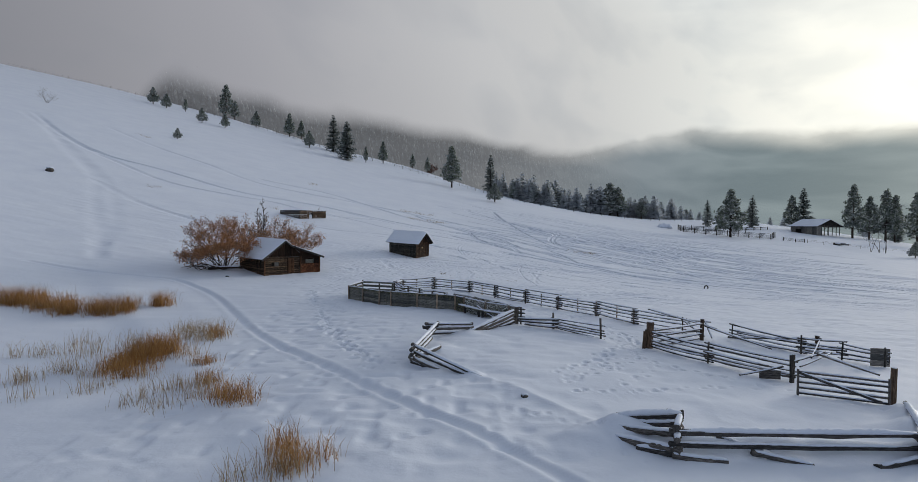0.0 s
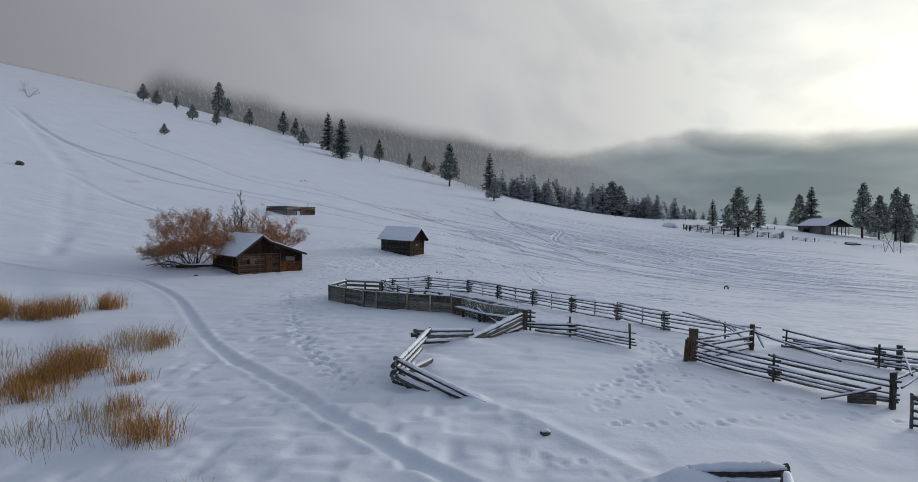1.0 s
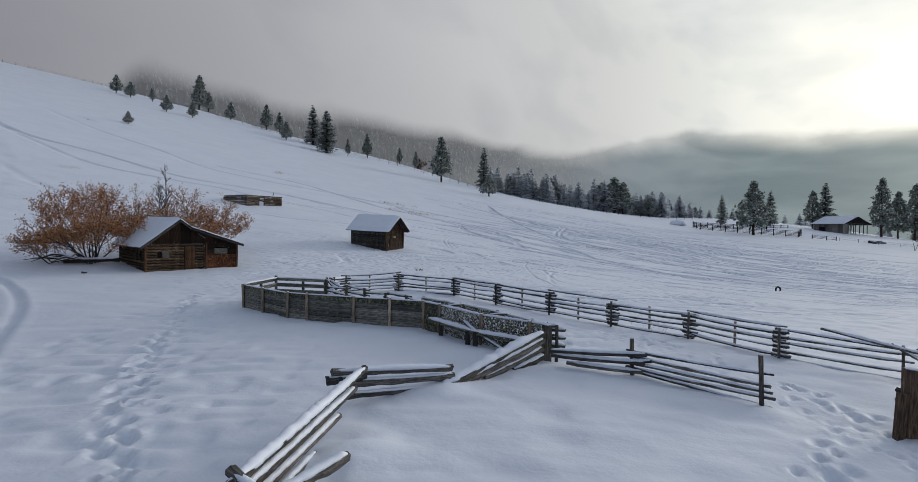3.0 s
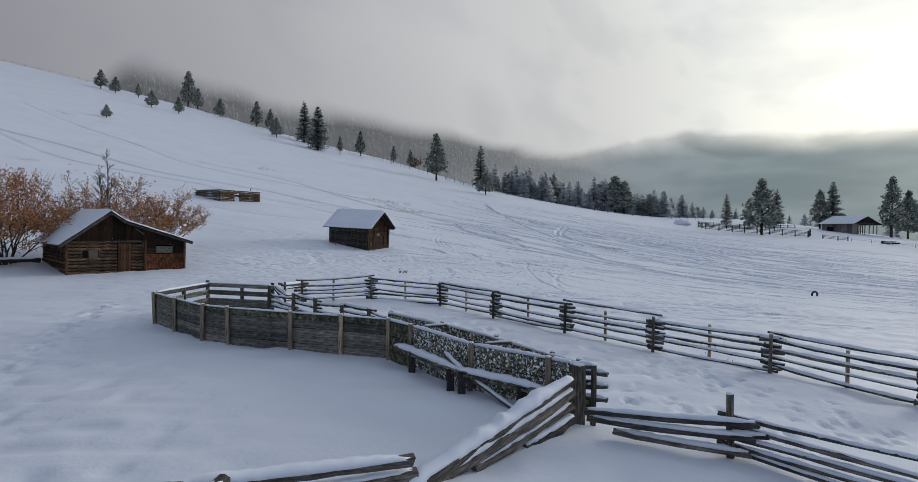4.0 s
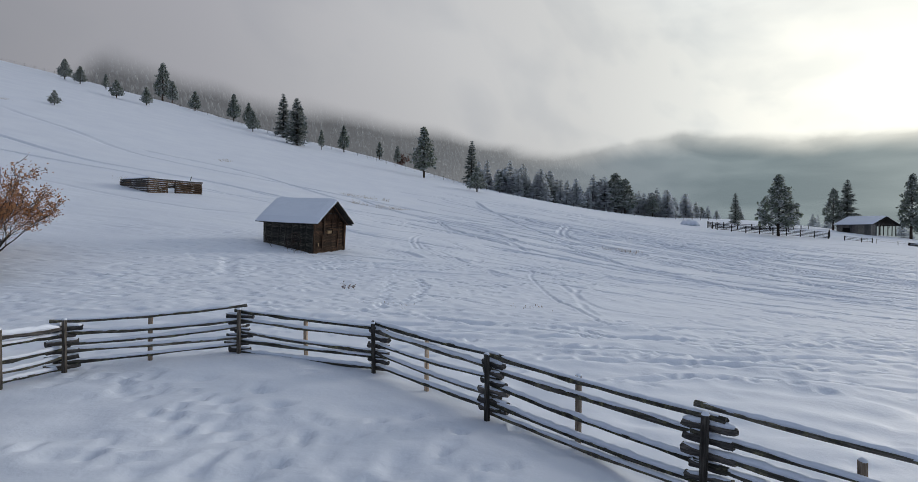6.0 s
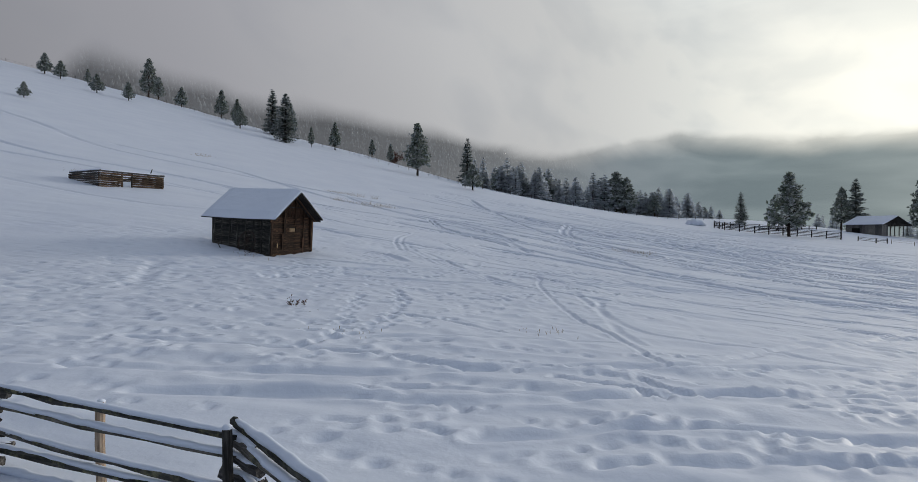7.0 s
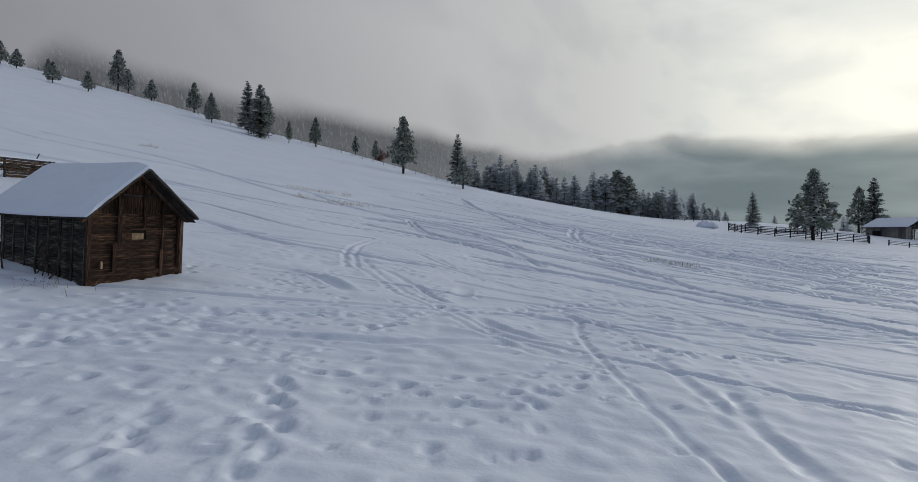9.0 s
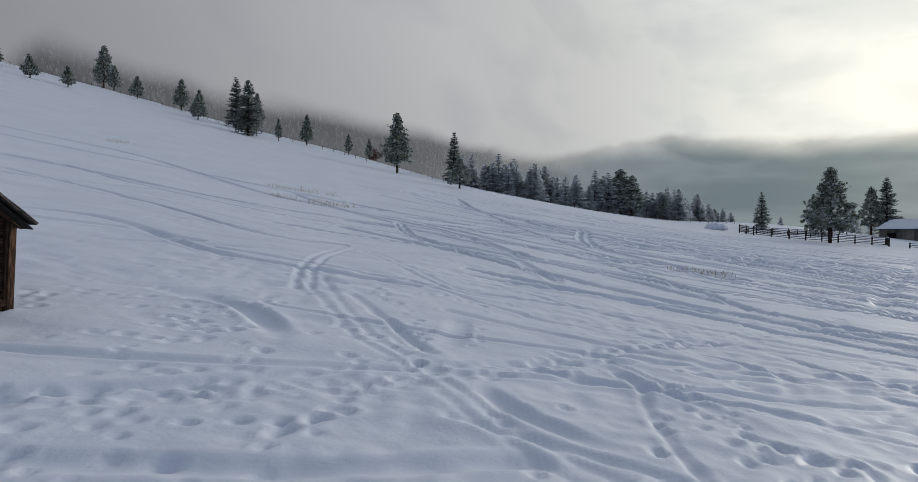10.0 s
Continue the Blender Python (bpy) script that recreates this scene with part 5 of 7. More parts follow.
# the gateway's tangle of slanting rails
loose_rails("rail_barrier", "low grey rails leaning from the chute to the first post", CHUTE_RAILS, 25, 0.055, 0.06)
loose_rails("rail_barrier", "snowy rails slanting between the two thick gateposts", [(11.3, 35.3, 1.0, 15.3, 38.4, 1.08), (11.3, 35.5, 0.62, 15.2, 38.2, 0.78), (11.4, 35.6, 0.3, 15.1, 38.0, 0.5), (11.4, 35.4, 0.12, 15.0, 38.2, 0.15), (11.1, 35.6, 0.8, 15.4, 39.0, 0.5)], 21)
loose_rails("rail_barrier", "tangle of broken grey rails at the fence corner", [(12.9, 41.8, 1.35, 16.4, 38.9, 0.72), (14.6, 40.9, 1.1, 15.6, 38.9, 0.2), (15.0, 40.4, 1.05, 15.4, 38.9, 0.1), (14.9, 40.6, 0.95, 16.2, 39.4, 1.05), (15.9, 39.6, 1.05, 16.1, 38.9, 0.1), (15.5, 38.6, 0.9, 18.6, 36.4, 0.1)], 22, 0.045)
loose_rails("rail_barrier", "fallen rails sloping into the snow by the gate", [(15.0, 29.6, 0.55, 12.6, 31.5, 0.72), (15.4, 29.0, 0.72, 13.6, 29.6, 0.05), (16.0, 29.4, 0.86, 18.9, 31.6, 1.0), (16.3, 29.2, 0.7, 19.6, 32.2, 0.85), (17.4, 30.2, 0.95, 20.9, 35.5, 0.9), (18.7, 31.4, 1.0, 20.6, 34.8, 0.3), (18.0, 31.0, 1.05, 21.0, 30.5, 0.2)], 23)
loose_rails("rail_barrier", "leaning rails of the outer fence half in snow", [(17.4, 39.6, 0.1, 21.0, 35.5, 1.0), (17.8, 39.2, 0.5, 20.8, 35.6, 0.55), (18.4, 37.6, 0.12, 21.2, 35.2, 0.12)], 24, 0.05)
for xa, ya, ha, tn in ((14.9, 29.2, 0.42, 14), (22.9, 33.2, 0.98, -24)):
    g = thing("hoarding", (xa, ya, gz(xa, ya)), "grey board panel wired to the fence", "hoarding", "hoardings on the fence")
    m = along((xa - 0.45, ya + 0.2, gz(xa, ya) + ha * 0.55), (xa + 0.45, ya + 0.0, gz(xa, ya) + ha * 0.55))
    for k in range(3):
        part("plank", Shape().bar(0, 0.95, 0.03, ha * 0.33, 0.008, z=(k - 1) * ha * 0.335, rough=0.004, steps=2), BARN_WALL if ha > 0.9 else GREY_WOOD, g, at=m)

# the zigzag rail fence nearest the trail
loose_rails("snake_fence", "stacked zigzag rails with thick snow, sinking into the drift", [
    (-2.3, 30.8, 0.92, 1.15, 28.0, 0.0), (-2.35, 30.65, 0.66, 0.5, 28.4, -0.02), (-2.4, 30.55, 0.38, -0.9, 29.5, -0.04), (-2.3, 30.6, 0.12, -1.5, 30.0, -0.05)], 31, 0.085, 0.1)
loose_rails("snake_fence", "snow-heaped zigzag rails leaning towards the corral", [
    (-2.3, 30.1, 0.8, -1.2, 36.7, 0.86), (-2.3, 30.1, 0.56, -1.32, 36.0, 0.58), (-2.3, 30.1, 0.32, -1.5, 35.0, 0.3), (-2.2, 30.6, 0.08, -1.7, 33.6, 0.05), (-2.1, 30.7, 0.3, -0.95, 32.7, 0.34)], 32, 0.085, 0.13)
loose_rails("snake_fence", "half-buried rails of the zigzag fence", [
    (-1.95, 36.55, 0.82, 0.9, 38.2, 0.5), (-1.85, 36.65, 0.52, 0.95, 38.3, 0.25), (-1.6, 36.75, 0.2, 0.8, 38.25, 0.0), (-2.1, 36.6, 0.6, -1.2, 36.95, 0.62)], 33, 0.075, 0.08)
loose_rails("snake_fence", "heavy snow-covered rail running up to the chute", [
    (0.35, 37.7, -0.05, 3.75, 41.1, 0.92), (1.0, 38.37, -0.05, 3.75, 41.08, 0.68), (1.8, 39.17, -0.05, 3.72, 41.05, 0.43), (2.7, 40.05, -0.05, 3.75, 41.05, 0.18)], 34, 0.095, 0.15)
# the low rails in front
loose_rails("snake_fence", "low zigzag rail fence deep in snow with log ends showing", [
    (6.85, 19.65, 0.72, 15.2, 20.05, 0.78), (6.75, 19.45, 0.4, 15.1, 19.85, 0.4), (6.8, 19.3, 0.1, 8.5, 19.15, 0.0), (8.6, 20.3, 0.35, 10.3, 19.6, -0.05), (13.2, 19.2, -0.05, 15.2, 19.7, 0.2), (9.4, 19.5, 0.2, 11.2, 19.2, -0.05)], 35, 0.09, 0.12)
loose_rails("snake_fence", "snowy rails crossing at the fence's elbow", [
    (7.75, 21.0, 0.84, 5.6, 21.5, 0.55), (7.6, 20.8, 0.58, 5.8, 21.3, 0.36), (7.3, 20.0, 0.52, 5.3, 21.2, 0.3), (7.1, 19.3, 0.24, 5.1, 20.9, 0.1), (7.35, 20.3, 0.62, 6.9, 19.2, 0.6), (7.5, 20.6, 0.88, 7.0, 19.5, 0.9), (7.0, 19.4, 0.12, 5.9, 20.1, 0.0)], 36, 0.115, 0.14)
loose_rails("snake_fence", "snow-buried rails leading back to the gate", [
    (15.0, 19.4, 0.85, 18.5, 25.3, 0.3), (15.1, 19.5, 0.5, 18.0, 24.4, 0.05), (15.0, 19.3, 0.2, 16.8, 22.2, 0.0), (14.9, 19.2, 0.62, 15.3, 20.4, 0.64)], 37, 0.095, 0.13)


def board_wall(f, a, b, levels, mat, thick=0.035, top_snow=0.06, seed=0, lift=0.0, top_mat=None):
    """Planks between two posts; levels: (bottom, top) heights of each plank."""
    rng = random.Random(seed)
    A, B = Vector((*a, gz(*a) + lift)), Vector((*b, gz(*b) + lift))
    d = (B - A).normalized()
    n = Vector((d.y, -d.x, 0)).normalized()
    L = (B - A).length
    # thin black strip inside the planks stands in for shade in the joints
    if all(abs(p[1] - q[0]) < 0.01 for p, q in zip(levels, levels[1:])):
        zc, zh = (levels[0][0] + levels[-1][1]) / 2, levels[-1][1] - levels[0][0] - 0.05
        part("backing_board", Shape().bar(0.01, L - 0.01, 0.004, zh, 0.001), SHADE_IN, f, "black strip painting shade into the board joints", at=along(A + Vector((0, 0, zc)) + n * 0.006, B + Vector((0, 0, zc)) + n * 0.006))
    for k, (lo, hi) in enumerate(levels):
        j = rng.uniform(-0.006, 0.006)
        if top_mat and k >= len(levels) - 1:
            mat = top_mat
        m = along(A + Vector((0, 0, (lo + hi) / 2 + j)) + n * (0.012 * (k % 2) + rng.uniform(-0.002, 0.002)), B + n * (0.012 * (k % 2)) + Vector((0, 0, (lo + hi) / 2 + j + rng.uniform(-0.006, 0.006))))
        o = part("board", Shape().bar(-0.02, L + 0.02, thick, hi - lo - 0.008, 0.01, rough=0.004, steps=max(2, int(L)), rng=rng), mat, f, at=m)
        if k == len(levels) - 1 and top_snow:
            part("snow_cap", Shape().drift(0, L, 0.085, top_snow, (hi - lo) / 2 - 0.01, steps=int(L * 8) + 4, rng=rng), SNOW_CAP, o, "lumpy strip of snow", smooth=True)


RING = [(-9.3, 52.2), (-7.88, 50.65), (-6.35, 49.07), (-5.39, 48.5), (-3.28, 47.6), (-1.75, 47.1), (-0.3, 46.55), (0.45, 45.6), (1.95, 43.35), (3.48, 42.1), (3.85, 41.75)]
SOLID = [(-0.1, 0.2), (0.2, 0.42), (0.42, 0.65), (0.65, 0.88), (0.88, 1.1)]


def board_corral():
    f = thing("board_fence", (*RING[0], gz(*RING[0])), "curved corral wall of grey mossy boards with snow along the top", "fence", "board corral walls")
    for k in range(6):
        board_wall(f, RING[k], RING[k + 1], SOLID, BOARD, seed=k, top_snow=0.024, top_mat=BOARD_MOSS)
    for k, (x, y) in enumerate(RING[:7]):
        a, b = RING[max(k - 1, 0)], RING[min(k + 1, len(RING) - 1)]
        d = Vector((b[0] - a[0], b[1] - a[1], 0)).normalized()
        n = Vector((d.y, -d.x, 0)) * -1
        n = n if n.y < 0 else -n
        post(f, x + d.x * 0.13 + n.x * 0.075, y + d.y * 0.13 + n.y * 0.075, 1.13, 0.056, PALE_POST, True, lean=(0.02 * (k % 3 - 1), -0.03), seed=k, label="pale split post")
    g = thing("board_fence", (*RING[6], gz(*RING[6])), "chute wall of lichen-covered boards with stuck snow", "fence", "board corral walls")
    for k in range(6, 10):
        board_wall(g, RING[k], RING[k + 1], SOLID, BOARD_MOSS if k < 7 else BOARD_SNOW, seed=20 + k, top_snow=0.05)
    for k, (x, y) in enumerate(RING[7:10]):
        post(g, x - 0.06, y - 0.06, 1.12, 0.06, PALE_POST, True, lean=(0.02, 0.0), seed=40 + k)
    # the inner chute wall, a little apart
    h = thing("board_fence", (-0.35, 47.75, gz(-0.35, 47.75)), "inner chute wall of dark mossy boards", "fence", "board corral walls")
    INNER = [(-0.35, 47.7), (1.18, 45.98), (2.48, 44.2), (3.55, 42.5), (3.98, 41.85)]
    for k in range(4):
        board_wall(h, INNER[k], INNER[k + 1], [(0.02, 0.3), (0.3, 0.58), (0.58, 0.84), (0.84, 1.1)], BOARD_MOSS, seed=60 + k, top_snow=0.05 if k < 2 else 0.03, top_mat=BOARD_SNOW)
    for k, (x, y) in enumerate(INNER):
        post(h, x + 0.06, y + 0.06, 1.12, 0.05, POST_WOOD, True, seed=70 + k)
    for k, (p, q) in enumerate((((0.75, 45.35), (1.45, 45.7)), ((2.2, 43.3), (2.95, 43.6)))):
        rail(h, (*p, gz(*p) + 1.1), (*q, gz(*q) + 1.1), 0.035, 0, 0.03, 64 + k, name="cross_piece")
    # the board end at the chute's mouth
    e = thing("board_fence", (4.1, 41.5, gz(4.1, 41.5)), "slatted end panel of the chute with projecting rails", "fence", "board corral walls")
    board_wall(e, (3.8, 41.6), (4.25, 41.5), [(0.1, 0.5), (0.62, 0.82), (0.95, 1.12)], BOARD_MOSS, seed=80)
    post(e, 4.22, 41.42, 1.12, 0.05, POST_WOOD, True, seed=81)
    post(e, 3.95, 41.5, 1.1, 0.12, POST_WOOD, True, seed=82)
    for k, z in enumerate((0.2, 0.45, 0.7, 0.95)):
        rail(e, (3.9, 41.62, gz(4.2, 41.6) + z), (4.5, 41.42, gz(4.5, 41.4) + z), 0.06, 0, 0.05, 90 + k)
    # the far side of the pen: boards with open gaps
    b = thing("board_fence", (-9.3, 52.2, gz(-9.3, 52.2)), "back wall of the pen, grey boards with gaps between", "fence", "board corral walls")
    GAPPED = [(-0.05, 0.2), (0.2, 0.5), (0.62, 0.82), (0.94, 1.12)]
    board_wall(b, (-9.3, 52.3), (-8.55, 55.25), GAPPED, BOARD, seed=95)
    board_wall(b, (-8.55, 55.25), (-5.62, 54.4), GAPPED, BOARD, seed=96, top_snow=0.03)
    for k, (x, y) in enumerate(((-8.6, 55.3), (-8.95, 53.8), (-7.05, 54.9), (-5.7, 54.5), (-5.9, 55.0))):
        post(b, x, y, 1.2 if k in (0, 3) else 1.05, 0.065, POST_WOOD, True, seed=97 + k)


board_corral()

INPEN = [(-5.5, 53.65), (-4.2, 52.15), (-3.14, 51.05), (-2.05, 50.05), (-1.05, 49.1), (-0.4, 47.8)]
inpen = pole_fence("pole_fence", INPEN, "inner pole fence of the pen with mossy snow-laden rails", rails=4, top=0.9, heights=(1.2, 1.1, 1.06, 0.98, 1.0, 0.95), r=0.045, r_post=0.065, over=0.2, seed=27, front=1.0, snow=0.05, mat=MOSS_RAIL, snow_w=1.7, wild=0.08, rough=0.18)
loose_rails("rail_barrier", "short broken rails with curls of snow joining two fences", [(-5.4, 53.9, 1.1, -4.7, 53.0, 0.85), (-5.6, 54.4, 1.0, -5.1, 54.1, 0.6), (-5.5, 54.0, 0.7, -4.6, 52.9, 0.35), (-5.7, 55.9, 0.95, -5.2, 57.2, 0.9)], 28, 0.06, 0.1)


def trough():
    """A long snow-covered plank on short legs outside the chute."""
    P = [(0.06, 45.75), (1.62, 43.22), (3.3, 41.75)]
    t = thing("feed_bench", (P[0][0], P[0][1], gz(*P[0])), "long mossy plank bench under thick snow beside the chute", "bench")
    for k in range(2):
        a, b = Vector((*P[k], gz(*P[k]) + 0.53)), Vector((*P[k + 1], gz(*P[k + 1]) + 0.53))
        L = (b - a).length
        o = part("seat_plank", Shape().bar(0, L, 0.24, 0.045, 0.012, rough=0.006, steps=4), BOARD, t, at=along(a, b))
        part("snow_cap", Shape().drift(0, L, 0.26, 0.09, 0.022, steps=int(L * 7)), SNOW_CAP, o, "thick rounded snow", smooth=True)
        part("apron", Shape().bar(0, L, 0.03, 0.06, 0.008, rough=0.006, steps=4), BOARD_MOSS, t, at=along(a + Vector((-0.08, -0.06, -0.072)), b + Vector((-0.08, -0.06, -0.072))))
    for k, (x, y) in enumerate(((0.5, 44.95), (1.45, 43.3), (1.7, 43.05), (2.9, 42.05))):
        post(t, x, y, 0.5, 0.085, DARK_RAIL, True, snow=False, seed=k + 7, name="leg")
    rail(t, (1.3, 43.9, gz(1.3, 43.9) + 0.75), (1.85, 42.95, gz(1.85, 42.95) + 0.4), 0.05, 0, 0.07, 5, name="brace")
    rail(t, (1.9, 43.0, gz(1.9, 43.0) + 0.4), (2.8, 41.9, gz(2.8, 41.9) + 0.02), 0.05, 0, 0.04, 6, name="brace")


trough()


# ---- log cabin ----
def frame_of(x, y, z, deg, rise=0.0):
    """A pose with x along a building's front, y to its back (rising by rise a metre), z up."""
    c, s = math.cos(radians(deg)), math.sin(radians(deg))
    m = Matrix(((c, -s, 0, x), (s, c, 0, y), (0, rise, 1, z), (0, 0, 0, 1)))
    return m


def local_along(F, p, q, up=(0, 0, 1)):
    return F @ along(p, q, up)


def roof_slab(parent, F, u0, z0, u1, z1, v0, v1, name, mat, thick=0.07, snow=0.18, seed=0, melt=0.0):
    """One slope of a roof from (u0, z0) down or up to (u1, z1), with its snow."""
    rng = random.Random(seed)
    nv, nu = 10, 6
    L = math.hypot(u1 - u0, z1 - z0)
    nx, nz = -(z1 - z0) / L, (u1 - u0) / L
    if nz < 0:
        nx, nz = -nx, -nz
    def sheet(off, jag):
        return [[(u0 + (u1 - u0) * i / nu + nx * off, v0 + (v1 - v0) * j / nv + (rng.uniform(-jag, jag) if j in (0, nv) else 0), z0 + (z1 - z0) * i / nu + nz * off - 0.03 * math.sin(math.pi * j / nv)) for i in range(nu + 1)] for j in range(nv + 1)]
    def closed(lo, hi):
        s, n = Shape(), (nu + 1) * (nv + 1)
        verts = [p for r in lo for p in r] + [p for r in hi for p in r]
        f = []
        for j in range(nv):
            for i in range(nu):
                a = j * (nu + 1) + i
                f += [(a, a + nu + 1, a + nu + 2, a + 1), (n + a, n + a + 1, n + a + nu + 2, n + a + nu + 1)]
        edge = [j * (nu + 1) for j in range(nv + 1)] + [nv * (nu + 1) + i for i in range(1, nu + 1)] + [j * (nu + 1) + nu for j in range(nv - 1, -1, -1)] + [i for i in range(nu - 1, 0, -1)]
        for k in range(len(edge)):
            a, b = edge[k], edge[(k + 1) % len(edge)]
            f.append((a, b, b + n, a + n))
        return s.add(verts, f)
    slab = part(name, closed(sheet(0, 0.02), sheet(thick, 0.02)), mat, parent, at=F)
    if snow:
        lo = sheet(thick - 0.01, 0.0)
        hi = [[(p[0], p[1] + (0.06 if j == 0 else -0.03 if j == nv else 0), p[2] + snow * (0.35 if i in (0, nu) and z0 != z1 and (p[2] < min(z0, z1) + 0.25) else 1.0) * (0.45 if j in (0, nv) else 1) * rng.uniform(0.97, 1.04)) for i, p in enumerate(row)] for j, row in enumerate(lo)]
        part("roof_snow", closed(lo, hi), SNOW_CAP, slab, "smooth blanket of snow")
    return slab


def wall_planks(parent, F, u0, u1, v, z0, z1, mat, step=0.16, vertical=False, top=None, name="plank", seed=0, thick=0.03, axis="u", holes=()):
    """Planks side by side on a wall; axis u: along the front, v: along the side at u=v."""
    rng = random.Random(seed)
    def at(a, z):
        return (a, v, z) if axis == "u" else (v, a, z)
    nrm = (0, 1, 0) if axis == "u" else (1, 0, 0)
    if vertical:
        n = max(1, round((u1 - u0) / step))
        w = (u1 - u0) / n
        for k in range(n):
            a = u0 + (k + 0.5) * w
            hi = (top(a) if top else z1)
            lo = z0
            if hi - lo < 0.06:
                continue
            part(name, Shape().bar(0, hi - lo, thick, w - 0.008, 0.006, rough=0.004, steps=3, rng=rng) if axis == "v" else Shape().bar(0, hi - lo, w - 0.008, thick, 0.006, rough=0.004, steps=3, rng=rng), mat, parent, at=local_along(F, at(a, lo), at(a, hi), (0, 1, 0)))
    else:
        n = max(1, round((z1 - z0) / step))
        h = (z1 - z0) / n
        for k in range(n):
            z = z0 + (k + 0.5) * h
            spans = [(u0, u1)]
            for (ha, hb, za, zb) in holes:
                if za < z < zb:
                    spans = [q for (a, b) in spans for q in ((a, min(b, ha)), (max(a, hb), b)) if q[1] - q[0] > 0.05]
            for a, b in spans:
                part(name, Shape().bar(0, b - a, thick, h - 0.008, 0.006, rough=0.004, steps=3, rng=rng), mat, parent, at=local_along(F, at(a, z), at(b, z)))


def log_courses(parent, F, u0, u1, v, z0, z1, step, mat, axis="u", holes=(), seed=0, stick=0.18, r=None):
    rng = random.Random(seed)
    n = round((z1 - z0) / step)
    for k in range(n):
        z = z0 + (k + 0.5) * step
        spans = [(u0 - stick * rng.uniform(0.3, 1), u1 + stick * rng.uniform(0.3, 1))]
        for (ha, hb, za, zb) in holes:
            if za < z < zb:
                spans = [q for (a, b) in spans for q in ((a, min(b, ha)), (max(a, hb), b)) if q[1] - q[0] > 0.08]
        for a, b in spans:
            p, q = ((a, v, z), (b, v, z)) if axis == "u" else ((v, a, z), (v, b, z))
            part("log", Shape().log(b - a, (r or step * 0.45), (r or step * 0.45) * 0.95, 9, 5, 0.05, rng=rng), mat, parent, at=local_along(F, p, q))


def cabin():
    F = frame_of(-20.62, 65.33, 1.76, 43.8, 0.037)
    c = thing("log_cabin", (-20.62, 65.33, 1.76), "old dark log cabin with snow-covered gable roof and board lean-to", "cabin")
    W, D, LOGW = 6.72, 6.0, 4.26
    door, win = (2.7, 3.52, 0, 1.98), (0.84, 1.84, 1.0, 1.58)
    log_courses(c, F, 0.08, LOGW, 0.12, -0.1, 2.1, 0.2, LOG_WALL, holes=(door, win), seed=1, stick=0.05)
    log_courses(c, F, 0.3, D, 0.12, -0.1, 2.1, 0.2, LOG_WALL, axis="v", holes=((0.7, 1.3, 0.95, 1.75), (1.6, 2.1, 0.95, 1.75)), seed=2, stick=0.05)
    log_courses(c, F, 0.1, W, D, -0.1, 2.1, 0.2, LOG_WALL, seed=3, stick=0.1)
    # black sheets behind the logs paint the shade in their gaps
    part("chinking", Shape().bar(0, 4.2, 0.05, 2.15, 0.01), SHADE_IN, c, "black sheet painting shade between the logs", at=local_along(F, (0.05, 0.24, 1.0), (4.25, 0.24, 1.0)))
    part("chinking", Shape().bar(0, 5.6, 0.05, 2.15, 0.01), SHADE_IN, c, "black sheet painting shade between the logs", at=local_along(F, (0.24, 0.2, 1.0), (0.24, 5.8, 1.0)))
    # posts at the corners and door frame
    for u, v, h in ((0.06, 0.06, 2.1), (LOGW + 0.02, 0.02, 2.15), (W - 0.05, 0.05, 2.05)):
        part("corner_post", Shape().bar(0, h + 0.2, 0.13, 0.13, 0.015, rough=0.006, steps=3), DOOR_WOOD, c, at=local_along(F, (u, v, -0.2), (u, v, h)))
    d = part("door", Shape().bar(0, 1.95, 0.74, 0.05, 0.01, rough=0.004, steps=2), DOOR_WOOD, c, "shut plank door", at=local_along(F, (3.11, 0.1, 0.0), (3.11, 0.1, 1.98), (0, 1, 0)))
    for k in range(5):
        part("door_plank", Shape().bar(0, 1.9, 0.14, 0.02, 0.006, rough=0.003, steps=2), DOOR_WOOD, d, at=local_along(F, (2.81 + 0.15 * k, 0.06, 0.0), (2.81 + 0.15 * k, 0.06, 1.95), (0, 1, 0)))
    part("lintel", Shape().bar(0, 1.5, 0.12, 0.07, 0.01, rough=0.006, steps=2), GREY_WOOD, c, at=local_along(F, (2.5, -0.02, 2.06), (3.9, -0.02, 2.08)))
    # front window: a black sheet for the shaded gap, a pale board and a thin bar
    w = part("window", Shape().bar(0, 1.0, 0.04, 0.56, 0.005), SHADE_IN, c, "window hole half closed by a board", at=local_along(F, (0.84, 0.2, 1.28), (1.84, 0.2, 1.28)))
    part("window_board", Shape().bar(0, 0.5, 0.025, 0.5, 0.005, rough=0.003), BARN_WALL, w, at=local_along(F, (1.2, 0.1, 1.28), (1.7, 0.1, 1.28)))
    for u in (0.84, 1.19, 1.76, 1.84):
        part("window_bar", Shape().bar(0, 0.58, 0.05, 0.05, 0.005), LOG_WALL, w, at=local_along(F, (u, 0.09, 1.01), (u, 0.09, 1.59)))
    for v0, v1 in ((0.7, 1.3), (1.6, 2.1)):
        s = part("side_window", Shape().bar(0, v1 - v0, 0.04, 0.8, 0.005), SHADE_IN, c, at=local_along(F, (0.2, v0, 1.35), (0.2, v1, 1.35)))
        for v in (v0, v1):
            part("window_bar", Shape().bar(0, 0.85, 0.05, 0.05, 0.005), LOG_WALL, s, at=local_along(F, (0.07, v, 0.93), (0.07, v, 1.78)))
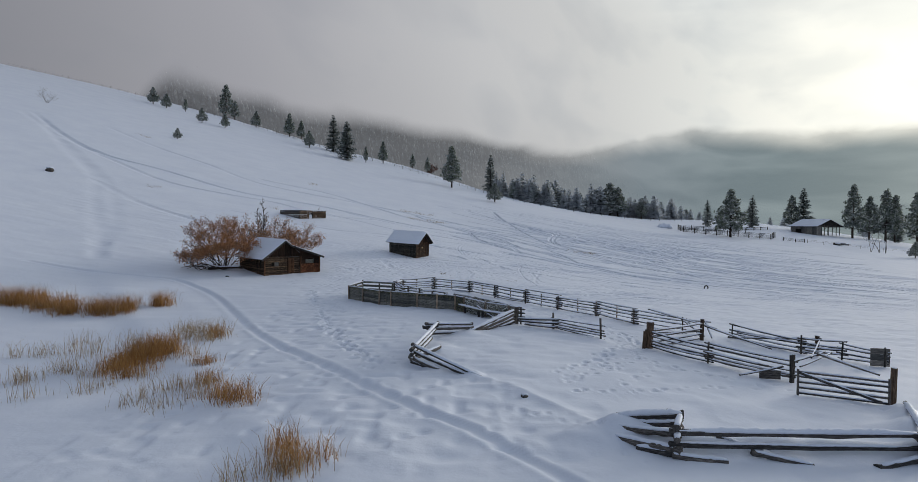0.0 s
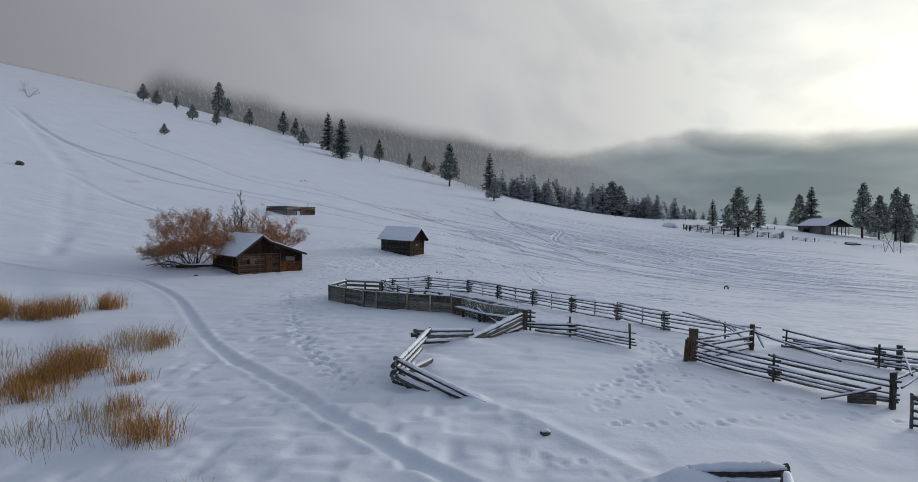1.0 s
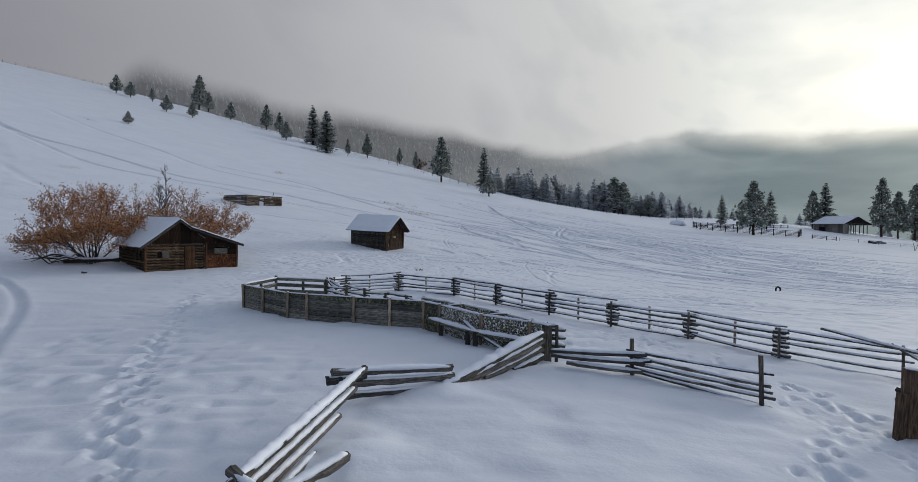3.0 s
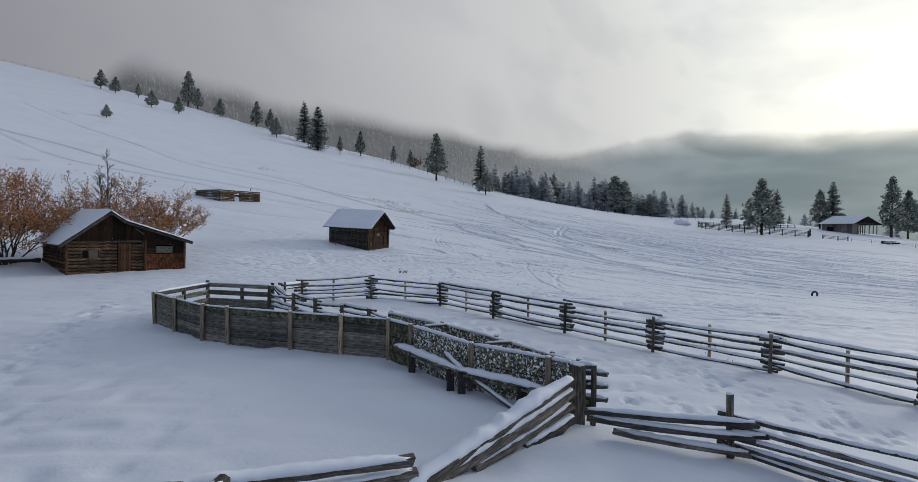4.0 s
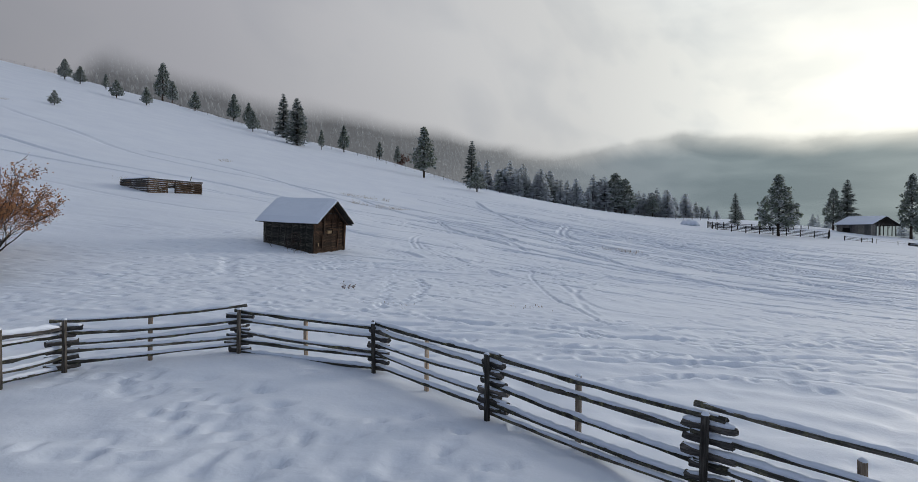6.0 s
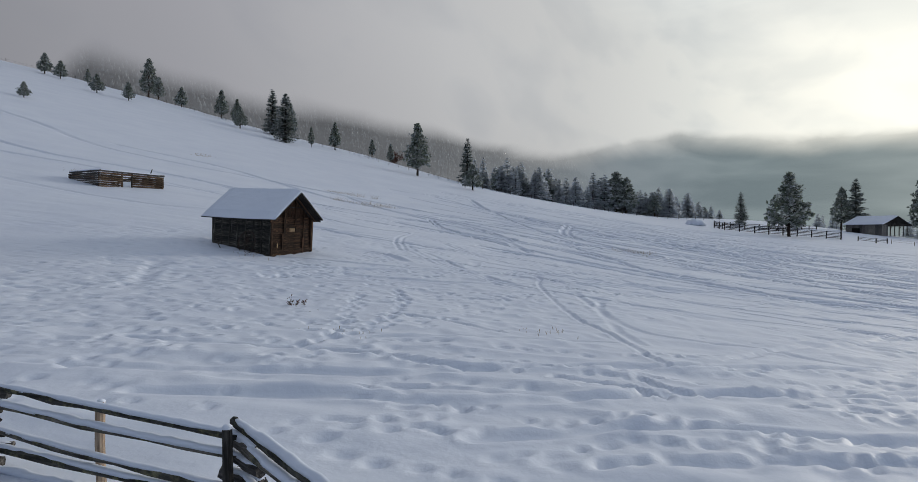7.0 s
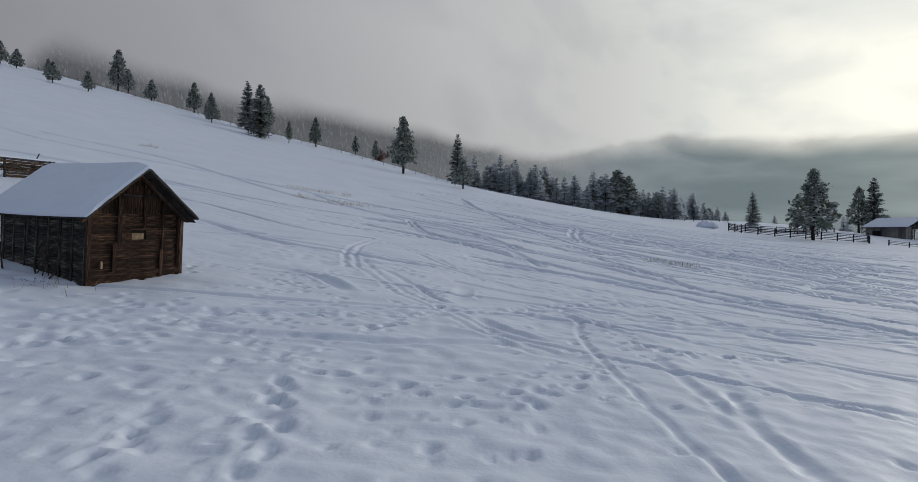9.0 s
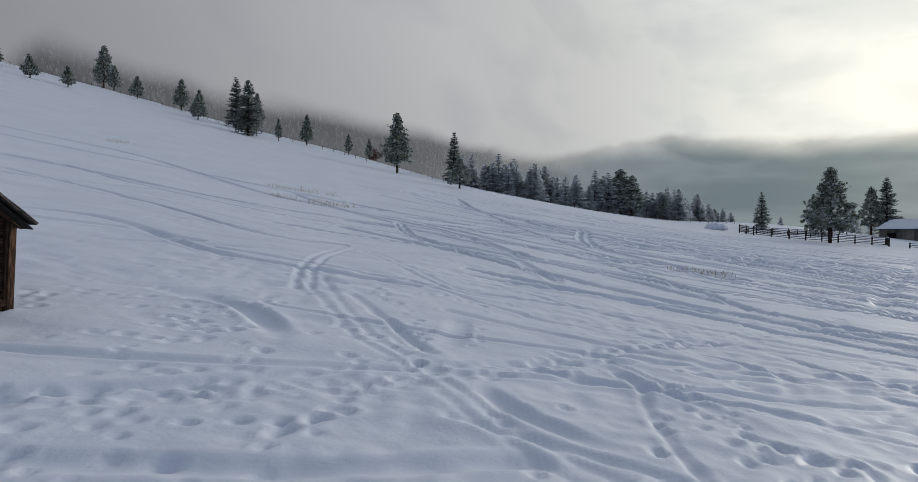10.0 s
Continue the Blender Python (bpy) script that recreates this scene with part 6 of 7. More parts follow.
    # gable boards, standing, cut to the roof
    def under(u):
        return (3.76 - 0.73 * abs(u - 2.3)) if u < 3.02 else 3.22 - 0.33 * (u - 3.02)
    wall_planks(c, F, 0.1, 6.65, 0.16, 2.1, 2.1, DARK_PLANK, 0.2, True, under, "gable_plank", 4)
    wall_planks(c, F, 0.1, 6.65, D, 2.1, 2.1, DARK_PLANK, 0.3, True, under, "gable_plank", 5)
    # lean-to: shingled lower wall, opening with a board, dark upper boards
    rng = random.Random(9)
    lean = part("lean_to_wall", Shape().bar(0, 2.36, 0.05, 1.25, 0.01), SHINGLE, c, "red-brown shingled wall", at=local_along(F, (LOGW + 0.05, 0.1, 0.62), (W - 0.05, 0.1, 0.62)))
    for row in range(7):
        u = LOGW + 0.1
        while u < W - 0.1:
            wd = rng.uniform(0.1, 0.19)
            part("shingle", Shape().bar(0, 0.2, wd - 0.006, 0.018, 0.004, rough=0.004), SHINGLE, lean, at=local_along(F, (u + wd / 2, 0.06 - 0.003 * row, 0.04 + row * 0.165), (u + wd / 2, 0.075, 0.24 + row * 0.165), (0, 1, 0)))
            u += wd
    part("opening_board", Shape().bar(0, 1.0, 0.03, 0.42, 0.006, rough=0.004), BOARD, c, "pale boarded opening", at=local_along(F, (4.98, 0.14, 1.54), (5.98, 0.14, 1.5)))
    part("opening_back", Shape().bar(0, 2.3, 0.03, 0.6, 0.005), SHADE_IN, c, at=local_along(F, (LOGW + 0.05, 0.24, 1.45), (W - 0.05, 0.24, 1.45)))
    wall_planks(c, F, LOGW, W, 0.13, 1.82, 2.12, DARK_PLANK, 0.21, False, None, "plank", 6)
    wall_planks(c, F, LOGW, 4.95, 0.12, 1.22, 1.84, DARK_PLANK, 0.2, False, None, "plank", 7)
    wall_planks(c, F, 6.1, W, 0.12, 1.22, 1.84, DARK_PLANK, 0.2, False, None, "plank", 8)
    wall_planks(c, F, 0.1, D, W, -0.1, 1.95, DARK_PLANK, 0.24, False, None, "plank", 9, axis="v")
    # snow-covered roof, overhanging the front
    roof_slab(c, F, 2.3, 3.82, -0.4, 1.84, -0.42, D + 0.35, "roof", SHAKE, 0.07, 0.17, 1)
    roof_slab(c, F, 2.3, 3.82, 3.05, 3.27, -0.42, D + 0.35, "roof", SHAKE, 0.07, 0.15, 2)
    roof_slab(c, F, 3.02, 3.29, 7.08, 1.95, -0.34, D + 0.3, "roof", SHAKE, 0.07, 0.13, 3)
    for a, b in (((2.3, -0.4, 3.78), (-0.4, -0.4, 1.8)), ((2.3, -0.4, 3.78), (3.05, -0.4, 3.23)), ((3.02, -0.32, 3.24), (7.08, -0.32, 1.9))):
        part("barge_board", Shape().bar(0, (Vector(a) - Vector(b)).length, 0.04, 0.13, 0.008, rough=0.005, steps=3), GREY_WOOD, c, at=local_along(F, a, b))
    part("stick", Shape().bar(0, 0.62, 0.04, 0.05, 0.008), GREY_WOOD, c, "pale stick nailed across the gable", at=local_along(F, (3.75, 0.08, 2.85), (4.25, 0.08, 2.5)))


cabin()


# ---- board shed ----
def shed():
    F = frame_of(-5.95, 85.62, 2.86, 59.6, 0.083)
    c = thing("board_shed", (-5.95, 85.62, 2.86), "small weathered plank shed with a snowy gable roof", "shed")
    W, D, H = 3.115, 4.56, 2.05
    hole = (1.4, 1.92, 1.16, 1.58)
    wall_planks(c, F, 0, W, 0.03, -0.15, H, SHED_FRONT, 0.2, False, None, "plank", 11, holes=(hole,))
    def under(u):
        return 3.4 - 0.84 * abs(u - 1.514)
    wall_planks(c, F, 0.05, W - 0.05, 0.05, H, H, SHED_FRONT, 0.22, True, under, "gable_plank", 12)
    wall_planks(c, F, 0.02, D, 0.03, -0.35, H, SHED_SIDE, 0.24, False, None, "plank", 13, axis="v")
    wall_planks(c, F, 0.02, D, W - 0.03, -0.2, H, SHED_SIDE, 0.24, False, None, "plank", 14, axis="v")
    wall_planks(c, F, 0, W, D, -0.4, H, SHED_SIDE, 0.24, False, None, "plank", 15)
    wall_planks(c, F, 0.05, W - 0.05, D - 0.02, H, H, SHED_SIDE, 0.24, True, under, "gable_plank", 16)
    # added black sheets paint shade behind the planks and close their gaps
    part("lining", Shape().bar(0, W - 0.1, 0.03, H + 0.3, 0.005), SHADE_IN, c, at=local_along(F, (0.05, 0.1, 0.88), (W - 0.05, 0.1, 0.88)))
    part("lining", Shape().bar(0, D - 0.2, 0.03, H + 0.3, 0.005), SHADE_IN, c, at=local_along(F, (0.1, 0.1, 0.88), (0.1, D - 0.1, 0.88)))
    part("leaning_stick", Shape().log(1.6, 0.03, 0.02, 6, 4, 0.1), TWIG, c, "thin stick leaning on the wall", at=local_along(F, (-0.7, 3.0, 0.0), (-0.12, 4.4, 0.95)))
    # standing battens on the side and the front
    rng = random.Random(3)
    for k in range(8):
        v = 0.12 + k * 0.62
        part("batten", Shape().bar(0, H + 0.1, 0.035, rng.uniform(0.07, 0.13), 0.008, rough=0.006, steps=3), SHED_SIDE, c, at=local_along(F, (-0.015, v, -0.15 + 0.0 * k), (-0.015, v, H - 0.05), (0, 1, 0)))
    part("batten", Shape().bar(0, 0.85, 0.03, 0.06, 0.006, rough=0.004), GREY_WOOD, c, "pale short batten", at=local_along(F, (-0.05, 2.95, 0.95), (-0.05, 2.95, 1.8), (0, 1, 0)))
    for u, lo, hi, w in ((0.0, -0.15, 2.0, 0.12), (W, -0.15, 2.0, 0.14), (1.0, 1.1, 2.8, 0.16), (0.82, 0.25, 1.2, 0.13), (2.4, 0.0, 0.95, 0.12), (2.45, 0.9, 2.5, 0.06), (1.85, 1.65, 3.0, 0.13)):
        part("batten", Shape().bar(0, hi - lo, w, 0.035, 0.008, rough=0.006, steps=3), SHED_TRIM if lo < 0.3 else SHED_FRONT, c, at=local_along(F, (u, -0.01, lo), (u, -0.01, hi), (0, 1, 0)))
    part("corner_post", Shape().bar(0, 2.35, 0.15, 0.15, 0.012, rough=0.005, steps=3), SHED_TRIM, c, at=local_along(F, (W - 0.055, 0.075, -0.25), (W - 0.055, 0.075, 2.1)))
    part("window_board", Shape().bar(0, 0.4, 0.02, 0.28, 0.004, rough=0.003), PALE_BOARD, c, "pale board in the window hole", at=local_along(F, (1.45, 0.06, 1.34), (1.85, 0.06, 1.34)))
    part("window_back", Shape().bar(0, 0.6, 0.02, 0.5, 0.004), SHADE_IN, c, at=local_along(F, (1.36, 0.09, 1.38), (1.96, 0.09, 1.38)))
    for z in (1.16, 1.6):
        part("window_frame", Shape().bar(0, 0.6, 0.03, 0.05, 0.005), SHED_FRONT, c, at=local_along(F, (1.36, 0.0, z), (1.96, 0.0, z)))
    part("latch", Shape().bar(0, 0.22, 0.05, 0.05, 0.006), PALE_BOARD, c, at=local_along(F, (0.42, -0.04, 0.42), (0.42, -0.04, 0.64)))
    part("sill_plank", Shape().bar(0, W, 0.03, 0.16, 0.006, rough=0.004), SHED_TRIM, c, at=local_along(F, (0.05, -0.015, 0.2), (W, -0.015, 0.24)))
    part("tie_board", Shape().bar(0, 1.6, 0.03, 0.05, 0.006), GREY_WOOD, c, at=local_along(F, (0.6, -0.02, 2.66), (2.0, -0.02, 2.62)))
    roof_slab(c, F, 1.514, 3.4, -0.41, 1.9, -0.69, D + 0.4, "roof", SHAKE, 0.06, 0.22, 5)
    roof_slab(c, F, 1.514, 3.4, 3.29, 1.9, -0.69, D + 0.4, "roof", SHAKE, 0.06, 0.05, 6)
    # shakes seen from below along the front overhang
    for k in range(9):
        t = k / 9
        u, z = 1.54 + 1.68 * t, 3.34 - 1.42 * t
        part("shake", Shape().bar(0, 0.26, 0.66, 0.025, 0.006, rough=0.012, steps=2, rng=rng), SHAKE, c, at=local_along(F, (u, -0.34, z - 0.01), (u + 0.19, -0.34, z - 0.17)))
    for a, b in (((1.5, -0.3, 3.28), (3.2, -0.3, 1.88)), ((1.5, -0.3, 3.28), (-0.34, -0.3, 1.86))):
        part("rafter", Shape().bar(0, (Vector(a) - Vector(b)).length, 0.06, 0.1, 0.008, rough=0.004, steps=2), SHED_TRIM, c, at=local_along(F, a, b))


shed()


def wagon_wheel():
    """An old spoked wheel leaning on the shed's side."""
    F = frame_of(-5.95, 85.62, 2.86, 59.6, 0.083)
    o = F @ Vector((-0.2, 1.6, 0.62))
    w = thing("wagon_wheel", (o.x, o.y, gz(o.x, o.y)), "rusty spoked wagon wheel leaning on the shed wall", "wheel")
    def ring(a, r):
        return (-0.2 + 0.12 * math.sin(a) , 1.6 + r * math.cos(a), 0.62 + r * math.sin(a))
    pts = [ring(2 * math.pi * k / 24, 0.62) for k in range(25)]
    part("rim", Shape().tube(pts, [0.03] * 25, 6), IRON, w, at=F)
    for k in range(12):
        part("spoke", Shape().bar(0, 0.6, 0.03, 0.03, 0.006), IRON, w, at=local_along(F, (-0.2, 1.6, 0.62), ring(2 * math.pi * k / 12, 0.6)))
    part("hub", Shape().bar(0, 0.16, 0.13, 0.13, 0.03), IRON, w, at=local_along(F, (-0.28, 1.6, 0.62), (-0.12, 1.6, 0.62)))


wagon_wheel()


# ---- roofless log crib on the slope ----
def log_crib():
    F = frame_of(-28.75, 111.4, 8.35, 58.8, 0.0)
    c = thing("log_crib", (-28.75, 111.4, 8.35), "roofless half-buried log crib with a doorway", "log ruin")
    log_courses(c, F, 0, 6.5, 0, -0.5, 1.45, 0.21, LOG_WALL, holes=((2.2, 3.2, -1, 1.2),), seed=31)
    log_courses(c, F, 0, 4.8, 6.5, -0.6, 1.35, 0.21, LOG_WALL, axis="v", seed=32)
    log_courses(c, F, 0, 6.5, 4.8, 0.3, 1.4, 0.21, LOG_WALL, seed=33)
    log_courses(c, F, 0, 4.8, 0, -0.3, 1.45, 0.21, GREY_WOOD, axis="v", seed=36)
    for u in (2.2, 3.2):
        part("door_post", Shape().bar(0, 1.9, 0.14, 0.14, 0.02, rough=0.006, steps=2), POST_WOOD, c, at=local_along(F, (u, 0, -0.5), (u, 0, 1.4)))
    G = F @ pose(0, 0, 0, 0, 0, 90)
    for k, (a, b) in enumerate((((-0.1, 0, 1.5), (6.7, 0, 1.5)), ((-0.1, 4.8, 1.5), (6.7, 4.8, 1.5)))):
        o = part("top_log", Shape().log(6.8, 0.1, 0.1, 8, 5, 0.08), GREY_WOOD, c, at=local_along(F, a, b))
        part("snow_cap", Shape().drift(0, 6.8, 0.2, 0.1, 0.07, steps=30), SNOW_CAP, o, smooth=True)
    o = part("top_log", Shape().log(5.0, 0.1, 0.1, 8, 5, 0.08), GREY_WOOD, c, at=local_along(G, (-0.1, 0, 1.5), (4.9, 0, 1.5)))
    part("snow_cap", Shape().drift(0, 5.0, 0.2, 0.09, 0.07, steps=30), SNOW_CAP, o, smooth=True)
    part("fallen_log", Shape().log(1.4, 0.07, 0.05, 7, 3, 0.1), POST_WOOD, c, at=local_along(F, (5.6, 1.0, 1.0), (6.1, 1.2, 2.0)))
    part("fallen_log", Shape().log(1.9, 0.08, 0.07, 7, 3, 0.1), POST_WOOD, c, at=local_along(F, (1.9, 1.2, 0.4), (3.2, 0.6, 0.9)))


log_crib()


# ---- barn, corral and posts across the field ----
def barn():
    z = gz(129, 223) + 0.35
    F = frame_of(129, 222.5, z, 25.5, 0.0)
    c = thing("barn", (129, 222.5, z), "low grey open-fronted barn with a broad snowy roof", "barn")
    W, D = 13.0, 10.0
    wall_planks(c, F, 0, D, 0, -0.5, 3.0, BARN_WALL, 0.9, True, None, "plank", 51, axis="v", thick=0.08)
    wall_planks(c, F, 0, W, D, -0.5, 3.0, BARN_WALL, 1.0, True, None, "plank", 52, thick=0.08)
    wall_planks(c, F, 0, 3.0, 0, -0.5, 2.8, BARN_WALL, 0.75, True, None, "plank", 53, thick=0.08)
    for u in (4.2, 6.5, 8.8, 11.0, W):
        for v in (0.0, 4.5, D):
            part("pole", Shape().log(4.0, 0.14, 0.13, 7, 2, 0.05), POST_WOOD, c, at=local_along(F, (u, v, -0.5), (u, v, 3.4)))
    part("beam", Shape().bar(0, W, 0.2, 0.3, 0.02), POST_WOOD, c, at=local_along(F, (0, 0, 3.0), (W, 0, 3.0)))
    for u in (4.2, 8.8):
        part("brace", Shape().bar(0, 2.8, 0.12, 0.14, 0.02), POST_WOOD, c, at=local_along(F, (u, 0, 1.6), (u + 2.0, 0, 3.0)))
    part("side_door", Shape().bar(0, 2.2, 0.06, 1.6, 0.02), SHADE_IN, c, at=local_along(F, (-0.06, 6.0, 1.0), (-0.06, 8.2, 1.0)))
    roof_slab(c, F, 6.3, 5.2, -1.0, 2.7, -1.0, D + 0.6, "roof", SHAKE, 0.12, 0.25, 54)
    roof_slab(c, F, 6.3, 5.2, W + 1.2, 2.5, -1.0, D + 0.6, "roof", SHAKE, 0.12, 0.25, 55)


barn()


def rail_corral(name, pts, label, rails=4, h=1.5, spacing=3.2, seed=1, r=0.07):
    f = thing(name, (pts[0][0], pts[0][1], gz(*pts[0])), label, "fence", "rail corrals across the field")
    rng = random.Random(seed)
    stops = []
    for a, b in zip(pts, pts[1:]):
        n = max(1, round(math.dist(a, b) / spacing))
        stops += [lerp(a, b, k / n) for k in range(n)]
    stops.append(pts[-1])
    for k, (x, y) in enumerate(stops):
        post(f, x, y, h * rng.uniform(0.96, 1.12), 0.13, DARK_RAIL, seed=k, snow=False)
    for a, b in zip(stops, stops[1:]):
        for j in range(rails):
            z = 0.35 + (h - 0.45) * j / (rails - 1)
            rail(f, (*a, gz(*a) + z), (*b, gz(*b) + z + rng.uniform(-0.04, 0.04)), r, 0.01, 0.03 if j == rails - 1 else 0, rng.randint(0, 9999), DARK_RAIL)


rail_corral("rail_fence", [(73.0, 205.6), (72.2, 198.3), (78.5, 196.2), (88.7, 196.0), (98.3, 194.4), (103.5, 202)], "dark rail corral under the big pine", rails=5, h=1.8, seed=61)
rail_corral("rail_fence", [(73.0, 205.6), (79, 209.5), (88, 212), (99, 213)], "back rails of the far corral", rails=4, h=1.6, seed=62, spacing=4.5)
rail_corral("rail_fence", [(101.5, 193), (104, 190.5), (107, 191)], "low rail gate on the barn track", rails=3, h=1.1, seed=63, r=0.05)
rail_corral("rail_fence", [(89, 214), (101, 222), (116, 232)], "distant rail fence running to the barn", rails=2, h=1.1, seed=64, spacing=5)


def wire_fence(name, pts, label, spacing=4.5, h=1.2, seed=1):
    f = thing(name, (pts[0][0], pts[0][1], gz(*pts[0])), label, "fence", "wire fences")
    rng = random.Random(seed)
    me = Shape().log(h + 0.4, 0.065, 0.055, 6, 2, 0.06, rng=rng).mesh("post", POST_WOOD)
    line = smooth_line(pts, spacing)
    for x, y in line:
        z = gz(x, y)
        part("post", me, None, f, at=along((x, y, z - 0.4), (x + rng.uniform(-0.04, 0.04), y, z + h * rng.uniform(0.85, 1.1))))
    for hh in (0.55, 0.95):
        part("wire", Shape().tube([(x, y, gz(x, y) + hh) for x, y in line], [0.012] * len(line), 4), IRON, f, at=Matrix())


crest = []
for az in range(-36, 22, 3):
    rc = float(np.interp(az, CREST_AZ, CREST_R)) - (16 if az < 5 else 8)
    crest.append((rc * math.sin(radians(az)), rc * math.cos(radians(az))))
wire_fence("wire_fence", crest, "line of thin posts and wire along the brow of the hill", seed=71)
wire_fence("wire_fence", [(108, 191), (116, 187), (126, 183), (140, 179), (158, 176)], "thin wire fence across the lower field", spacing=5, h=1.0, seed=72)


def log_pile():
    x, y = 116, 191
    g = thing("log_pile", (x, y, gz(x, y)), "few dark logs lying in the snow", "logs")
    for k, (dx, dy, dz, L) in enumerate(((0, 0, 0.15, 4.5), (0.3, 0.5, 0.15, 4.0), (0.2, 0.25, 0.45, 3.4))):
        o = part("log", Shape().log(L, 0.22, 0.2, 8, 3, 0.06), BARK, g, at=along((x + dx, y + dy, gz(x, y) + dz), (x + dx + 4, y + dy - 0.6, gz(x, y) + dz - 0.1)))
        part("snow_cap", Shape().drift(0.1, L - 0.1, 0.3, 0.12, 0.16, steps=12), SNOW_CAP, o, smooth=True)


log_pile()


def tyre():
    x, y = 33.2, 82.5
    z = gz(x, y)
    s = Shape()
    n, m = 26, 8
    s.v = [((0.31 + 0.1 * math.cos(b)) * math.cos(a), 0.09 * math.sin(b), (0.31 + 0.1 * math.cos(b)) * math.sin(a)) for a in (2 * math.pi * i / n for i in range(n)) for b in (2 * math.pi * j / m for j in range(m))]
    s.f = [(i * m + j, ((i + 1) % n) * m + j, ((i + 1) % n) * m + (j + 1) % m, i * m + (j + 1) % m) for i in range(n) for j in range(m)]
    solo("old_tyre", s, RUBBER, "old black tyre standing half sunk in snow", "tyre", at=pose(x, y, z + 0.06, 0, 0, 12) @ Matrix.Scale(0.85, 4), smooth=True)
    solo("snow_mound", Shape().drift(-2.4, 2.4, 4.5, 1.5, 0.0, steps=12, rng=random.Random(3)), SNOW_CAP, "white snow heap beside the far corral", "snow", at=pose(70.3, 211.0, gz(70.3, 211) - 0.1), smooth=True)


tyre()


def boulder(x, y, size, label, seed):
    rng, s = random.Random(seed), Shape()
    rings = [[(size * math.cos(2 * math.pi * i / 9) * math.sin(b) * rng.uniform(0.8, 1.2), size * math.sin(2 * math.pi * i / 9) * math.sin(b) * rng.uniform(0.8, 1.2), size * 0.75 * math.cos(b)) for i in range(9)] for b in (0.25, 0.8, 1.4, 2.2, 2.9)]
    g = thing("rock", (x, y, gz(x, y)), label, "rock", "rocks in the snow")
    part("stone", s.skin(rings[::-1]), STONE, g, smooth=False, at=pose(x, y, gz(x, y) + size * 0.2))
    part("snow_cap", Shape().drift(-size * 0.8, size * 0.8, size * 1.5, size * 0.3, size * 0.62, steps=6, rng=rng), SNOW_CAP, g, at=pose(x, y, gz(x, y) + size * 0.2), smooth=True)


boulder(-74.5, 112.5, 0.7, "dark rock with a snow cap on the slope", 1)
boulder(-62.5, 77, 0.5, "dark rock poking from the hillside snow", 2)
boulder(2.75, 25.2, 0.16, "small dark stump end in the drift", 3)
boulder(-24.0, 63.9, 0.18, "small dark stone by the cabin", 4)
boulder(117, 190, 0.6, "snow-covered mound beyond the field", 5)


# ---- shrubs, bare trees, grass ----
def branching(rng, start, heading, length, radius, levels, out, tips, spread=0.6, lift=0.12, segs=4):
    """A limb that bends and forks; out: (points, radii); tips: where leaves may sit."""
    pts, rad, d, p = [Vector(start)], [radius], Vector(heading).normalized(), Vector(start)
    for k in range(segs):
        sway = min(0.16, spread * 0.45)
        d = (d + Vector((rng.gauss(0, sway), rng.gauss(0, sway), rng.gauss(0, 0.1) + lift * 0.4))).normalized()
        p = p + d * length / segs
        pts.append(p.copy())
        rad.append(radius * (1 - 0.75 * (k + 1) / segs))
        if levels and k >= 1:
            for n in range(rng.choice((1, 2, 2))):
                h = (d + Vector((rng.gauss(0, spread), rng.gauss(0, spread), rng.gauss(0.05, spread * 0.6)))).normalized()
                branching(rng, p, h, length * rng.uniform(0.5, 0.72), rad[-1] * 0.75, levels - 1, out, tips, spread, lift, 3)
        if levels <= 1:
            tips.append((p.copy(), d.copy()))
    out.append((pts, rad))


def shrub(name, x, y, h, stems, lean, leaves, seed, label, mat=None, width=1.0, levels=3, leaf=0.135, group="", low=0.0, z=None, spread=0.6):
    rng = random.Random(seed)
    zz = gz(x, y) if z is None else z
    g = thing(name, (x, y, zz), label, "shrub" if leaves else "bare tree", group)
    tips = []
    for k in range(stems):
        a = 2 * math.pi * k / stems + rng.uniform(-0.5, 0.5)
        out = []
        head = Vector((math.cos(a) * width * rng.uniform(0.3, 1.1) + lean[0], math.sin(a) * width * rng.uniform(0.3, 1.1) + lean[1], 1.0))
        branching(rng, (0.25 * math.cos(a) * width, 0.25 * math.sin(a) * width, -0.2), head, h * rng.uniform(0.55, 0.75), (0.016 if leaves else 0.009) * h, levels, out, tips, spread)
        s = Shape()
        for pts, rad in out:
            s.tube(pts, [max(r, min(0.012 if leaves else 0.008, h * 0.01)) for r in rad], 5 if rad[0] > 0.04 else 3)
        part("stem", s, TWIG, g, at=pose(x, y, zz))
    if leaves:
        s = Shape()
        for n in range(leaves):
            p, d = rng.choice(tips)
            if p.z < low * rng.random():
                continue
            loose = min(0.15, h * 0.07)
            q = p + Vector((rng.gauss(0, loose), rng.gauss(0, loose), rng.gauss(0, loose)))
            e = Vector((rng.gauss(0, 1), rng.gauss(0, 1), rng.gauss(0, 1))).normalized()
            f = e.orthogonal().normalized() * leaf * rng.uniform(0.22, 0.4)
            L = leaf * rng.uniform(0.6, 1.3)
            s.add([q - f, q + e * L * 0.5 - f * 0.3, q + e * L, q + f], [(0, 1, 2, 3)])
        part("foliage", s, mat or RUST_LEAF, g, "dry rust-coloured leaves", at=pose(x, y, zz))
    return g


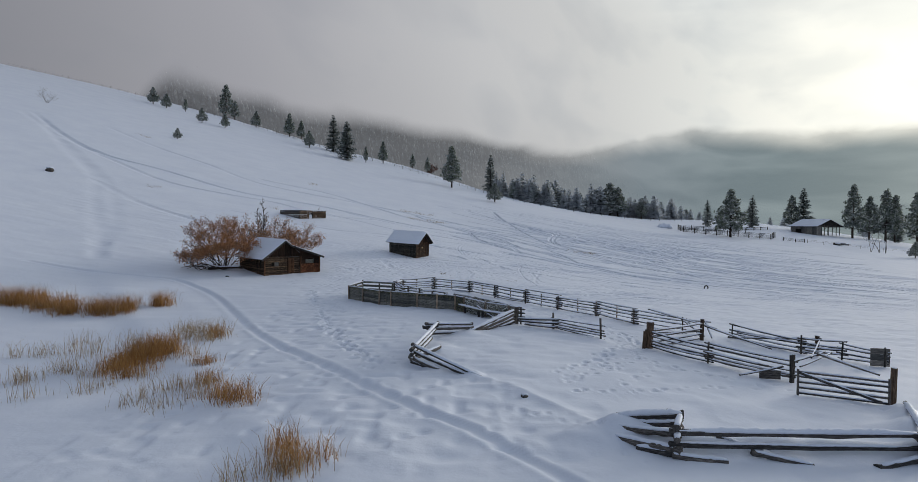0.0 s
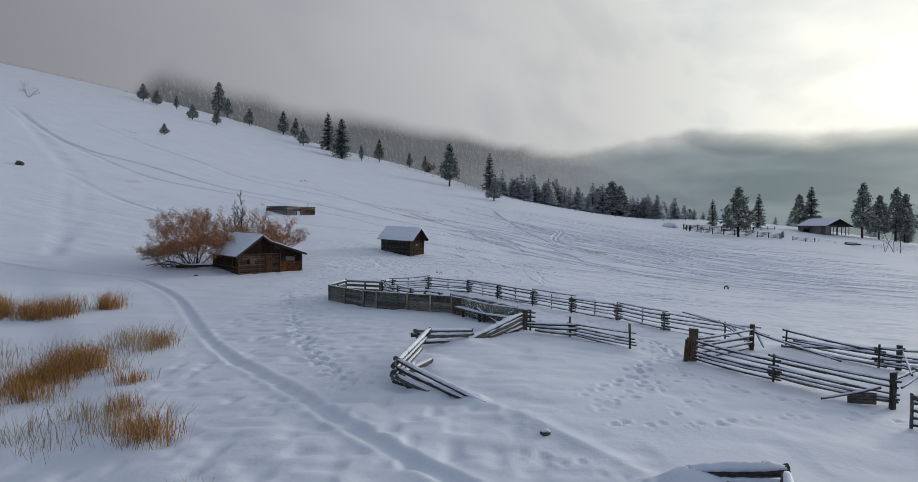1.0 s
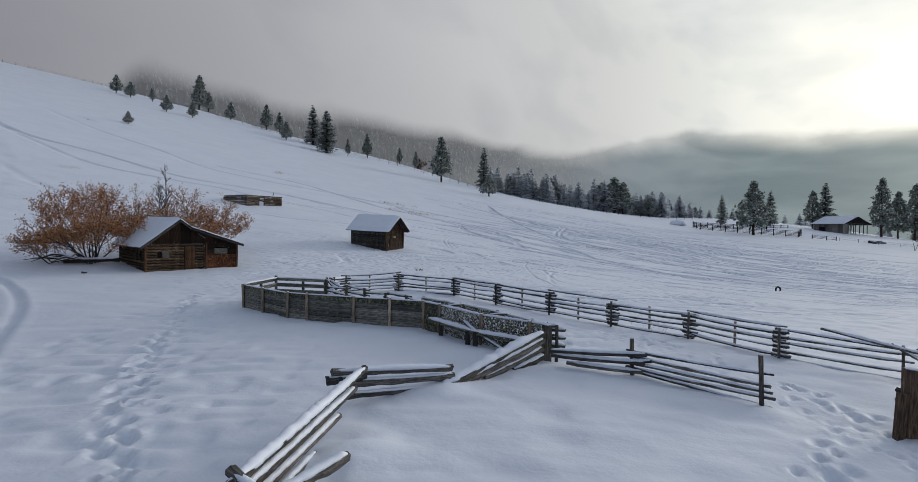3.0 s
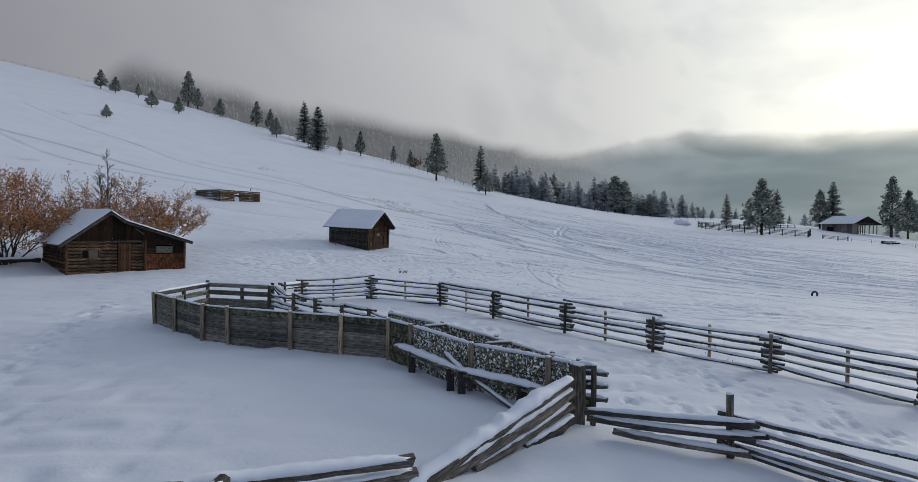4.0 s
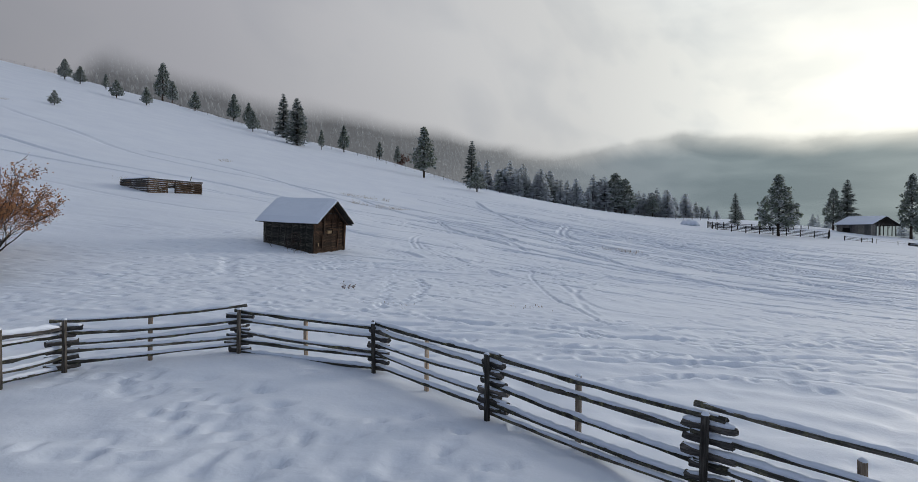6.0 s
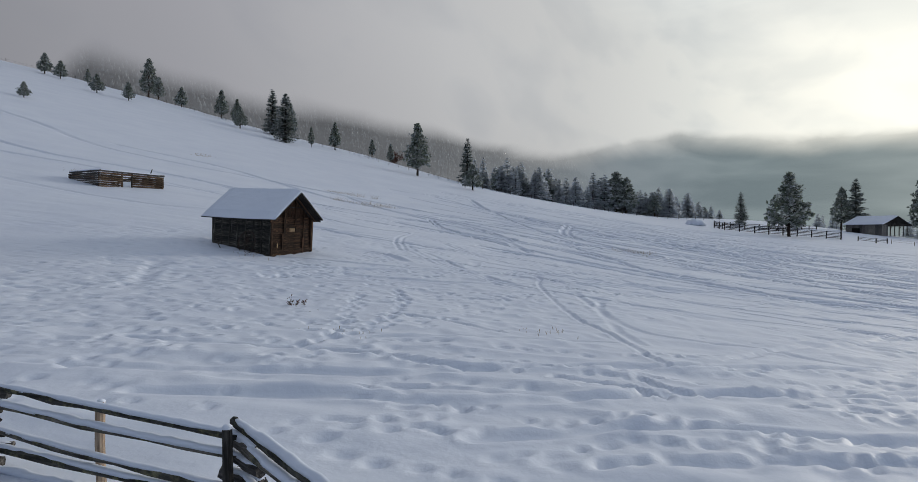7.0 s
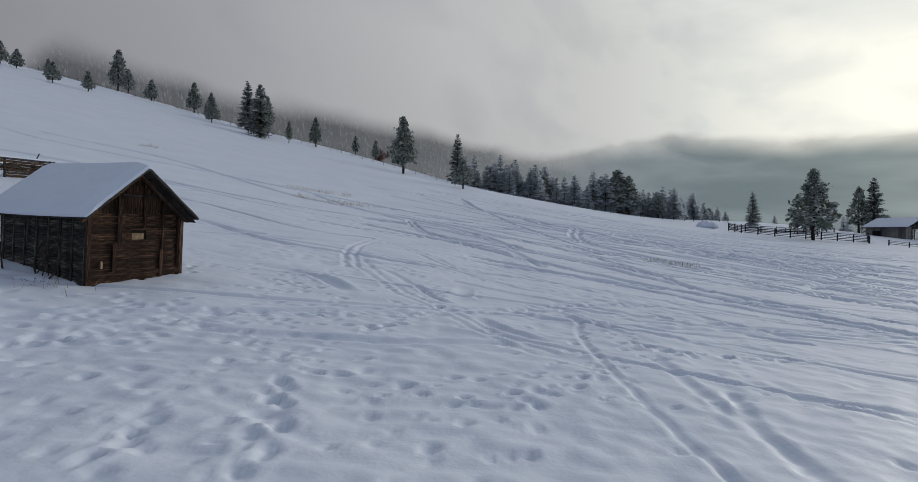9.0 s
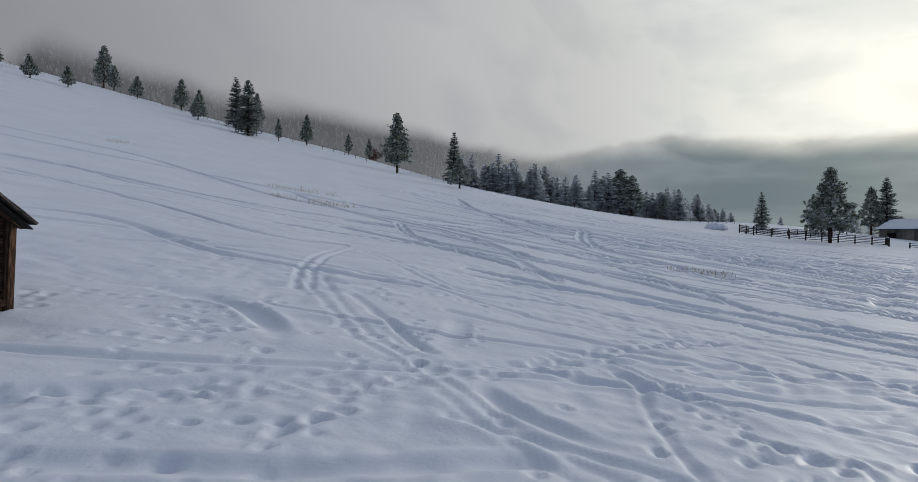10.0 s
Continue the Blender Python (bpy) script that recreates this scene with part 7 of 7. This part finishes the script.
def slender_tree(x, y, h, stems, seed, label):
    """Upright thin stems with short, fine side twigs that shorten towards the top."""
    rng = random.Random(seed)
    zz = gz(x, y)
    g = thing("bare_tree", (x, y, zz), label, "bare tree", "shrubs round the cabin")
    for k in range(stems):
        top, s = h * (1.0 if k == 0 else rng.uniform(0.62, 0.85)), Shape()
        bx, by = (0.0, 0.0) if k == 0 else (rng.uniform(-1.3, 1.3), rng.uniform(-0.6, 0.6))
        pts = [Vector((bx * (0.4 + 0.6 * m / 6) + rng.gauss(0, 0.05), by * (0.4 + 0.6 * m / 6) + rng.gauss(0, 0.05), -0.3 + (top + 0.3) * m / 6)) for m in range(7)]
        s.tube(pts, [0.06, 0.052, 0.045, 0.038, 0.03, 0.022, 0.012], 5)
        for n in range(34):
            f = 0.28 + 0.7 * n / 34
            i = min(5, int(f * 6))
            p = pts[i].lerp(pts[i + 1], f * 6 - i)
            a, L = rng.uniform(0, 6.28), (0.25 * (1 - f) + 0.04) * h * rng.uniform(0.6, 1.15)
            d = Vector((math.cos(a), math.sin(a), rng.uniform(0.5, 1.4))).normalized()
            q = p + d * L * 0.55 + Vector((0, 0, 0.06 * L))
            e = p + d * L + Vector((0, 0, 0.2 * L))
            s.tube([p, q, e], [0.02, 0.016, 0.009], 3)
            for c in range(4):
                o = p.lerp(e, rng.uniform(0.3, 0.9))
                w = (d + Vector((rng.gauss(0, 0.6), rng.gauss(0, 0.6), rng.gauss(0.2, 0.4)))).normalized()
                s.tube([o, o + w * L * rng.uniform(0.25, 0.5)], [0.012, 0.008], 3)
        part("stem", s, TWIG, g, at=pose(x, y, zz))
    return g


shrub("willow_shrub", -26.0, 68.2, 4.5, 13, (-0.05, 0.0), 14500, 3, "large willow shrub with rust-brown withered leaves by the cabin", width=0.95, group="shrubs round the cabin")
shrub("willow_shrub", -28.0, 67.2, 2.6, 6, (-0.7, 0.0), 1900, 4, "low sprawling willow with bare dark limbs", width=1.1, group="shrubs round the cabin")
shrub("willow_shrub", -22.9, 73.6, 4.2, 8, (0.0, 0.0), 4200, 5, "willow shrub with thinning brown leaves behind the cabin", width=0.8, group="shrubs round the cabin")
shrub("willow_shrub", -20.4, 76.0, 3.7, 8, (0.1, 0.0), 5200, 6, "rust-leaved willow shrub behind the cabin's lean-to", width=0.85, group="shrubs round the cabin")
slender_tree(-24.2, 76.2, 7.4, 4, 7, "tall bare thin-stemmed tree behind the cabin")
shrub("bare_tree", -28.6, 73.5, 4.0, 2, (0.1, 0.0), 0, 9, "slender bare tree among the shrubs", spread=0.2, width=0.15, group="shrubs round the cabin", levels=2)
shrub("brush", -126.5, 190, 4.2, 8, (0, 0), 0, 12, "bare twiggy bush on the upper slope", width=0.7, levels=2)
shrub("brush", -14, 296, 4.6, 7, (0, 0), 900, 13, "reddish bush by the brow fence", mat=RED_TWIGS, width=0.7, leaf=0.5, levels=2)
for k, (x, y, h) in enumerate(((118, 176.5, 7.5), (121.5, 178, 9.5), (122.6, 177, 9.0))):
    shrub("bare_tree", x, y, h, 2, (0.08 * (k - 1), 0), 0, 20 + k, "slender leafless sapling beyond the field", width=0.12, levels=2, group="saplings")


def fallen_limbs():
    g = thing("fallen_trunk", (-26.5, 66.4, gz(-26.5, 66.4)), "dark fallen trunk lying beside the cabin under snow", "log")
    o = part("trunk", Shape().log(3.6, 0.15, 0.12, 8, 7, 0.3), BARK, g, at=along((-27.2, 66.8, gz(-27.2, 66.8) + 0.25), (-23.9, 68.0, gz(-23.9, 68) + 0.35)))
    part("snow_cap", Shape().drift(0.0, 3.5, 0.26, 0.12, 0.1, steps=14), SNOW_CAP, o, smooth=True)
    rng = random.Random(2)
    for k in range(8):
        a, reach, x0, y0 = radians(182 + 11 * k + rng.uniform(-8, 8)), rng.uniform(1.6, 3.4), -26.3 + rng.uniform(-0.5, 0.5), 67.6 + rng.uniform(-0.4, 0.3)
        pts = []
        for m in range(6):
            u = m / 5
            x, y = x0 + reach * u * math.cos(a) + rng.gauss(0, 0.07), y0 + reach * u * math.sin(a) * 0.6 + rng.gauss(0, 0.07)
            pts.append((x, y, gz(x, y) + 0.12 + 0.55 * math.sin(3.0 * u + 0.15) * (0.4 + 0.3 * (k % 3)) + 0.25 * u * (k % 2)))
        o = part("limb", Shape().tube(pts, [0.085, 0.08, 0.07, 0.055, 0.04, 0.02], 6), BARK, g, "crooked dark limb resting on the snow", at=Matrix())
        part("snow_cap", Shape().tube([(x, y, z + 0.055) for x, y, z in pts[:5]], [0.05, 0.06, 0.055, 0.05, 0.02], 6), SNOW_CAP, o, smooth=True, at=Matrix())


fallen_limbs()


def grass_patch(x, y, rx, ry, count, h, seed, mat, label, name="dry_grass", clump=0.0):
    """Dry stems standing out of the snow; kept as one mesh."""
    rng, s = random.Random(seed), Shape()
    heads = [(rng.gauss(0, 0.5) * rx, rng.gauss(0, 0.5) * ry) for k in range(max(1, int(count / 45)))] if clump else None
    for n in range(count):
        if heads:
            hx, hy = rng.choice(heads)
            px, py = x + hx + rng.gauss(0, clump), y + hy + rng.gauss(0, clump)
        else:
            px, py = x + rng.gauss(0, 0.5) * rx, y + rng.gauss(0, 0.5) * ry
        z, L = gz_fast(px, py), h * rng.uniform(0.3, 1.2)
        bx, by, w = rng.gauss(0, 0.4) * L, rng.gauss(0, 0.4) * L, rng.uniform(0.004, 0.009) * (1 + h * 0.3)
        a = rng.uniform(0, 3.14)
        dx, dy = w * math.cos(a), w * math.sin(a)
        s.add([(px - dx, py - dy, z - 0.05), (px + dx, py + dy, z - 0.05), (px + bx * 0.35 + dx * 0.8, py + by * 0.35 + dy * 0.8, z + L * 0.6), (px + bx * 0.35 - dx * 0.8, py + by * 0.35 - dy * 0.8, z + L * 0.6), (px + bx, py + by, z + L)], [(0, 1, 2, 3), (3, 2, 4)])
    return solo(name, s, mat, label, "grass", kind="stuff")


def gz_fast(px, py):
    """Height of the finished snow at a point."""
    i, j = min(max(int(np.searchsorted(GX, px)), 1), len(GX) - 1), min(max(int(np.searchsorted(GY, py)), 1), len(GY) - 1)
    return float(GROUND_Z[j, i])


REEDS = "thick tawny reeds standing in snow on the frozen pond's edge"
for n, (x, y, rx, ry, count, h) in enumerate((
        (-35.5, 49.4, 3.0, 1.4, 2000, 1.35), (-32.0, 48.0, 1.6, 1.5, 900, 1.2), (-28.8, 47.6, 2.2, 1.5, 1500, 1.2), (-26.0, 47.6, 1.2, 1.3, 900, 1.25), (-24.0, 49.6, 0.7, 0.7, 550, 1.2), (-17.4, 35.2, 1.3, 1.6, 1500, 1.05), (-18.0, 33.0, 1.1, 1.6, 1000, 1.0),
        (-16.6, 31.2, 0.6, 0.7, 300, 0.9), (-15.5, 38.6, 1.0, 0.6, 260, 0.75), (-13.2, 32.4, 0.5, 0.4, 260, 0.55), (-11.6, 28.6, 0.6, 0.6, 200, 0.8), (-10.0, 26.2, 0.9, 0.8, 260, 0.85), (-9.0, 25.6, 0.5, 0.6, 240, 0.95), (-5.2, 18.8, 0.4, 0.4, 260, 0.85), (-5.7, 20.2, 0.4, 0.6, 170, 0.9), (-4.4, 19.4, 0.4, 0.4, 110, 0.8))):
    grass_patch(x, y, rx, ry, count, h, 100 + n, REED, REEDS, "reeds", 0.3)
for n, (x, y, rx, ry, count, h) in enumerate(((-20.5, 36.5, 5.5, 4.5, 900, 0.95), (-16.5, 39.5, 2.5, 1.8, 450, 0.9), (-20.0, 30.0, 3.2, 2.4, 420, 0.9), (-12.8, 27.5, 2.2, 2.0, 420, 0.85), (-6.2, 18.2, 1.2, 1.2, 260, 0.9), (-8, 16.4, 1.6, 0.6, 120, 0.7), (-14.5, 37.8, 1.4, 0.8, 160, 0.7))):
    grass_patch(x, y, rx, ry, count, h, 130 + n, REED_GREY, "thin bleached stems scattered over the snowy pond", "dry_stems", 0.4)
for n, (x, y, rx, ry, count, h) in enumerate(((24.5, 117.5, 2.6, 0.9, 420, 0.35), (-7.5, 140, 5, 1.6, 420, 0.5), (-11.0, 150, 4, 1.2, 250, 0.5), (0.76, 69.5, 0.4, 0.2, 22, 0.1), (6.2, 71.4, 0.3, 0.2, 24, 0.14), (8.6, 50.4, 1.4, 0.3, 40, 0.13), (9.8, 48.7, 1.0, 0.3, 30, 0.13), (-6.6, 85.2, 0.5, 0.4, 24, 0.25), (-31, 119, 5, 2, 200, 0.5), (-58, 118, 3, 1, 90, 0.4), (-90, 178, 4, 1.5, 90, 0.5), (-40, 165, 5, 2, 120, 0.5))):
    grass_patch(x, y, rx, ry, count, h, 160 + n, REED_GREY, "sparse dry grass tips through the snow", "dry_grass", 0.55)


def twig_clump(x, y, h, seed):
    shrub("weed", x, y, h, 5, (0, 0), 60, seed, "small dark withered weed in the snow", mat=RED_TWIGS, width=0.8, levels=1, leaf=0.07, group="weeds in the snow")


for k, (x, y, h) in enumerate(((-1.95, 73.6, 0.42), (-1.75, 73.4, 0.36), (-1.2, 72.7, 0.2), (2.43, 64.5, 0.12), (-7.4, 85.6, 0.25), (-7.0, 85.3, 0.22))):
    twig_clump(x, y, h, 40 + k)
